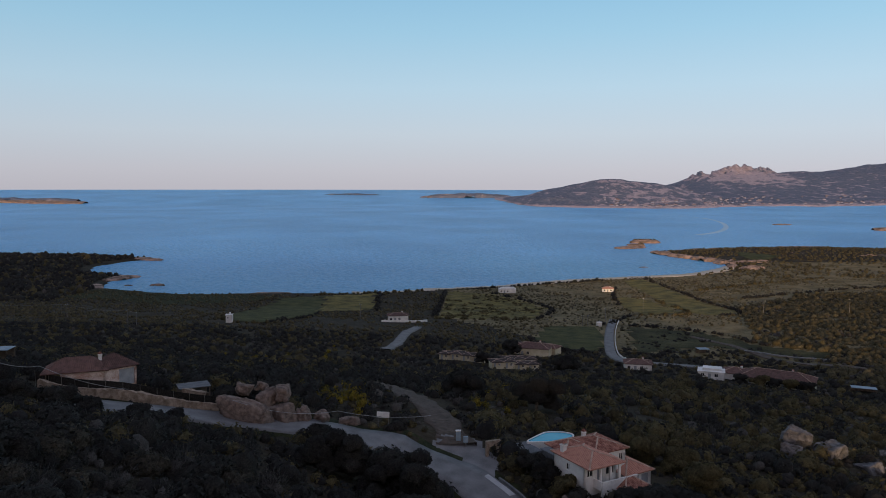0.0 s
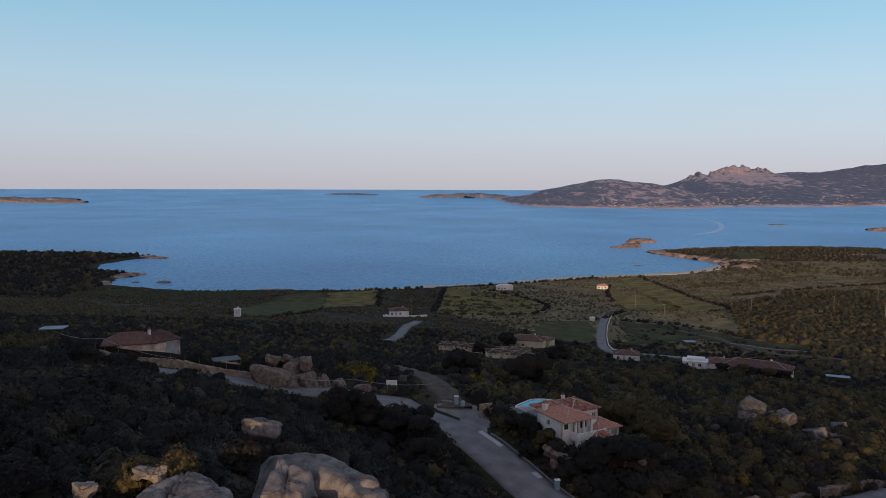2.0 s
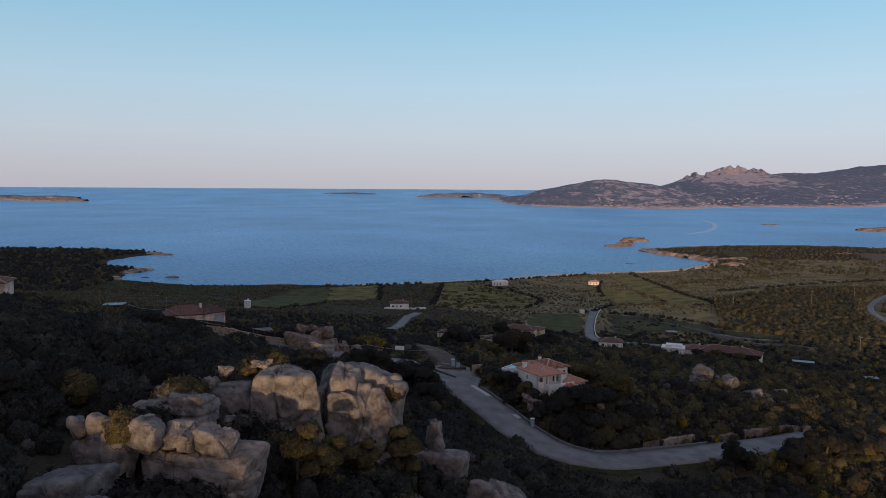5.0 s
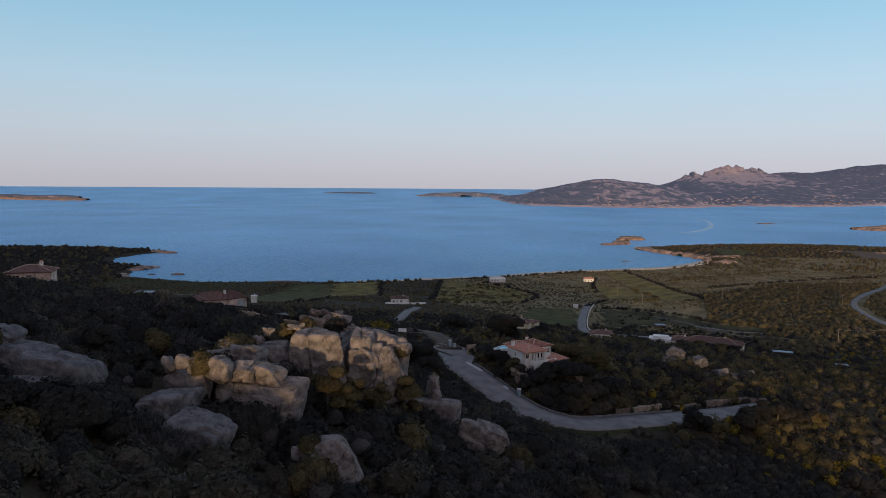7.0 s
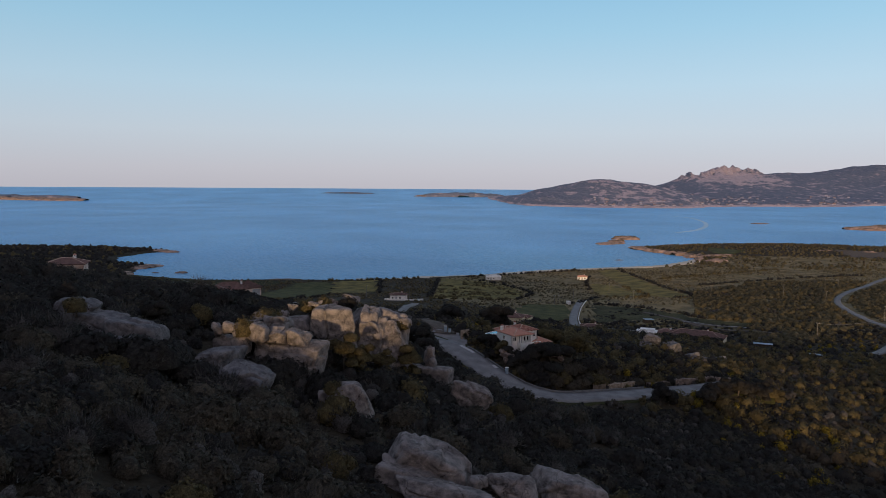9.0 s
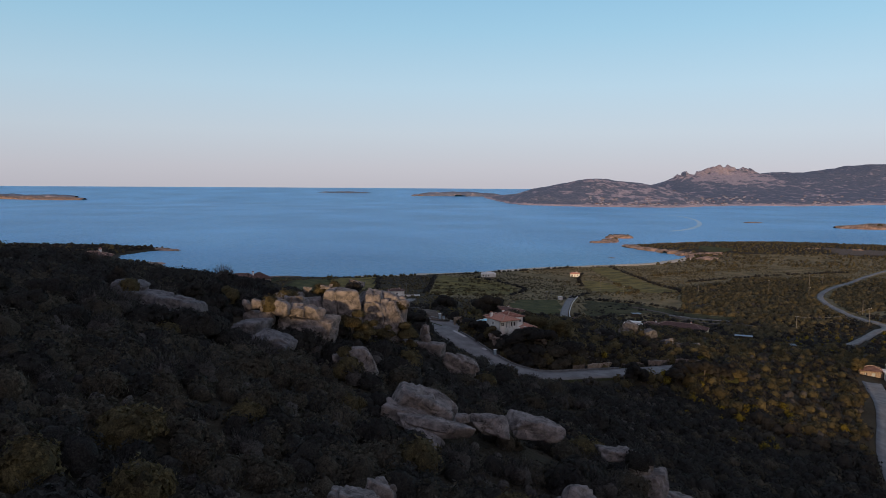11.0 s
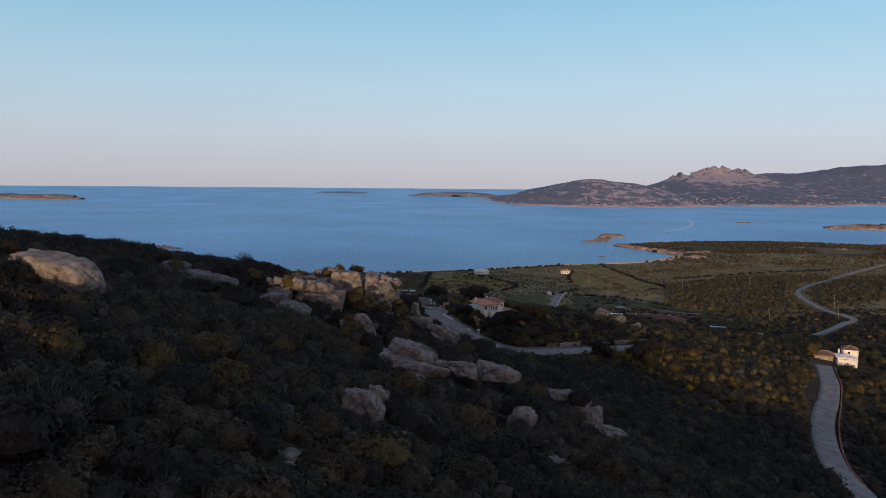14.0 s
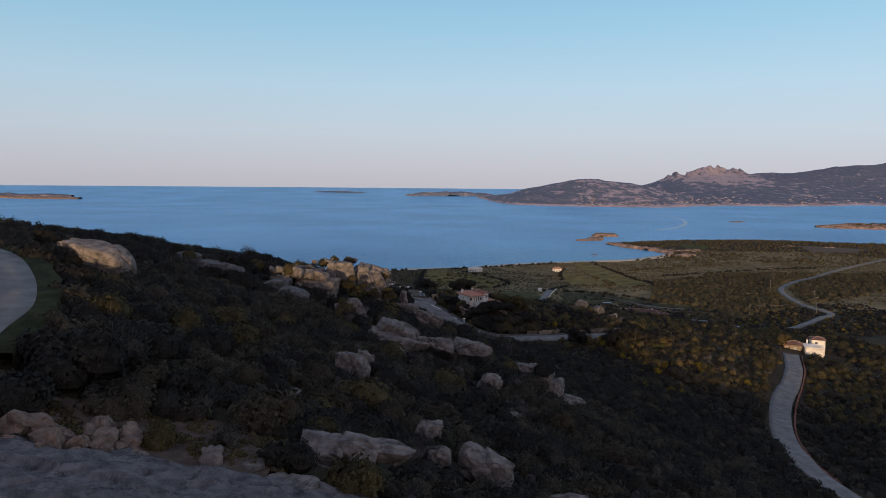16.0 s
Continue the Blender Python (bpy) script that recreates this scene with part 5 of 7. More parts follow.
def pool():
    m = pose(14.2, 97.4, 45.7, 0, 0, 32)
    top = empty("swimming_pool", m, "turquoise kidney-shaped swimming pool with pale rim", "pool")
    ring = [(2.9 * math.cos(t) * (1 + 0.22 * math.cos(2 * t + 0.6)), 1.75 * math.sin(t) * (1 + 0.42 * math.cos(t))) for t in [2 * math.pi * k / 36 for k in range(36)]]
    rim = bmesh.new()
    outer, inner = [rim.verts.new((x * 1.07, y * 1.09, 0.5)) for x, y in ring], [rim.verts.new((x, y, 0.5)) for x, y in ring]
    foot, deep = [rim.verts.new((x * 1.07, y * 1.09, -2.0)) for x, y in ring], [rim.verts.new((x, y, 0.0)) for x, y in ring]
    for k in range(36):
        j = (k + 1) % 36
        for p, q in ((outer, inner), (foot, outer), (inner, deep)):
            rim.faces.new((p[k], p[j], q[j], q[k]))
    part("rim", rim, M_WALL, top, "pale stone pool rim")
    water = bmesh.new()
    water.faces.new([water.verts.new((x, y, 0.38)) for x, y in ring])
    part("pool_water", water, M_POOL, top, "clear turquoise water")
    part("deck", blocks((-3.4, 6.0, -7.6, -2.4, -2.5, 0.3), (-6.0, -3.4, -3.0, 1.0, -2.5, 0.2)), M_DECK, top, "dark grey paved deck")
    CLEAR.extend([(14.2, 97.4, 4.4), (15.5, 92, 4.0), (14, 88, 2.6)])


pool()


def pink_house():
    c = (-43.3, 88.3)
    left = empty("pink_house", pose(c[0], c[1], 54.6, 0, 0, 22) @ Matrix.Diagonal((0.8, 0.8, 0.86, 1)), "weathered pink farmhouse with a clay roof", "house")
    right = empty("garage", pose(c[0], c[1], 54.6, 0, 0, 48) @ Matrix.Diagonal((0.8, 0.8, 0.86, 1)), "weathered pink garage with a grey door, joined to a farmhouse", "garage")
    storey(left, -6.2, 0.0, 0.0, 5.2, -2.0, 2.8, M_PINK, front=[("door", 0.5, 1.3, 2.0, 4.0), ("window", 2.0, 2.9, 2.9, 3.7)], left=[("window", 2.0, 2.8, 3.0, 3.8)])
    hip_roof(left, -8.6, 0.4, 0.0, 5.4, 2.85, 1.7, M_TILE_OLD, pitch=0.3, caps=False)
    storey(right, 0.0, 5.2, 0.02, 5.2, -2.0, 2.8, M_PINK, front=[("door", 2.4, 5.0, 2.0, 4.5)])
    hip_roof(right, -0.2, 5.2, 0.0, 5.2, 2.9, 1.75, M_TILE_OLD, pitch=0.3, caps=False)
    chimney(right, 0.6, 3.0, 4.3, 0.5, 0.45)
    for px in (-8.3, -6.9):
        part("porch_post", bar(bmesh.new(), (px, 0.2, -1.5), (px, 0.2, 2.8), 0.1), M_WOOD, left)
    CLEAR.extend([(-46, 88, 4.6), (-50, 87, 3.6), (-41, 92, 4.6), (-37, 90, 3.6), (-34, 91, 3.0)])


pink_house()


def cottage(name, x, y, turn, w, d, h, label, wall, roof, rise=1.2, sink=1.5, front=(), right=(), left=(), flat=False, lift=0.0, pitch=0.4, stack=True, group=""):
    z = float(height(x, y)) + lift
    top = empty(name, pose(x, y, z, 0, 0, turn), label, "house", group)
    storey(top, -w / 2, w / 2, -d / 2, d / 2, -sink, h, wall, front=[(k, a, b, lo + sink, hi + sink) for k, a, b, lo, hi in front],
           right=[(k, a, b, lo + sink, hi + sink) for k, a, b, lo, hi in right], left=[(k, a, b, lo + sink, hi + sink) for k, a, b, lo, hi in left])
    if flat:
        part("flat_roof", blocks((-w / 2 - 0.2, w / 2 + 0.2, -d / 2 - 0.2, d / 2 + 0.2, h, h + 0.25), (-w / 2 + 1.5, w / 2 - 1.0, -d / 2 + 1.5, d / 2 - 0.5, h + 0.25, h + 1.1), bevel=0.04), roof, top)
    else:
        hip_roof(top, -w / 2, w / 2, -d / 2, d / 2, h + 0.05, rise, roof, pitch=pitch)
        if stack:
            chimney(top, w * 0.2, d * 0.1, h + rise * 0.8, 0.9)
    CLEAR.append((x, y, max(w, d) * 0.55))
    return top


W1 = [("window", 1.0, 2.2, 0.9, 2.1), ("door", 3.4, 4.4, 0.0, 2.1), ("window", 5.6, 6.8, 0.9, 2.1)]
cottage("white_house", 25, 541, 4, 12.5, 7, 3.0, "small white flat-roofed beach house", M_WALL, M_WALL, flat=True, front=W1)
cottage("beach_house", 101, 551, -6, 8.2, 6, 2.6, "white beach house with a red tiled roof", M_WALL, M_TILE, front=W1)
cottage("farmhouse", -40, 392, 8, 11, 7, 3.2, "white farmhouse with a clay roof and garden wall", M_WALL, M_TILE_OLD, front=W1)
cottage("tower_hut", -120, 353, 10, 3.2, 3.0, 4.0, "small white tower-like hut", M_WALL, M_WALL, flat=True, front=[("window", 0.8, 1.4, 2.2, 3.0)])
cottage("hillside_house", -84, 88, 20, 8.0, 6, 2.6, "brown-walled hillside house with a clay roof", M_PINK, M_TILE_OLD, front=W1[:2])
cottage("pink_villa", 27, 304, -14, 15, 9, 3.4, "ochre house with a broad pink tiled roof", M_CREAM, M_TILE_OLD, 1.8, front=W1, right=[("window", 1.0, 2.0, 0.8, 2.1), ("window", 4.0, 5.0, 0.8, 2.1)])
cottage("pink_villa", 35, 309, -30, 7, 6, 3.0, "small ochre annexe with a pink tiled roof", M_CREAM, M_TILE_OLD, 1.2, stack=False)
cottage("roadside_house", 65, 277, -8, 10, 7, 2.8, "low house with a dark clay roof", M_WALL, M_TILE_OLD, front=W1)
cottage("long_building", 108, 254, -28, 24, 11, 3.0, "long low building with a broad terracotta roof", M_CREAM, M_TILE_OLD, 2.4, front=[*W1, ("window", 9, 10.4, 0.9, 2.1), ("door", 14, 16, 0, 2.2), ("window", 18, 20, 0.9, 2.1)])
cottage("long_building", 97, 263, -28, 9, 8, 3.0, "wing of a long building with a red roof", M_WALL, M_TILE_OLD, 1.6)
cottage("white_annexe", 88, 262, -18, 9, 6, 2.6, "low white flat-roofed annexe", M_WALL, M_WALL, flat=True, front=W1)
cottage("kiosk", 69, 392, 5, 2.6, 2.2, 2.2, "tiny white kiosk beside a lane", M_WALL, M_WALL, flat=True)
# terraced holiday houses
TERRACE = "row of cream terraced cottages"
UNIT = [("door", 0.7, 1.5, 0.0, 2.0), ("window", 2.4, 3.2, 0.9, 1.9)]
for bx, by, turn, n in ((10.5, 254, 12, 4), (-8, 272, -14, 4), (15, 273, 8, 3)):
    for k in range(n):
        a = radians(turn)
        cottage("terraced_cottage", bx + 4.3 * k * math.cos(a), by + 4.3 * k * math.sin(a) + 0.25 * (k % 2), turn, 4.3, 5.0, 2.2 + 0.15 * (k % 2), "cream terraced cottage with a dark clay roof", M_CREAM, M_TILE_DARK, 0.55,
                front=UNIT, stack=False, group=TERRACE, lift=0.3)
        CLEAR.append((bx + 4.3 * k * math.cos(a) + 0.4, by + 4.3 * k * math.sin(a) - 5.0, 3.2))


def lane_house():
    top = empty("lane_house", pose(141, 143, 20.4, 0, 0, -18) @ Matrix.Diagonal((0.85, 0.85, 0.85, 1)), "white and stone house with brown roofs beside a lane", "house")
    storey(top, -1.0, 6.0, -4.0, 3.0, -2.0, 3.0, M_WALL, front=[("window", 1.2, 2.2, 2.9, 4.1), ("door", 3.6, 4.8, 2.0, 4.1)], right=[("window", 2, 3, 2.9, 4.1)])
    storey(top, 2.0, 7.6, 2.0, 7.5, -2.0, 5.2, M_WALL, front=[("window", 1.6, 2.6, 5.4, 6.4)], right=[("window", 1.6, 2.6, 5.2, 6.4)])
    storey(top, -9.0, -1.02, -1.0, 5.0, -2.0, 2.8, M_STONE, front=[("window", 1.5, 2.5, 2.9, 4.0), ("door", 4.0, 5.2, 2.0, 4.1)])
    hip_roof(top, -1.0, 6.0, -4.0, 3.0, 3.05, 0.9, M_WALL, pitch=0.4, caps=False)
    hip_roof(top, 2.0, 7.6, 2.0, 7.5, 5.25, 1.2, M_TILE_OLD, pitch=0.35)
    hip_roof(top, -9.0, -1.0, -1.0, 5.0, 2.85, 1.4, M_TILE_OLD, pitch=0.35)
    arch_wall(top, -1.0, 6.0, -5.6, -2.0, 2.6, 0.3, 0.6, 3.2, 0.6)
    chimney(top, 0.6, 3.4, 4.0)
    CLEAR.extend([(138, 143, 8), (146, 142, 8)])


lane_house()


# ---- walls, fences, signs, poles ----
def stone_wall(name, pts, high, thick, label, mat=None, up=0.0, category="wall"):
    """A rough wall along a line, its top uneven."""
    line = smooth_line(pts, 0.5)
    way = np.gradient(line, axis=0)
    way /= np.linalg.norm(way, axis=1)[:, None]
    side = np.c_[way[:, 1], -way[:, 0]]
    rng = np.random.default_rng(len(line))
    g = height(line[:, 0], line[:, 1]) + up
    rows = []
    for s, z in ((1, -0.8), (1, high * 0.5), (0.9, high), (-0.9, high), (-1, high * 0.5), (-1, -0.8)):
        off = s * thick / 2 + rng.normal(0, 0.05, len(line))
        rows.append(np.c_[line + side * off[:, None], g + z + (rng.normal(0, 0.07, len(line)) if z > 0 else 0)])
    ob = new(name, mesh_of(name, np.vstack(rows), grid_faces(len(rows), len(line)), mat or M_STONE, smooth=False))
    return tagged(ob, label, category)


stone_wall("garden_wall", [(-50, 85.2), (-44, 84.8), (-38, 86.0), (-32.6, 88.2), (-29, 89.6)], 1.5, 0.5, "rough pale stone retaining wall beside the hill road")
stone_wall("garden_wall", [(-36, 95), (-34.2, 95.4), (-32.5, 95)], 1.9, 0.6, "sunlit rough stone wall by a gateway")
stone_wall("roadside_wall", [(35.6, 73.4), (38.4, 75.2), (41.6, 77.0)], 1.3, 0.7, "low wall of loose granite blocks along the road")
for line, high in (([(44.6, 78.0), (47, 79.2), (49.6, 80.3)], 0.9), ([(50.8, 80.9), (53.6, 82.2), (56.4, 83.8)], 1.25), ([(57.8, 84.5), (61, 86.0), (65, 88.4)], 0.95)):
    stone_wall("roadside_wall", line, high, 1.0, "earthy cut bank of reddish stones beside the road", M_GRANITE_BROWN)
stone_wall("garden_wall", [(133.5, 130), (124, 107), (114, 87), (102, 64), (92, 41), (86.4, 20), (84.4, 6)], 0.7, 0.3, "low brick-coloured wall along the lane", M_TILE)
stone_wall("garden_wall", [(-48, 383), (-40, 384), (-30, 386), (-24, 392)], 1.1, 0.4, "low pale wall in front of a farmhouse", M_WALL)
stone_wall("lane_parapet", [(65.6, 302), (66, 325), (74, 372), (83.8, 415)], 0.6, 0.3, "whitewashed parapet along a straight lane", M_WALL)
stone_wall("field_wall", [(120, 330), (140, 318), (160, 311)], 0.8, 1.2, "long pale sheeted wall beside a field", M_ROAD)


def slatted_gate():
    """A low grey gate of upright boards between two posts."""
    x, y, wide = 33.6, 72.0, 2.9
    top = empty("slatted_gate", pose(x, y, float(height(x, y)) + 0.1, 0, 0, 24), "grey weathered slatted gate beside a rubble wall", "gate")
    for px in (-wide / 2, wide / 2):
        part("post", blocks((px - 0.07, px + 0.07, -0.07, 0.07, -0.5, 1.55), bevel=0.01), M_WOOD, top)
    for z in (0.25, 1.1):
        part("rail", blocks((-wide / 2 + 0.07, wide / 2 - 0.07, -0.03, 0.03, z, z + 0.1)), M_WOOD, top)
    for k in range(14):
        px = -wide / 2 + 0.16 + k * (wide - 0.32) / 13
        part("board", blocks((px - 0.075, px + 0.075, -0.06, -0.032, 0.05, 1.32 + 0.03 * (k % 2))), M_WOOD, top)


slatted_gate()


def mesh_fence():
    line = smooth_line([(-51, 86.2), (-44, 85.8), (-38, 87.0), (-32.6, 89.2), (-27.6, 91), (-23, 95)], 1.6)
    first = line[0]
    top = empty("garden_fence", pose(first[0], first[1], float(height(*first))), "dark green screened garden fence on a stone wall", "fence")
    z = [float(height(*p)) for p in line]
    for k, p in enumerate(line):
        q = Vector((p[0] - first[0], p[1] - first[1], z[k] - z[0]))
        part("post", bar(bmesh.new(), q + Vector((0, 0, -0.2)), q + Vector((0, 0, 2.4)), 0.03), M_POLE, top)
        if k:
            bm, last = bmesh.new(), line[k - 1]
            o = Vector((last[0] - first[0], last[1] - first[1], z[k - 1] - z[0]))
            v = [bm.verts.new(c) for c in (o + Vector((0, 0, 1.2)), q + Vector((0, 0, 1.2)), q + Vector((0, 0, 2.3)), o + Vector((0, 0, 2.3)))]
            w = [bm.verts.new(p_.co + Vector((0.02, 0.05, 0))) for p_ in v]
            bm.faces.new(v), bm.faces.new(w[::-1])
            for i in range(4):
                bm.faces.new((v[i], w[i], w[(i + 1) % 4], v[(i + 1) % 4]))
            part("screen", bm, M_LEAF, top, "dark green screening mesh")


mesh_fence()


def sign_board():
    top = empty("sign_board", pose(-8.2, 93.4, float(height(-8.2, 93.4)), 0, 0, -4), "blank white sign board on two posts beside the road", "sign")
    part("board", blocks((-0.85, 0.85, -0.03, 0.03, 1.2, 2.0), bevel=0.01), M_WALL, top)
    for px in (-0.7, 0.7):
        part("post", bar(bmesh.new(), (px, 0.06, -0.3), (px, 0.06, 1.9), 0.04), M_POLE, top)


sign_board()


def meter_box(x, y, label):
    top = empty("meter_box", pose(x, y, float(height(x, y)), 0, 0, 10), label, "box")
    part("cabinet", blocks((-0.3, 0.3, -0.2, 0.2, -0.2, 1.5), bevel=0.03), M_BLUE, top)
    part("cap", blocks((-0.36, 0.36, -0.26, 0.26, 1.5, 1.6), bevel=0.02), M_WALL, top)


meter_box(1.8, 93.2, "pale blue-grey utility box beside the road")
meter_box(15.0, 71.6, "white utility box beside the road")


def power_pole(x, y, high, turn=0.0, arms=True):
    top = empty("power_pole", pose(x, y, float(height(x, y)), 0, 0, turn), "tall slim grey utility pole on the plain", "pole", "utility poles")
    bm = bmesh.new()
    bmesh.ops.create_cone(bm, cap_ends=True, segments=8, radius1=0.15, radius2=0.10, depth=high + 1, matrix=Matrix.Translation((0, 0, high / 2 - 0.5)))
    part("shaft", bm, M_POLE, top)
    if arms:
        part("crossarm", blocks((-0.8, 0.8, -0.06, 0.06, high - 0.5, high - 0.36)), M_POLE, top)
        for px in (-0.7, 0.0, 0.7):
            part("insulator", bar(bmesh.new(), (px, 0, high - 0.36), (px, 0, high - 0.12), 0.05), M_WALL, top)
    return top


POLES = [(174, 440, 9), (222, 436, 10), (71, 385, 11), (106, 454, 9), (264, 466, 11), (175, 284, 8), (217, 295, 10), (237, 407, 8), (384, 607, 10), (232, 330, 9), (290, 500, 9), (-209, 363, 7), (-158, 325, 7), (-150, 317, 7),
         (-62, 400, 8), (-34, 405, 8), (116, 420, 7), (60, 392, 6), (63, 393, 6)]
for n, (x, y, z) in enumerate(POLES):
    power_pole(x, y, z, 23 * n)


def cable(a, b, ha, hb, sag, label="thin pale cable between poles"):
    p, q = Vector((*a, float(height(*a)) + ha)), Vector((*b, float(height(*b)) + hb))
    curve = bpy.data.curves.new("cable", "CURVE")
    curve.dimensions, curve.bevel_depth, curve.bevel_resolution = "3D", 0.035, 1
    spline = curve.splines.new("POLY")
    spline.points.add(16)
    for k in range(17):
        s = k / 16
        at = p.lerp(q, s) - Vector((0, 0, sag * 4 * s * (1 - s)))
        spline.points[k].co = (*at, 1)
    curve.materials.append(M_WIRE)
    tagged(new("cable", curve), label, "cable", "overhead cables")


cable((175, 284), (217, 295), 7.6, 9.6, 2.4)
cable((-209, 363), (-158, 325), 6.8, 6.8, 1.2)
cable((-209, 363), (-290, 380), 6.8, 7.5, 1.6)
cable((-158, 325), (-150, 317), 6.8, 6.8, 0.3)
cable((-56, 84), (-48, 82.5), 3.2, 3.6, 0.5)
cable((-48, 82.5), (-38, 84), 3.6, 2.0, 0.5)
cable((-26, 86.4), (-14, 92), 3.0, 2.2, 0.9)
cable((-14, 92), (-2, 95), 2.2, 2.0, 0.5)


def shed(x, y, turn, w, d, h, mat, label):
    z = float(height(x, y))
    top = empty("shed", pose(x, y, z, 0, 0, turn), label, "shed")
    part("sheet_roof", blocks((-w / 2, w / 2, -d / 2, d / 2, h, h + 0.12), bevel=0.02), mat, top)
    for px in (-w / 2 + 0.2, w / 2 - 0.2):
        for py in (-d / 2 + 0.2, d / 2 - 0.2):
            part("post", blocks((px - 0.08, px + 0.08, py - 0.08, py + 0.08, -0.5, h)), M_WOOD, top)
    part("back_wall", blocks((-w / 2 + 0.3, w / 2 - 0.3, d / 2 - 0.3, d / 2 - 0.15, -0.5, h)), M_WOOD, top)
    CLEAR.append((x, y, max(w, d) * 0.6))


shed(138, 255, -20, 8, 3.6, 1.7, M_BLUE, "open shed roofed with pale blue sheeting")
shed(137, 203, -10, 4, 3, 1.5, M_BLUE, "open shed roofed with pale blue sheeting")
shed(-68, 104, 10, 4, 3, 2.4, M_BLUE, "small shelter with a pale sheet roof")
shed(-36.6, 100.4, 30, 4.4, 3.2, 1.7, M_DECK, "small shelter with a grey tarpaulin roof")
shed(103, 322, 10, 5, 4, 2.4, M_BLUE, "small farm shed with a pale roof")


# ---- the settlement across the bay ----
def settlement():
    rng = random.Random(77)
    for n in range(120):
        x = rng.gauss(rng.choice([545, 560, 690, 760, 965, 1000, 1150, 1165, 1240, 1455, 1500, 1590, 1700, 1900]), 42)
        base = float(np.interp(x, [60, 160, 230, 420, 640, 840, 960, 1150, 1400, 1700, 2300], [4200, 3500, 2960, 2800, 2740, 2790, 2960, 3080, 3010, 3040, 2900]))
        y = base + 35 + (170 if x < 900 else 330) * rng.random() ** 2.0
        z = float(main_shore(np.array([x]), np.array([y]))[0])
        w, d, h = rng.uniform(5, 13), rng.uniform(5, 8), rng.uniform(1.8, 3.4)
        top = empty("far_house", pose(x, y, z, 0, 0, rng.uniform(-25, 25)), "tiny far-off pale house on the opposite shore", "house", "settlement across the bay")
        part("wall", blocks((-w / 2, w / 2, -d / 2, d / 2, -6, h)), M_FAR_WALL, top)
        part("roof", blocks((-w / 2 - 0.5, w / 2 + 0.5, -d / 2 - 0.5, d / 2 + 0.5, h, h + 1.2)), M_TILE_OLD, top)


settlement()
WAKE = [(440, 2230), (525, 2067), (574, 1924), (555, 1710), (499, 1494), (428, 1324), (370, 1243)]
wake = smooth_line(WAKE, 30)
wide = np.linspace(3, 12, len(wake))
way = np.gradient(wake, axis=0)
way /= np.linalg.norm(way, axis=1)[:, None]
across = np.c_[way[:, 1], -way[:, 0]] * wide[:, None]
tagged(new("boat_wake", mesh_of("boat_wake", np.vstack([np.c_[wake + across * s, np.full(len(wake), 0.06)] for s in (-0.5, 0.5)]), grid_faces(2, len(wake)), M_FOAM)), "faint curved boat wake on the sea", "wake", kind="structure")


# by the forecourt: a rustic arch and a blue post box
garden_arch = empty("garden_arch", pose(6.4, 90.4, float(height(6.4, 90.4)), 0, 0, 25), "pale rustic stone arch beside the forecourt", "arch")
rustic = arch_wall(garden_arch, -1.0, 1.0, 0.0, -0.4, 2.1, 0.4, -0.6, 0.6, 1.0)
rustic.data.materials[0] = M_STONE
tagged(rustic, "rough pale stone arch")
post_box = empty("post_box", pose(2.8, 92.2, float(height(2.8, 92.2)), 0, 0, 10), "pale blue box on a post beside the forecourt", "box")
part("box", blocks((-0.3, 0.3, -0.2, 0.2, 0.7, 1.5), bevel=0.03), M_BLUE, post_box)
part("post", bar(bmesh.new(), (0, 0, -0.3), (0, 0, 0.72), 0.08), M_POLE, post_box)


# ---- scrub ----
ROADS = [(ROAD, 3.9), (RIGHT_ROAD, 3.6), (PLAIN_ROAD, 4.0), (SPUR, 4.6), (TRACK, 2.8), (DRIVE, 3.6), (FARM_ROAD, 3.8), (VILLAGE_ROAD, 3.4), (DIRT_ROAD, 3.0)]


def free_ground(x, y, room):
    ok = from_coast(x, y) > 6
    for line, half in ROADS:
        ok &= to_line(x, y, line) > half * 0.8 + room
    for cx, cy, r in ROCKS:
        ok &= np.hypot(x - cx, y - cy) > r * 0.72 + room * 0.30
    for cx, cy, r in CLEAR:
        ok &= np.hypot(x - cx, y - cy) > r + room * 0.7
    for cx, cy, r in SHRUBS:
        ok &= np.hypot(x - cx, y - cy) > r * 0.8
    for ring in FIELD_RINGS:
        ok &= ~in_polygon(x, y, ring)
    return ok


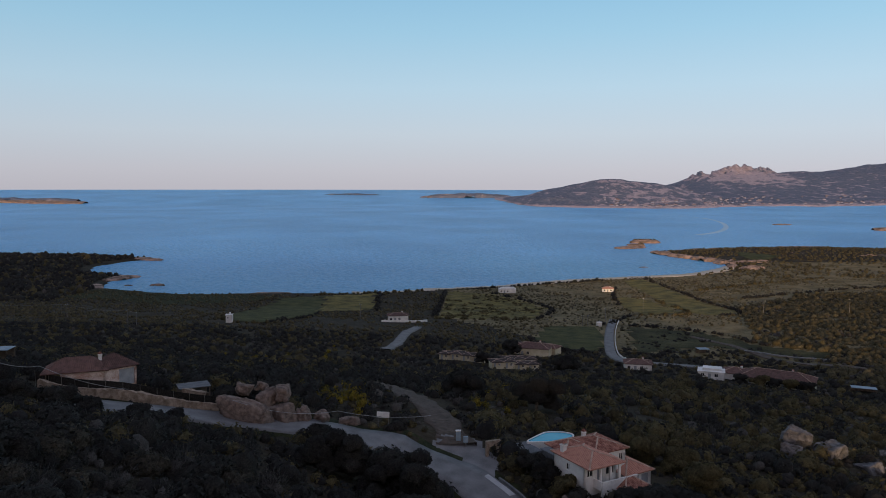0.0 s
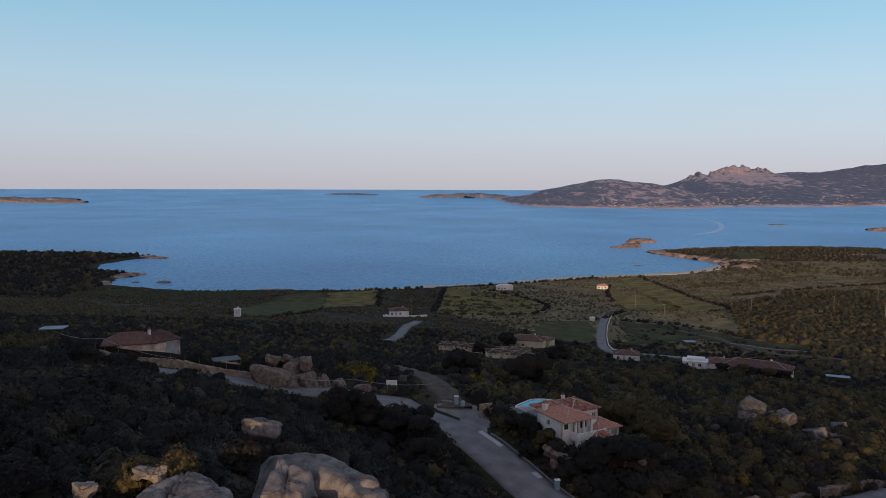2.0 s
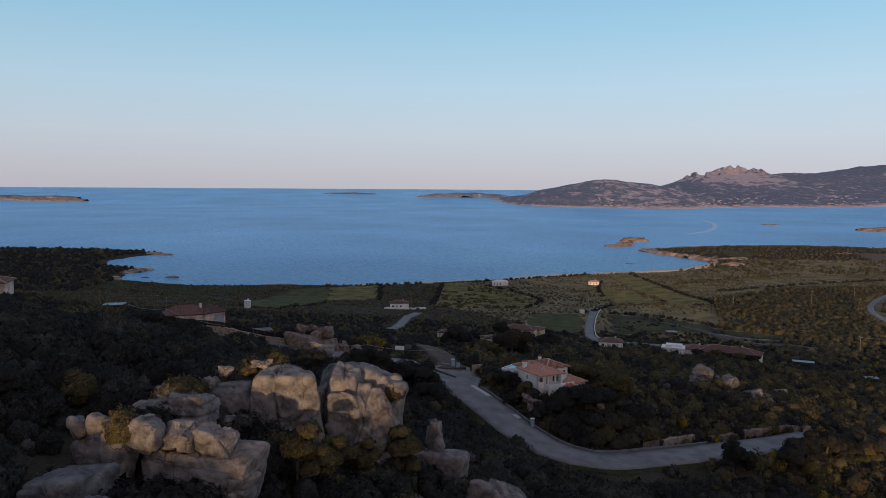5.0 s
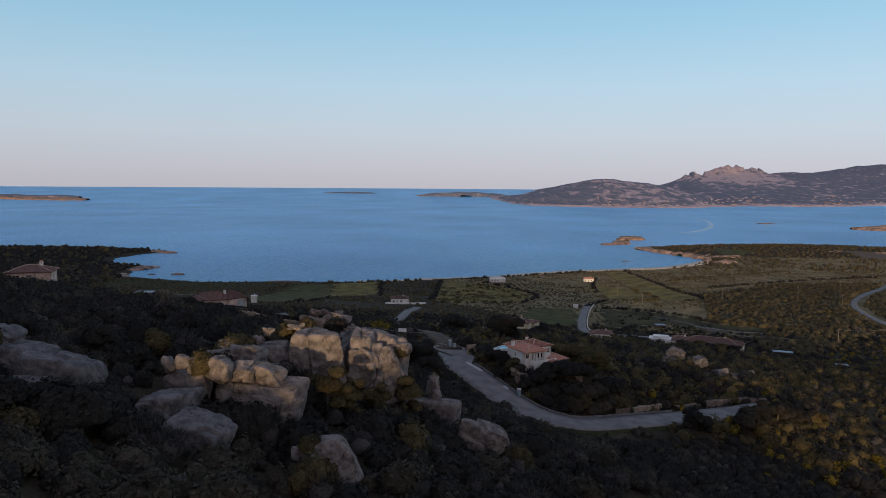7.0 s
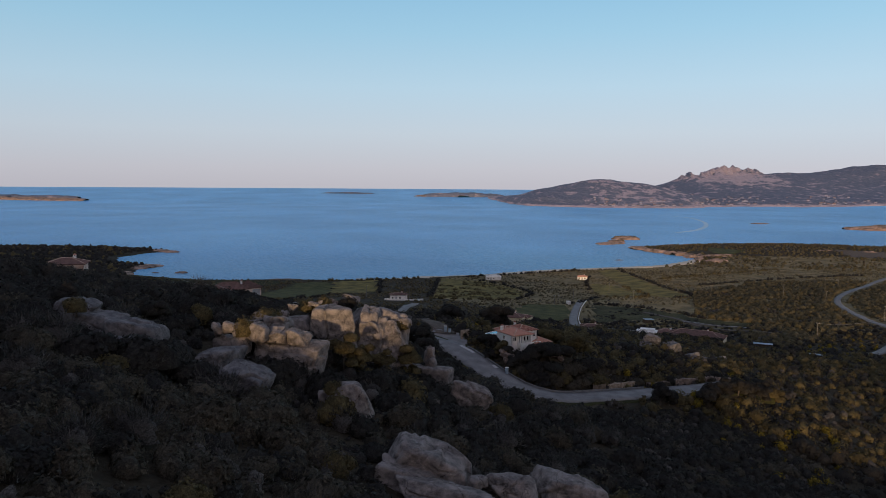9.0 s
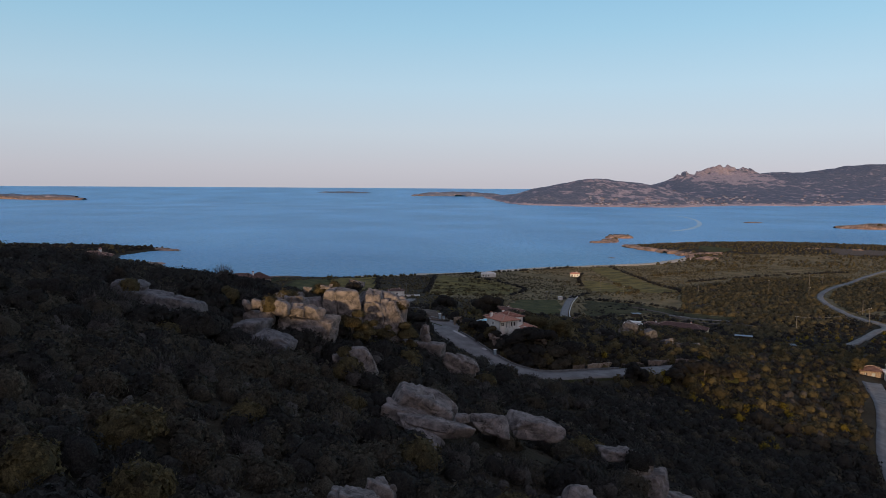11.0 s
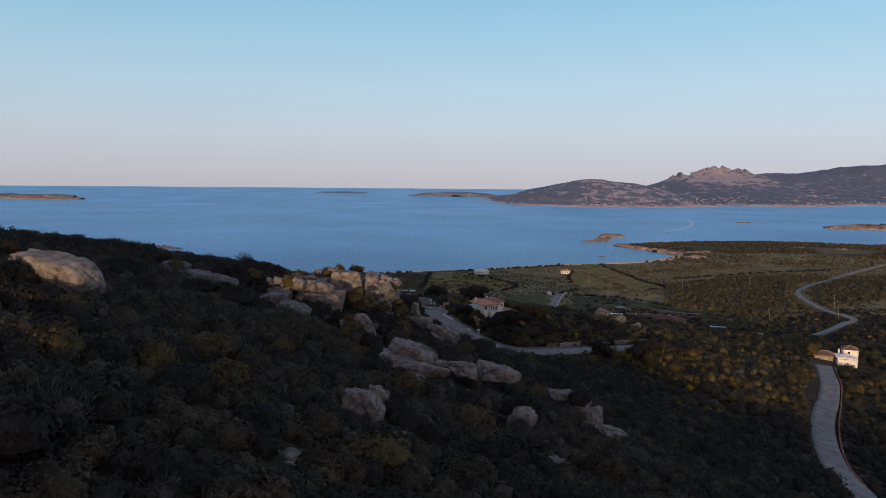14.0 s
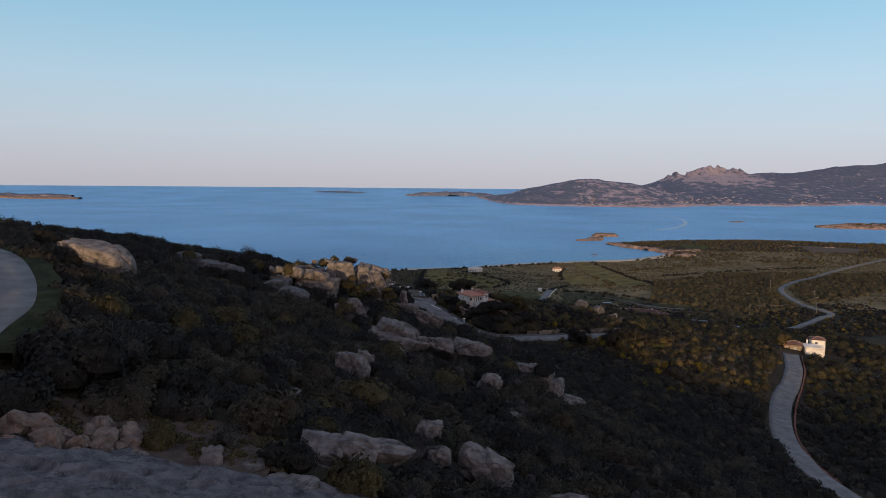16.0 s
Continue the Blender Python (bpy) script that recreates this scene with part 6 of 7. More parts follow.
def leaves(rng, c, r, h, count, size, gap=0.12, twig=False):
    """Triangular leaf sprays over lumpy domes: c centres, r radii, h heights, count sprays each."""
    who = np.repeat(np.arange(len(c)), count)
    n = len(who)
    up = rng.uniform(-0.15, 1.0, n)
    az = rng.uniform(0, 2 * np.pi, n)
    flat = np.sqrt(np.maximum(1 - up**2, 0))
    way = np.c_[flat * np.cos(az), flat * np.sin(az), up]
    p1, p2, p3 = rng.uniform(0, 6.3, (3, len(c)))
    lump = 0.97 + 0.10 * np.sin(3 * az + p1[who]) * np.cos(2.5 * up + p2[who]) + 0.07 * np.sin(5 * az + 6 * up + p3[who]) + np.clip(rng.normal(0, gap * 0.6, n), -0.2, 0.12)
    at = c[who] + way * np.c_[r[who] * lump, r[who] * lump, h[who] * lump]
    normal = way + rng.normal(0, 0.38, (n, 3))
    normal /= np.linalg.norm(normal, axis=1)[:, None]
    side = np.cross(normal, rng.normal(size=(n, 3)))
    side /= np.linalg.norm(side, axis=1)[:, None] + 1e-9
    other = np.cross(normal, side)
    s = (size[who] * rng.uniform(0.6, 1.4, n))[:, None]
    if twig:
        s = s * 0.62
        # bare shoots standing out of the bush
        s = s * np.where(rng.uniform(0, 1, n) < 0.5, 1.0, 0.5)[:, None]
        side, other = way + rng.normal(0, 0.3, (n, 3)) + np.array([0, 0, 0.3]), other * 0.30
        side = side * 1.9
    v = np.stack([at + side * s, at - side * s * 0.5 + other * s * 0.8, at - side * s * 0.5 - other * s * 0.8], 1)
    # every spray shows its upper side outwards, and is shaded as part of the crown
    under = np.einsum("ij,ij->i", np.cross(v[:, 1] - v[:, 0], v[:, 2] - v[:, 0]), way) < 0
    v[under] = v[under][:, [0, 2, 1]]
    soft = way * np.c_[1 / r[who], 1 / r[who], 1 / h[who]] * r[who][:, None] + rng.normal(0, 0.24, (n, 3)) + np.array([0, 0, 0.25])
    soft /= np.linalg.norm(soft, axis=1)[:, None]
    return v.reshape(-1, 3), np.arange(3 * n).reshape(-1, 3), np.repeat(soft, 3, axis=0)


def domes(rng, c, r, h, around=7, rings=3, fill=0.78):
    """The dense inside of each bush: a lumpy low dome."""
    k = len(c)
    az = np.linspace(0, 2 * np.pi, around, endpoint=False)
    up = np.linspace(0, 0.92, rings)
    ring = np.stack([np.stack([np.sqrt(1 - u * u) * np.cos(az + 0.4 * j), np.sqrt(1 - u * u) * np.sin(az + 0.4 * j), np.full(around, u if j else -0.35)], 1) for j, u in enumerate(up)]).reshape(-1, 3)
    unit = np.vstack([ring, [[0, 0, 1]]])
    jit = 1 + rng.normal(0, 0.13, (k, len(unit), 1))
    v = c[:, None] + unit[None] * np.stack([r, r, h], 1)[:, None] * jit * fill
    soft = unit[None] * np.stack([h, h, r], 1)[:, None]
    soft = soft / np.linalg.norm(soft, axis=2)[:, :, None] + rng.normal(0, 0.08, v.shape) + np.array([0, 0, 0.25])
    soft /= np.linalg.norm(soft, axis=2)[:, :, None]
    f = []
    for j in range(rings - 1):
        for i in range(around):
            a, b = j * around + i, j * around + (i + 1) % around
            f += [(a, b, a + around), (b, b + around, a + around)]
    f += [((rings - 1) * around + i, (rings - 1) * around + (i + 1) % around, rings * around) for i in range(around)]
    f = (np.array(f)[None] + (np.arange(k) * len(unit))[:, None, None]).reshape(-1, 3)
    return v.reshape(-1, 3), f, soft.reshape(-1, 3)


def joined(*pieces):
    vs, fs, ns, base = [], [], [], 0
    for v, f, soft in pieces:
        vs.append(v)
        fs.append(f + base)
        ns.append(soft)
        base += len(v)
    return np.vstack(vs), np.vstack(fs), np.vstack(ns)


def bushes(name, x, y, r, mat, label, spray, per_area, seed, tall=0.85, category="shrubs", around=7, rings=3, lobes=1, ground=None):
    rng = np.random.default_rng(seed)
    if lobes > 1:
        # a large bush is several crowns grown into each other
        big = np.repeat(np.arange(len(r)), np.where(r > 1.3, lobes, 1))
        off = np.where(r[big] > 1.3, 0.62, 0.0) * r[big]
        turn = rng.uniform(0, 2 * np.pi, len(big))
        x, y, r = x[big] + off * np.cos(turn), y[big] + off * np.sin(turn), r[big] * np.where(r[big] > 1.3, rng.uniform(0.5, 0.8, len(big)), 1.0)
    h = r * tall * rng.uniform(0.8, 1.25, len(r))
    c = np.c_[x, y, (height(x, y) if ground is None else np.full(len(x), ground)) + h * 0.22]
    pieces = [domes(rng, c, r, h, around, rings, 0.46 if mat is M_LEAF_GREY else 0.76)]
    if per_area:
        pieces.append(leaves(rng, c, r, h, np.maximum((per_area * r * r).astype(int), 4), np.full(len(r), spray), twig=mat is M_LEAF_GREY))
    v, f, soft = joined(*pieces)
    ob = new(name, mesh_of(name, v, f, mat, True, soft))
    return tagged(ob, label, category, kind="stuff")


def scatter(rng, x0, x1, y0, y1, count):
    return rng.uniform(x0, x1, count), rng.uniform(y0, y1, count)


def thinned(rng, x, y, r, cell):
    """Keeps at most one plant in each cell of a grid."""
    key = np.floor(x / cell).astype(int) * 100003 + np.floor(y / cell).astype(int)
    _, first = np.unique(key, return_index=True)
    return x[first], y[first], r[first]


# ---- single shrubs and trees ----
SHRUBS = []


def shrub_form(name, mat, label, seed, sprays, flat):
    """One bush with stems, a unit in radius, to be copied."""
    rng = np.random.default_rng(seed)
    top = empty(name, pose(0, 0, 0), label, "shrub", "single shrubs of the maquis")
    one, c = np.ones(1), np.array([[0, 0, 0.25]])
    lobes = np.vstack([c, np.c_[rng.uniform(-0.55, 0.55, (5, 2)), rng.uniform(0.15, 0.5, 5)]])
    rad = np.r_[0.8, rng.uniform(0.35, 0.55, 5)]
    v, f, soft = joined(domes(rng, lobes, rad, rad * flat, 9, 5, 0.50 if mat is M_LEAF_GREY else 0.82), leaves(rng, lobes, rad, rad * flat, (sprays * 1.25 * rad**2).astype(int), np.full(6, 0.085), 0.09, mat is M_LEAF_GREY))
    crown = new("foliage", mesh_of("foliage", v, f, mat, True, soft))
    crown.parent = top
    bm = bmesh.new()
    for k in range(4):
        a = rng.uniform(0, 6.3)
        bar(bm, (0.1 * math.cos(a), 0.1 * math.sin(a), -0.3), (0.5 * math.cos(a), 0.5 * math.sin(a), 0.5), 0.03, 5)
    part("stems", bm, M_BARK, top)
    return top


FORMS = [shrub_form("mastic_shrub", M_LEAF, "dense dark rounded evergreen shrub", 41, 430, 0.9), shrub_form("mastic_shrub", M_LEAF, "dense dark broad evergreen shrub", 42, 430, 0.75),
         shrub_form("juniper_shrub", M_LEAF_OLIVE, "olive-green upright shrub on the slope", 43, 430, 1.25), shrub_form("wild_olive_shrub", M_LEAF_OLIVE, "olive-green rounded shrub on the slope", 44, 430, 0.9),
         shrub_form("grey_shrub", M_LEAF_GREY, "grey half-bare twiggy shrub", 45, 620, 1.0),
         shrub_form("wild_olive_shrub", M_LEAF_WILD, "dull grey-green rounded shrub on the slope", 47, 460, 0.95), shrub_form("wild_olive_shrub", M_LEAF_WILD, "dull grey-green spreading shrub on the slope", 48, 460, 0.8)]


def place_shrubs():
    rng = np.random.default_rng(46)
    x, y = scatter(rng, -34, 44, -86, 60, 1500)
    x, y, r = thinned(rng, x, y, rng.uniform(1.4, 2.9, 1500), 5.4)
    ok = free_ground(x, y, r * 0.7)
    x, y, r = x[ok][:285], y[ok][:285], r[ok][:285]
    z = height(x, y)
    for k in range(len(x)):
        form = FORMS[int(rng.choice(7, p=[0.34, 0.28, 0.02, 0.02, 0.14, 0.10, 0.10] if y[k] > 0 else [0.18, 0.15, 0.03, 0.04, 0.18, 0.22, 0.20]))]
        copy_thing(form, pose(x[k], y[k], z[k] - 0.1, 0, 0, rng.uniform(0, 360)) @ Matrix.Diagonal((r[k], r[k], r[k] * rng.uniform(0.85, 1.2), 1)))
        SHRUBS.append((x[k], y[k], r[k]))
    for n, form in enumerate(FORMS):
        spot = ((-22, -28), (-16, -36), (14, -32), (-8, -52), (24, -40), (-4, -44), (8, -58))[n]
        form.matrix_world = pose(*spot, float(height(*spot)) - 0.1) @ Matrix.Diagonal((1.8, 1.8, 1.8, 1))


def tree(x, y, r, high, mat, label, seed, lift=0.0):
    """A tapered trunk with limbs and a crown of sprays in several lobes."""
    rng = np.random.default_rng(seed)
    top = empty("tree", pose(x, y, float(height(x, y)) + lift, 0, 0, rng.uniform(0, 360)), label, "tree", "trees and large bushes")
    bm = bmesh.new()
    lean = Vector((rng.uniform(-0.3, 0.3), rng.uniform(-0.3, 0.3), high * 0.5))
    bmesh.ops.create_cone(bm, cap_ends=True, segments=8, radius1=0.09 * r, radius2=0.05 * r, depth=lean.length + 0.6, matrix=Matrix.Translation(lean / 2 - Vector((0, 0, 0.3))) @ lean.to_track_quat("Z", "Y").to_matrix().to_4x4())
    trunk = part("trunk", bm, M_BARK, top)
    n = 11
    c = np.c_[rng.uniform(-0.62, 0.62, (n, 2)) * r, high * rng.uniform(0.16, 0.78, n)]
    c[0] = (0, 0, high * 0.50)
    rad = np.r_[0.68, rng.uniform(0.34, 0.52, n - 1)] * r
    for k in range(1, 5):
        limb = bmesh.new()
        bar(limb, lean * 0.7, Vector(c[k]), 0.03 * r, 5)
        part("limb", limb, M_BARK, trunk)
    v, f, soft = joined(domes(rng, c, rad, rad * 0.8, 10, 5, 0.88), leaves(rng, c, rad, rad * 0.8, (240 * rad**2).astype(int), np.full(n, 0.15), 0.08))
    crown = new("crown", mesh_of("crown", v, f, mat, True, soft))
    crown.parent = top
    SHRUBS.append((x, y, r))


ROUND = "large rounded dark evergreen tree"
for n, (x, y, r, high, mat, label) in enumerate([
        (20.2, 74.4, 2.8, 3.6, M_LEAF, ROUND + " below the villa"), (23.8, 74.8, 2.9, 3.6, M_LEAF, ROUND + " below the villa"), (27.0, 76.8, 2.4, 3.0, M_LEAF, ROUND + " below the villa"), (31.6, 86.4, 2.2, 3.6, M_LEAF_OLIVE, "olive-green bush below the villa"),
        (30.2, 81.6, 2.7, 5.6, M_LEAF_OLIVE, "rounded olive-green tree beside the villa"), (14.0, 79.6, 1.7, 3.6, M_LEAF_OLIVE, "bushy olive-green tree against the villa wall"), (12.8, 82.2, 1.8, 3.6, M_LEAF, ROUND + " beside the villa"), (10.6, 86.2, 1.7, 2.8, M_LEAF, ROUND + " beside the villa"),
        (15.4, 77.4, 1.6, 3.2, M_LEAF, ROUND + " beside the road"), (17.0, 74.0, 1.9, 3.4, M_LEAF, ROUND + " beside the road"), (19.8, 70.4, 1.7, 1.8, M_LEAF, ROUND + " beside the road"), (22.6, 69.6, 1.6, 1.7, M_LEAF, ROUND + " beside the road"),
        (12.0, 79.0, 1.5, 2.2, M_LEAF, ROUND + " beside the road"), (26.0, 95.5, 3.0, 4.6, M_LEAF_OLIVE, "spreading olive-green tree behind the villa"), (30.5, 93.0, 2.8, 4.2, M_LEAF_OLIVE, "spreading olive-green tree behind the villa"), (22.0, 98.5, 2.6, 4.0, M_LEAF, ROUND + " behind the villa"),
        (-5.4, 75.2, 3.3, 6.8, M_LEAF, ROUND + " above the road"), (-9.4, 76.4, 3.0, 6.0, M_LEAF, ROUND + " above the road"), (-1.6, 72.4, 3.0, 6.8, M_LEAF, ROUND + " above the road"), (-12.8, 75.4, 2.5, 4.4, M_LEAF, ROUND + " above the road"), (-0.4, 66.5, 2.6, 4.6, M_LEAF, ROUND + " above the road"),
        (-6.9, 10.4, 1.8, 6.2, M_LEAF_OLIVE, "bushy olive-green tree in front of the outcrop"), (-4.9, 12.6, 1.5, 5.0, M_LEAF_OLIVE, "bushy olive-green tree in front of the outcrop"), (-3.0, 16.0, 1.5, 4.4, M_LEAF_OLIVE, "upright olive-green tree against the outcrop"), (0.2, 20.6, 1.7, 6.4, M_LEAF_OLIVE, "upright olive-green tree against the outcrop"),
        (-30.0, 95.5, 2.4, 3.6, M_LEAF, ROUND + " beside the farmhouse"), (-27.6, 96.6, 2.0, 3.2, M_LEAF, ROUND + " beside the farmhouse"), (-13.0, 13.0, 1.8, 3.2, M_LEAF_GREY, "grey twiggy bush in front of the outcrop"), (1.6, 128.0, 3.6, 5.0, M_LEAF, ROUND + " on the slope"),
        (14.0, 118.0, 4.2, 5.6, M_LEAF, "wide dark tree on the slope"), (44.2, 66.0, 2.3, 4.6, M_LEAF, ROUND + " beside the road"), (56.0, 73.0, 2.3, 3.4, M_LEAF, ROUND + " beside the road"), (18.0, 300.0, 4.5, 6.0, M_LEAF, ROUND + " beside the houses"), (6.0, 262.0, 3.6, 4.5, M_LEAF, ROUND + " beside the houses"), (36.0, 262.0, 5.0, 5.5, M_LEAF, ROUND + " beside the houses"),
        (46.2, 66.8, 1.9, 3.0, M_LEAF, ROUND + " beside the road"), (54.6, 70.4, 2.2, 3.0, M_LEAF, ROUND + " beside the road"), (59.4, 74.6, 2.2, 3.4, M_LEAF, ROUND + " beside the road"), (62.6, 76.4, 2.3, 3.4, M_LEAF, ROUND + " beside the road"), (65.6, 78.6, 2.3, 3.8, M_LEAF, ROUND + " beside the road"), (68.6, 80.6, 2.3, 3.8, M_LEAF, ROUND + " beside the road"), (71.8, 82.4, 2.3, 3.6, M_LEAF_OLIVE, "rounded olive-green tree beside the road"), (70.5, 85.0, 2.0, 3.0, M_LEAF, ROUND + " beside the road"), (73.0, 90.0, 2.2, 3.2, M_LEAF, ROUND + " beside the road"),
        (-44.0, -24.0, 2.4, 3.6, M_LEAF, ROUND + " on the ridge"), (-40.5, -15.0, 2.2, 3.2, M_LEAF, ROUND + " on the ridge"), (-37.5, -9.0, 2.4, 3.4, M_LEAF, ROUND + " on the ridge"), (-38.5, 8.0, 2.2, 3.0, M_LEAF, ROUND + " on the ridge"), (-30.0, 12.0, 2.0, 3.0, M_LEAF, ROUND + " on the ridge"),
        (-25.0, 14.0, 1.8, 2.8, M_LEAF_OLIVE, "rounded olive-green tree on the ridge"), (-50.0, -31.0, 2.6, 3.8, M_LEAF, ROUND + " on the ridge"), (-33.5, -21.0, 2.2, 3.2, M_LEAF, ROUND + " on the ridge"), (-36.0, -29.0, 2.2, 3.0, M_LEAF, ROUND + " on the ridge"),
        (-46.0, 74.6, 2.2, 3.2, M_LEAF, ROUND + " below the hill road"), (-42.0, 76.0, 2.2, 2.9, M_LEAF, ROUND + " below the hill road"), (-39.0, 77.0, 1.8, 1.9, M_LEAF, ROUND + " below the hill road"), (-34.2, 78.8, 1.4, 1.2, M_LEAF, ROUND + " below the hill road"), (-30.8, 80.4, 1.4, 1.2, M_LEAF, ROUND + " below the hill road"), (-14.6, 82.6, 2.0, 3.2, M_LEAF, ROUND + " below the hill road"),
        (94.5, 251.5, 2.6, 3.2, M_LEAF, ROUND + " in front of a long building"), (99.5, 247.0, 3.0, 3.4, M_LEAF_OLIVE, "olive-green tree in front of a long building"), (104.0, 246.5, 2.6, 3.0, M_LEAF, ROUND + " in front of a long building"), (108.0, 243.0, 3.0, 3.6, M_LEAF_OLIVE, "olive-green tree in front of a long building"), (113.0, 241.5, 2.8, 3.2, M_LEAF, ROUND + " in front of a long building"),
        (134.0, 147.0, 3.0, 5.0, M_LEAF_OLIVE, "upright tree beside the lane house")]):
    tree(x, y, r, high, mat, label, 5000 + n)
place_shrubs()
# bushes rooted in the joints of the outcrop
for n, (x, y, z, r) in enumerate([(-5.2, 21.9, 62.2, 0.75), (-4.2, 22.2, 61.7, 0.7), (-11.6, 22.2, 64.2, 0.7), (-13.6, 21.6, 63.8, 0.85), (-9.2, 26.0, 63.6, 0.8), (-16.6, 12.2, 63.0, 1.2), (-17.0, 14.6, 63.2, 1.1), (-16.4, 3.6, 64.4, 0.8),
                                  (-16.8, 7.2, 62.6, 1.3), (-14.8, 12.4, 61.6, 1.3), (-13.8, 12.8, 60.4, 1.3), (-9.4, 12.8, 59.4, 1.0), (-2.0, 24.0, 61.0, 0.9), (-5.6, -3.2, 60.2, 0.6), (27.4, -12.4, 50.8, 0.9), (-33.0, 0.4, 67.2, 0.8)]):
    copy_thing(FORMS[(2, 3, 2, 3, 0, 2, 3, 2, 0, 4, 4, 2, 3, 3, 0, 3)[n]], pose(x, y, z, 0, 0, 50 * n) @ Matrix.Diagonal((r, r, r * 1.1, 1)))
# bushes that hide the feet of the rocks
for n, (x, y, r) in enumerate([(-12.6, 1.0, 1.7), (-10.2, 1.6, 1.5), (-8.0, 3.0, 1.5), (-15.2, 0.2, 1.5), (-17.6, 0.4, 1.3), (-27.0, -8.8, 1.7), (-30.2, -8.4, 1.8), (-24.4, -5.0, 1.6), (-22.2, -2.2, 1.6), (-33.4, -8.6, 1.7), (-23.0, -7.0, 1.9),
                               (-3.8, -7.4, 1.2), (-2.0, -6.6, 1.1), (-18.6, -4.8, 1.5), (-15.0, -7.8, 1.4), (1.0, 10.8, 1.3), (1.4, -27.0, 1.3), (8.6, -24.6, 1.4), (-11.6, -75.4, 1.9), (-12.4, -77.6, 1.5), (-10.8, -73.2, 1.7), (-13.6, -75.6, 1.6), (0.6, -81.6, 0.8), (4.6, -82.6, 1.0), (11.6, -82.4, 1.0), (-3.2, -83.0, 0.7), (-12.4, -82.6, 1.4)]):
    copy_thing(FORMS[(0, 4, 1, 0, 4, 1, 4, 0, 1, 4, 0, 4, 0, 1, 4, 2, 0, 4, 0, 1, 4, 0, 4, 0, 4, 2, 1)[n]], pose(x, y, float(height(x, y)) - 0.1, 0, 0, 70 * n) @ Matrix.Diagonal((r, r, r * 1.05, 1)))
    SHRUBS.append((x, y, r))
# bushes on the cut bank below the villa
for n, (x, y, r) in enumerate([(18.6, 71.8, 1.2), (20.8, 72.3, 1.4), (23.2, 71.2, 1.3), (25.0, 70.8, 1.2), (26.4, 71.9, 1.4), (28.0, 71.0, 1.2), (24.4, 72.6, 1.5), (29.6, 72.2, 1.3), (21.8, 70.8, 1.1), (27.4, 73.4, 1.5), (30.8, 73.4, 1.3), (33.0, 74.6, 1.2), (29.4, 74.6, 1.5), (32.0, 76.8, 1.6)]):
    copy_thing(FORMS[(5, 0, 6, 5, 3, 6, 1)[n % 7]], pose(x, y, float(height(x, y)) - 0.1, 0, 0, 80 * n) @ Matrix.Diagonal((r, r, r, 1)))
    SHRUBS.append((x, y, r))
# bushes over the road bank
for n, (x, y, r) in enumerate([(45.6, 79.6, 0.9), (49.0, 79.4, 0.6), (50.2, 81.8, 1.0), (52.6, 83.2, 0.9), (55.2, 82.4, 0.6), (57.2, 85.0, 1.1), (59.8, 84.6, 0.6), (62.4, 88.0, 1.0), (42.8, 78.8, 0.9)]):
    copy_thing(FORMS[(3, 5, 0, 6, 4)[n % 5]], pose(x, y, float(height(x, y)) - 0.1, 0, 0, 65 * n) @ Matrix.Diagonal((r, r, r, 1)))
    SHRUBS.append((x, y, r))

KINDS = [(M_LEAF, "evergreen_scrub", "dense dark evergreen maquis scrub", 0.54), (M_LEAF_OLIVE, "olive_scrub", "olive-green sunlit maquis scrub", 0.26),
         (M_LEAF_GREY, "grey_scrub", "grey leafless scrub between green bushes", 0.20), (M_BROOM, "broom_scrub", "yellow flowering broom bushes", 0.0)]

# kinds for the sunlit plain, led by the lightened heath leaf
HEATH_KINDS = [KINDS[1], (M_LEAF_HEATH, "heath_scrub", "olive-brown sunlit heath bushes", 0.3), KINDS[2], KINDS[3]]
WOOD = [(170, 470), (140, 360), (148, 312), (132, 262), (145, 250), (230, 330), (420, 480), (420, 560), (240, 545)]


def wooded(x, y, rng):
    return in_polygon(x, y, WOOD) & (waves(x, y, 22.0, 3.0) + rng.normal(0, 0.3, len(x)) > -0.75)


def stand(tag, x0, x1, y0, y1, count, cell, small, big, spray, per_area, seed, keep=None, around=7, rings=3, tall=0.85, shares=None, kinds=None, lobes=1):
    """One stretch of scrub, split by kind."""
    rng = np.random.default_rng(seed)
    x, y = scatter(rng, x0, x1, y0, y1, count)
    r = small + (big - small) * rng.power(0.7, count) * (0.6 + 0.4 * waves(x, y, 14.0))
    x, y, r = thinned(rng, x, y, r, cell)
    ok = free_ground(x, y, r)
    if keep is not None:
        ok &= keep(x, y, rng)
    x, y, r = x[ok], y[ok], r[ok]
    pick = np.clip(rng.uniform(0, 1, len(x)) + 0.22 * waves(x, y, 25.0, 2.0), 0, 0.999)
    low = 0.0
    for n, (mat, name, label, share) in enumerate(kinds or KINDS):
        share = shares[n] if shares else share
        here = (pick >= low) & ((pick < low + share) | (n == 2)) if n < 3 else np.zeros(len(x), bool)
        low += share
        if here.any():
            bushes(name, x[here], y[here], r[here] * (0.75 if n == 3 else 1.0), mat, label + ", " + tag, spray, per_area * (1.1 if n == 2 else 1), seed + n, tall, around=around, rings=rings, lobes=lobes)


def patchy(scale, level, seed):
    return lambda x, y, rng: waves(x, y, scale, seed) + 0.5 * waves(x, y, scale / 3, seed + 1) + rng.normal(0, 0.25, len(x)) > level


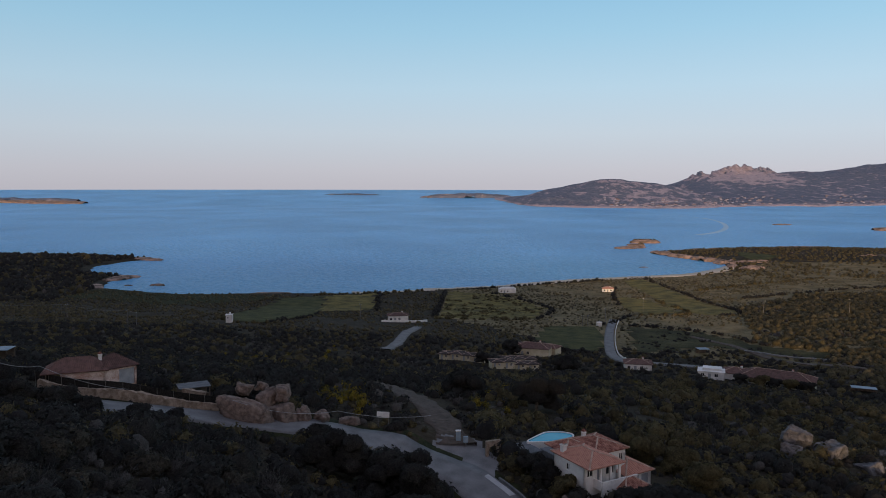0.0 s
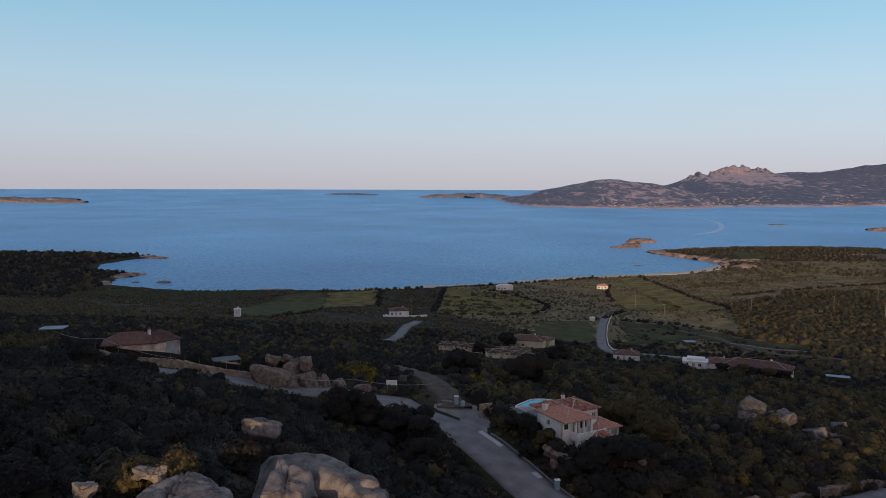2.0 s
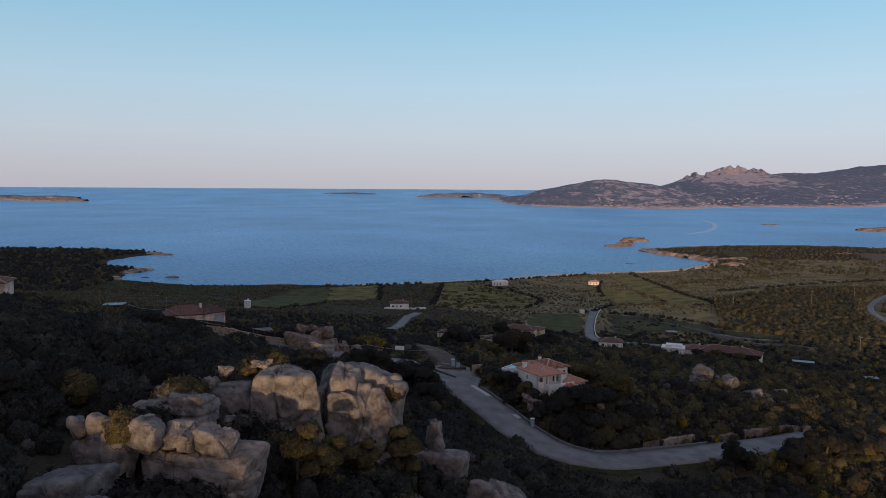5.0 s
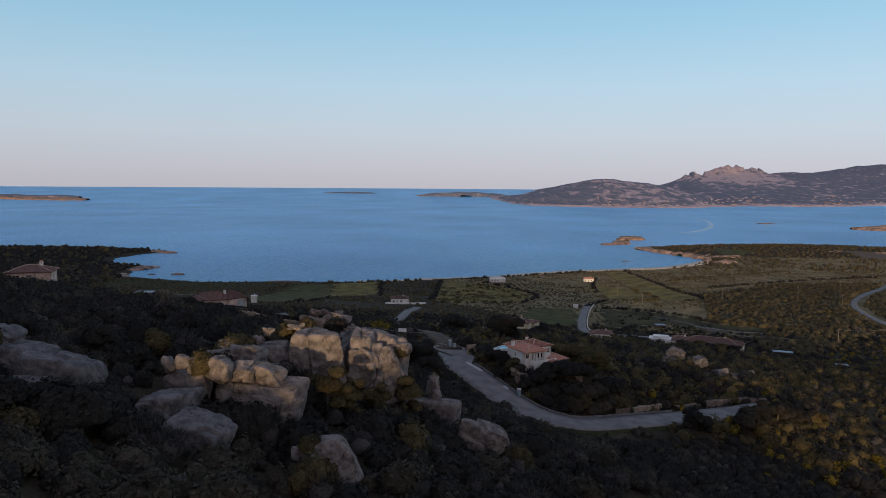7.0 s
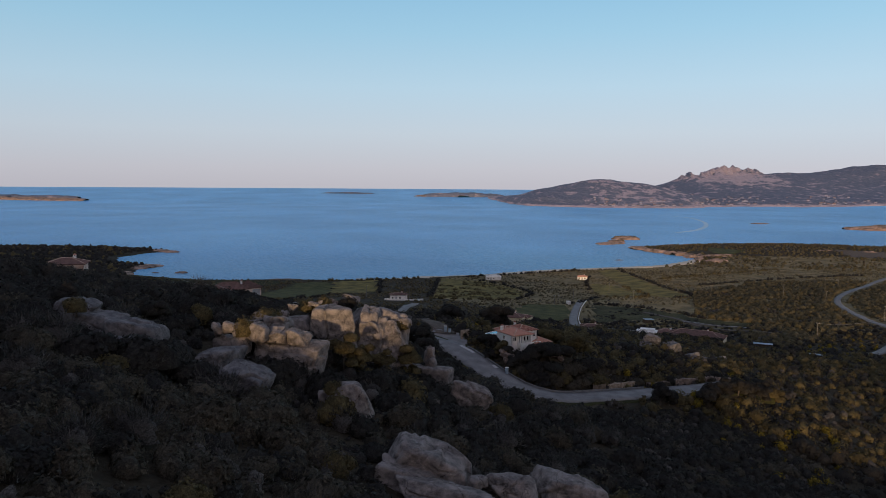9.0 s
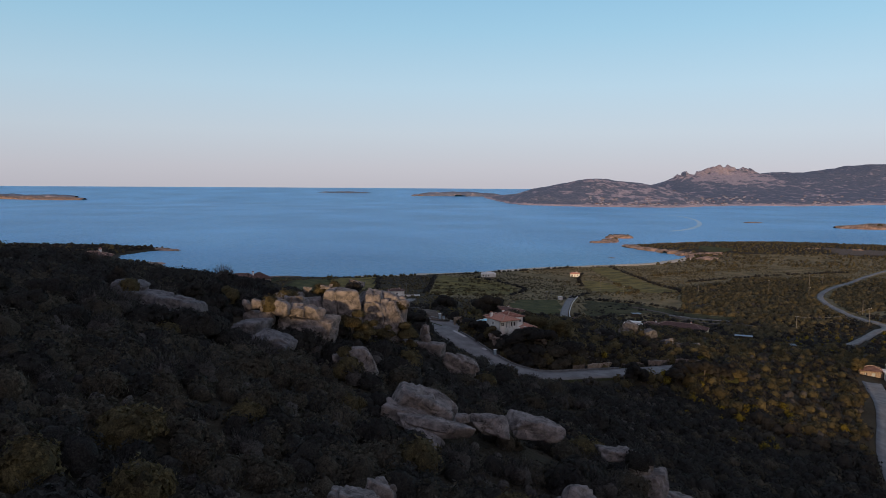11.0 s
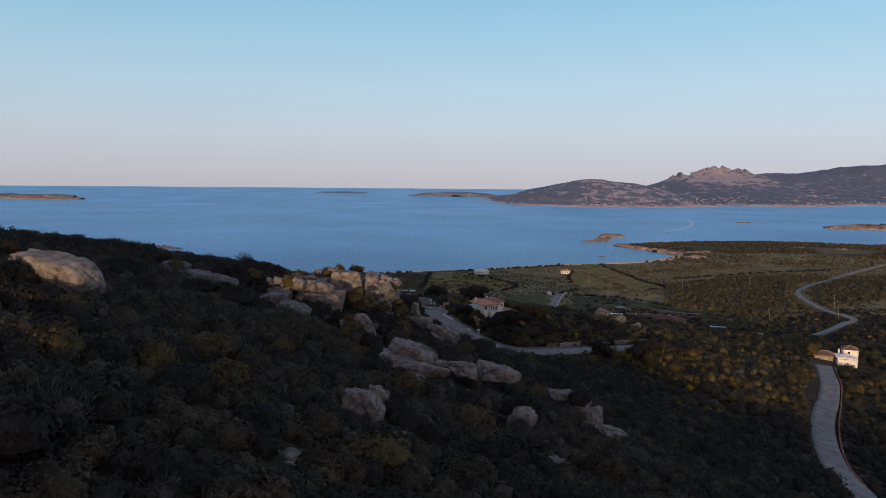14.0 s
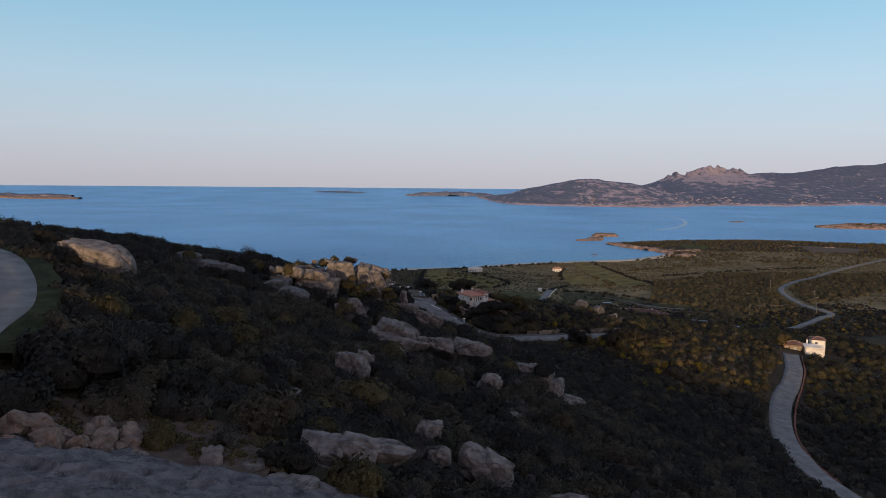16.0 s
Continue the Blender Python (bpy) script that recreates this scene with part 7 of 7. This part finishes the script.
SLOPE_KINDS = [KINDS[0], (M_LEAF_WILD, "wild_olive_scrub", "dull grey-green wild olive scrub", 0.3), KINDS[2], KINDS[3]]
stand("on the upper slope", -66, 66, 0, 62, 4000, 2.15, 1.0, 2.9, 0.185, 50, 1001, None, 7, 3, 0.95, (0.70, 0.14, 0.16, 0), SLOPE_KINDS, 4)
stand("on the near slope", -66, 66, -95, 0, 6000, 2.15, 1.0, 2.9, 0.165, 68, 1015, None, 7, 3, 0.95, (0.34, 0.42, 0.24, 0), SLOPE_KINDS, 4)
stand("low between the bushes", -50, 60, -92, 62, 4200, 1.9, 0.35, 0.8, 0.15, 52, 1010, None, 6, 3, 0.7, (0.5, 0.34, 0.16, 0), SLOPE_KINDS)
stand("low beside the road", -45, 80, 60, 112, 3600, 1.9, 0.5, 1.1, 0.2, 30, 1011, None, 6, 3, 0.8, (0.5, 0.3, 0.2, 0))
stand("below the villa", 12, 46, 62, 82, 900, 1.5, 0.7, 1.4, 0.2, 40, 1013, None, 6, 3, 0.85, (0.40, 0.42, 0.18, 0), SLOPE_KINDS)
stand("small below the villa", 10, 84, 62, 104, 5200, 0.95, 0.35, 0.75, 0.18, 20, 1016, None, 6, 3, 0.8, (0.2, 0.6, 0.2, 0))
stand("below the hill road", -52, -22, 71, 82.6, 700, 1.3, 0.9, 1.4, 0.2, 50, 1014, None, 7, 3, 0.85, (0.8, 0.1, 0.1, 0))
# leaf shares follow the light: dark leaf in shade, olive where sun falls
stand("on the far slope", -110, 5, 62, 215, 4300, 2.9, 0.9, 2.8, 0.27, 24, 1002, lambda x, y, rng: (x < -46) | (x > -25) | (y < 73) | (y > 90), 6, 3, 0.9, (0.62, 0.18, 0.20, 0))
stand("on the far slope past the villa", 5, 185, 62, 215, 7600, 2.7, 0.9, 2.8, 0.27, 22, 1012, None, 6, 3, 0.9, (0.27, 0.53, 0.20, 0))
# mostly dark leaf, standing in for shade the sun lamp leaves out here
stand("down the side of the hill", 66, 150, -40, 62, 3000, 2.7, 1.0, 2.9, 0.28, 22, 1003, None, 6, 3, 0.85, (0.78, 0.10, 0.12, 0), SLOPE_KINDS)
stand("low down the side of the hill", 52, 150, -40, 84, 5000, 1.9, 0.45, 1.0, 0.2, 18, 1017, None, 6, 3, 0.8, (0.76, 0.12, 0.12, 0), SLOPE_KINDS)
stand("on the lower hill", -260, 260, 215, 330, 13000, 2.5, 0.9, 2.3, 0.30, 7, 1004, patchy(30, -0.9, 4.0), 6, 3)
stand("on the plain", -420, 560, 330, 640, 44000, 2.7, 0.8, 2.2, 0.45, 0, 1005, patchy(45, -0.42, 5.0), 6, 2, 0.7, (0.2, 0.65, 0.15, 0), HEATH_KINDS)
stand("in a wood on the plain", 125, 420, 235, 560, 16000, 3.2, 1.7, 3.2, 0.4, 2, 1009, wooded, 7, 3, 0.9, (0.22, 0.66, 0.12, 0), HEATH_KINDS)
stand("on the capes", -760, -290, 480, 800, 9000, 4.6, 1.8, 4.4, 0.6, 0, 1006, None, 6, 3, 1.0, (0.74, 0.12, 0.14, 0))
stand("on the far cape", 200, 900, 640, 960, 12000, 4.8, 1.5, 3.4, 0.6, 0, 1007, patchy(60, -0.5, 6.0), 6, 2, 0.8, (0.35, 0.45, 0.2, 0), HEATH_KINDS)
stand("behind the hill crest", -130, -66, -70, 215, 2200, 3.2, 1.2, 2.4, 0.3, 8, 1008, None, 6, 3)


def hedge(line, seed):
    """A ragged row of bushes along a field's edge."""
    rng = np.random.default_rng(seed)
    p = smooth_line(line, 2.6)
    p = p[rng.uniform(0, 1, len(p)) > 0.18] if len(p) > 3 else p
    x, y = p[:, 0] + rng.normal(0, 0.6, len(p)), p[:, 1] + rng.normal(0, 0.6, len(p))
    bushes("hedge", x, y, rng.uniform(0.8, 2.2, len(p)), M_LEAF if seed % 3 else M_LEAF_OLIVE, "ragged dark hedge along the edge of a field", 0.4, 7, seed, 0.95, "hedge", 7, 3)


for n, line in enumerate([[(98, 488), (101, 525), (110, 570)], [(127, 505), (132, 447), (102, 438)], [(148, 438), (165, 455), (157, 520), (146, 626)], [(38, 415), (50, 471), (14, 536)], [(-20, 410), (10, 409), (36, 414)], [(-60, 450), (-70, 532)],
                          [(-92, 432), (-90, 405), (-101, 356)], [(-138, 385), (-119, 355), (-102, 355)], [(84, 396), (121, 379), (140, 344)], [(28, 345), (37, 315), (58, 318)], [(-110, 520), (-75, 530), (-40, 545)], [(0, 556), (60, 590), (110, 618)], [(-22, 418), (-22, 480), (-21, 540)],
                          [(170, 560), (230, 600), (300, 640)], [(190, 520), (260, 560), (360, 600)], [(64, 396), (76, 402), (95, 436)]]):
    hedge(line, 8000 + n)
rng = np.random.default_rng(76)
mx, my = rng.uniform(-20, 48, 620), rng.uniform(410, 540, 620)
wx, wy = rng.uniform(70, 162, 420), rng.uniform(308, 396, 420)
ok = in_polygon(wx, wy, FIELDS[6][1]) & (waves(wx, wy, 15.0, 1.0) + 0.5 * waves(wx, wy, 5.0, 2.0) > -0.05)
bushes("pasture_scrub", wx[ok], wy[ok], rng.uniform(0.4, 1.7, int(ok.sum())), M_LEAF, "dark clumps of scrub in a rough pasture", 0.4, 6, 80, 0.75, "shrubs", 7, 3)
ok = in_polygon(mx, my, FIELDS[2][1]) & (waves(mx, my, 17.0) + 0.5 * waves(mx, my, 6.0, 2.0) > -0.1) & ((my < 500) | (mx > 0))
bushes("meadow_scrub", mx[ok], my[ok], rng.uniform(0.5, 1.9, int(ok.sum())), M_LEAF_OLIVE, "dark clumps of scrub in a rough meadow", 0.4, 7, 79, 0.7, "shrubs", 7, 3)
rng = np.random.default_rng(77)
tx, ty = rng.uniform(-13, 5, 1100), rng.uniform(-84.5, -77.5, 1100)
ok = in_polygon(tx, ty, CLEARING) & (waves(tx, ty, 1.6) + rng.normal(0, 0.4, 1100) > 0.0)
bushes("dry_grass", tx[ok], ty[ok], rng.uniform(0.12, 0.4, int(ok.sum())), M_LEAF_OLIVE, "tufts of dry grass on bare soil", 0.09, 160, 78, 0.9, "grass", 6, 3)


def broom(x, y, spread, count, seed):
    """A patch of flowering broom."""
    rng = np.random.default_rng(seed)
    bx, by = x + rng.normal(0, spread, count), y + rng.normal(0, spread, count)
    r = rng.uniform(0.5, 1.1, count)
    ok = free_ground(bx, by, r * 0.5)
    if ok.any():
        bushes("broom_scrub", bx[ok], by[ok], r[ok] * 1.15, M_BROOM, "yellow flowering broom bushes among dark scrub", 0.2, 60, seed, 1.1)


for n, (x, y, s, c) in enumerate([(-14, 106, 3.5, 14), (-17, 118, 4, 12), (5, 118, 3, 8), (8, 132, 3, 7), (52, 70, 4, 10), (66, 62, 5, 12), (76, 70, 6, 12), (60, 45, 6, 8), (45, 80, 2, 5), (70, 92, 4, 6),
                                  (165, 235, 14, 26), (185, 250, 12, 20), (150, 210, 10, 14), (-30, -60, 3, 5), (-26, -72, 2, 4), (-24, -80, 2, 3), (-60, 230, 16, 16), (60, 215, 10, 10), (230, 260, 20, 18)]):
    broom(x, y, s, c, 3000 + n)

for n, (cx, cy, a, b, z, count, small, big) in enumerate([(242, 1066, 14, 8, 3.6, 40, 0.8, 2.0), (900, 1372, 110, 26, 7.5, 170, 1.5, 3.6), (226, 1012, 5, 6, 1.8, 10, 0.6, 1.2)]):
    rng = np.random.default_rng(9000 + n)
    bushes("island_scrub", cx + a * rng.normal(0, 0.5, count).clip(-1, 1), cy + b * rng.normal(0, 0.5, count).clip(-1, 1), rng.uniform(small, big, count), M_LEAF_OLIVE, "low scrub growing on a granite islet", 0.6, 5, 9100 + n, 0.8, "shrubs", 6, 2, 1, z)
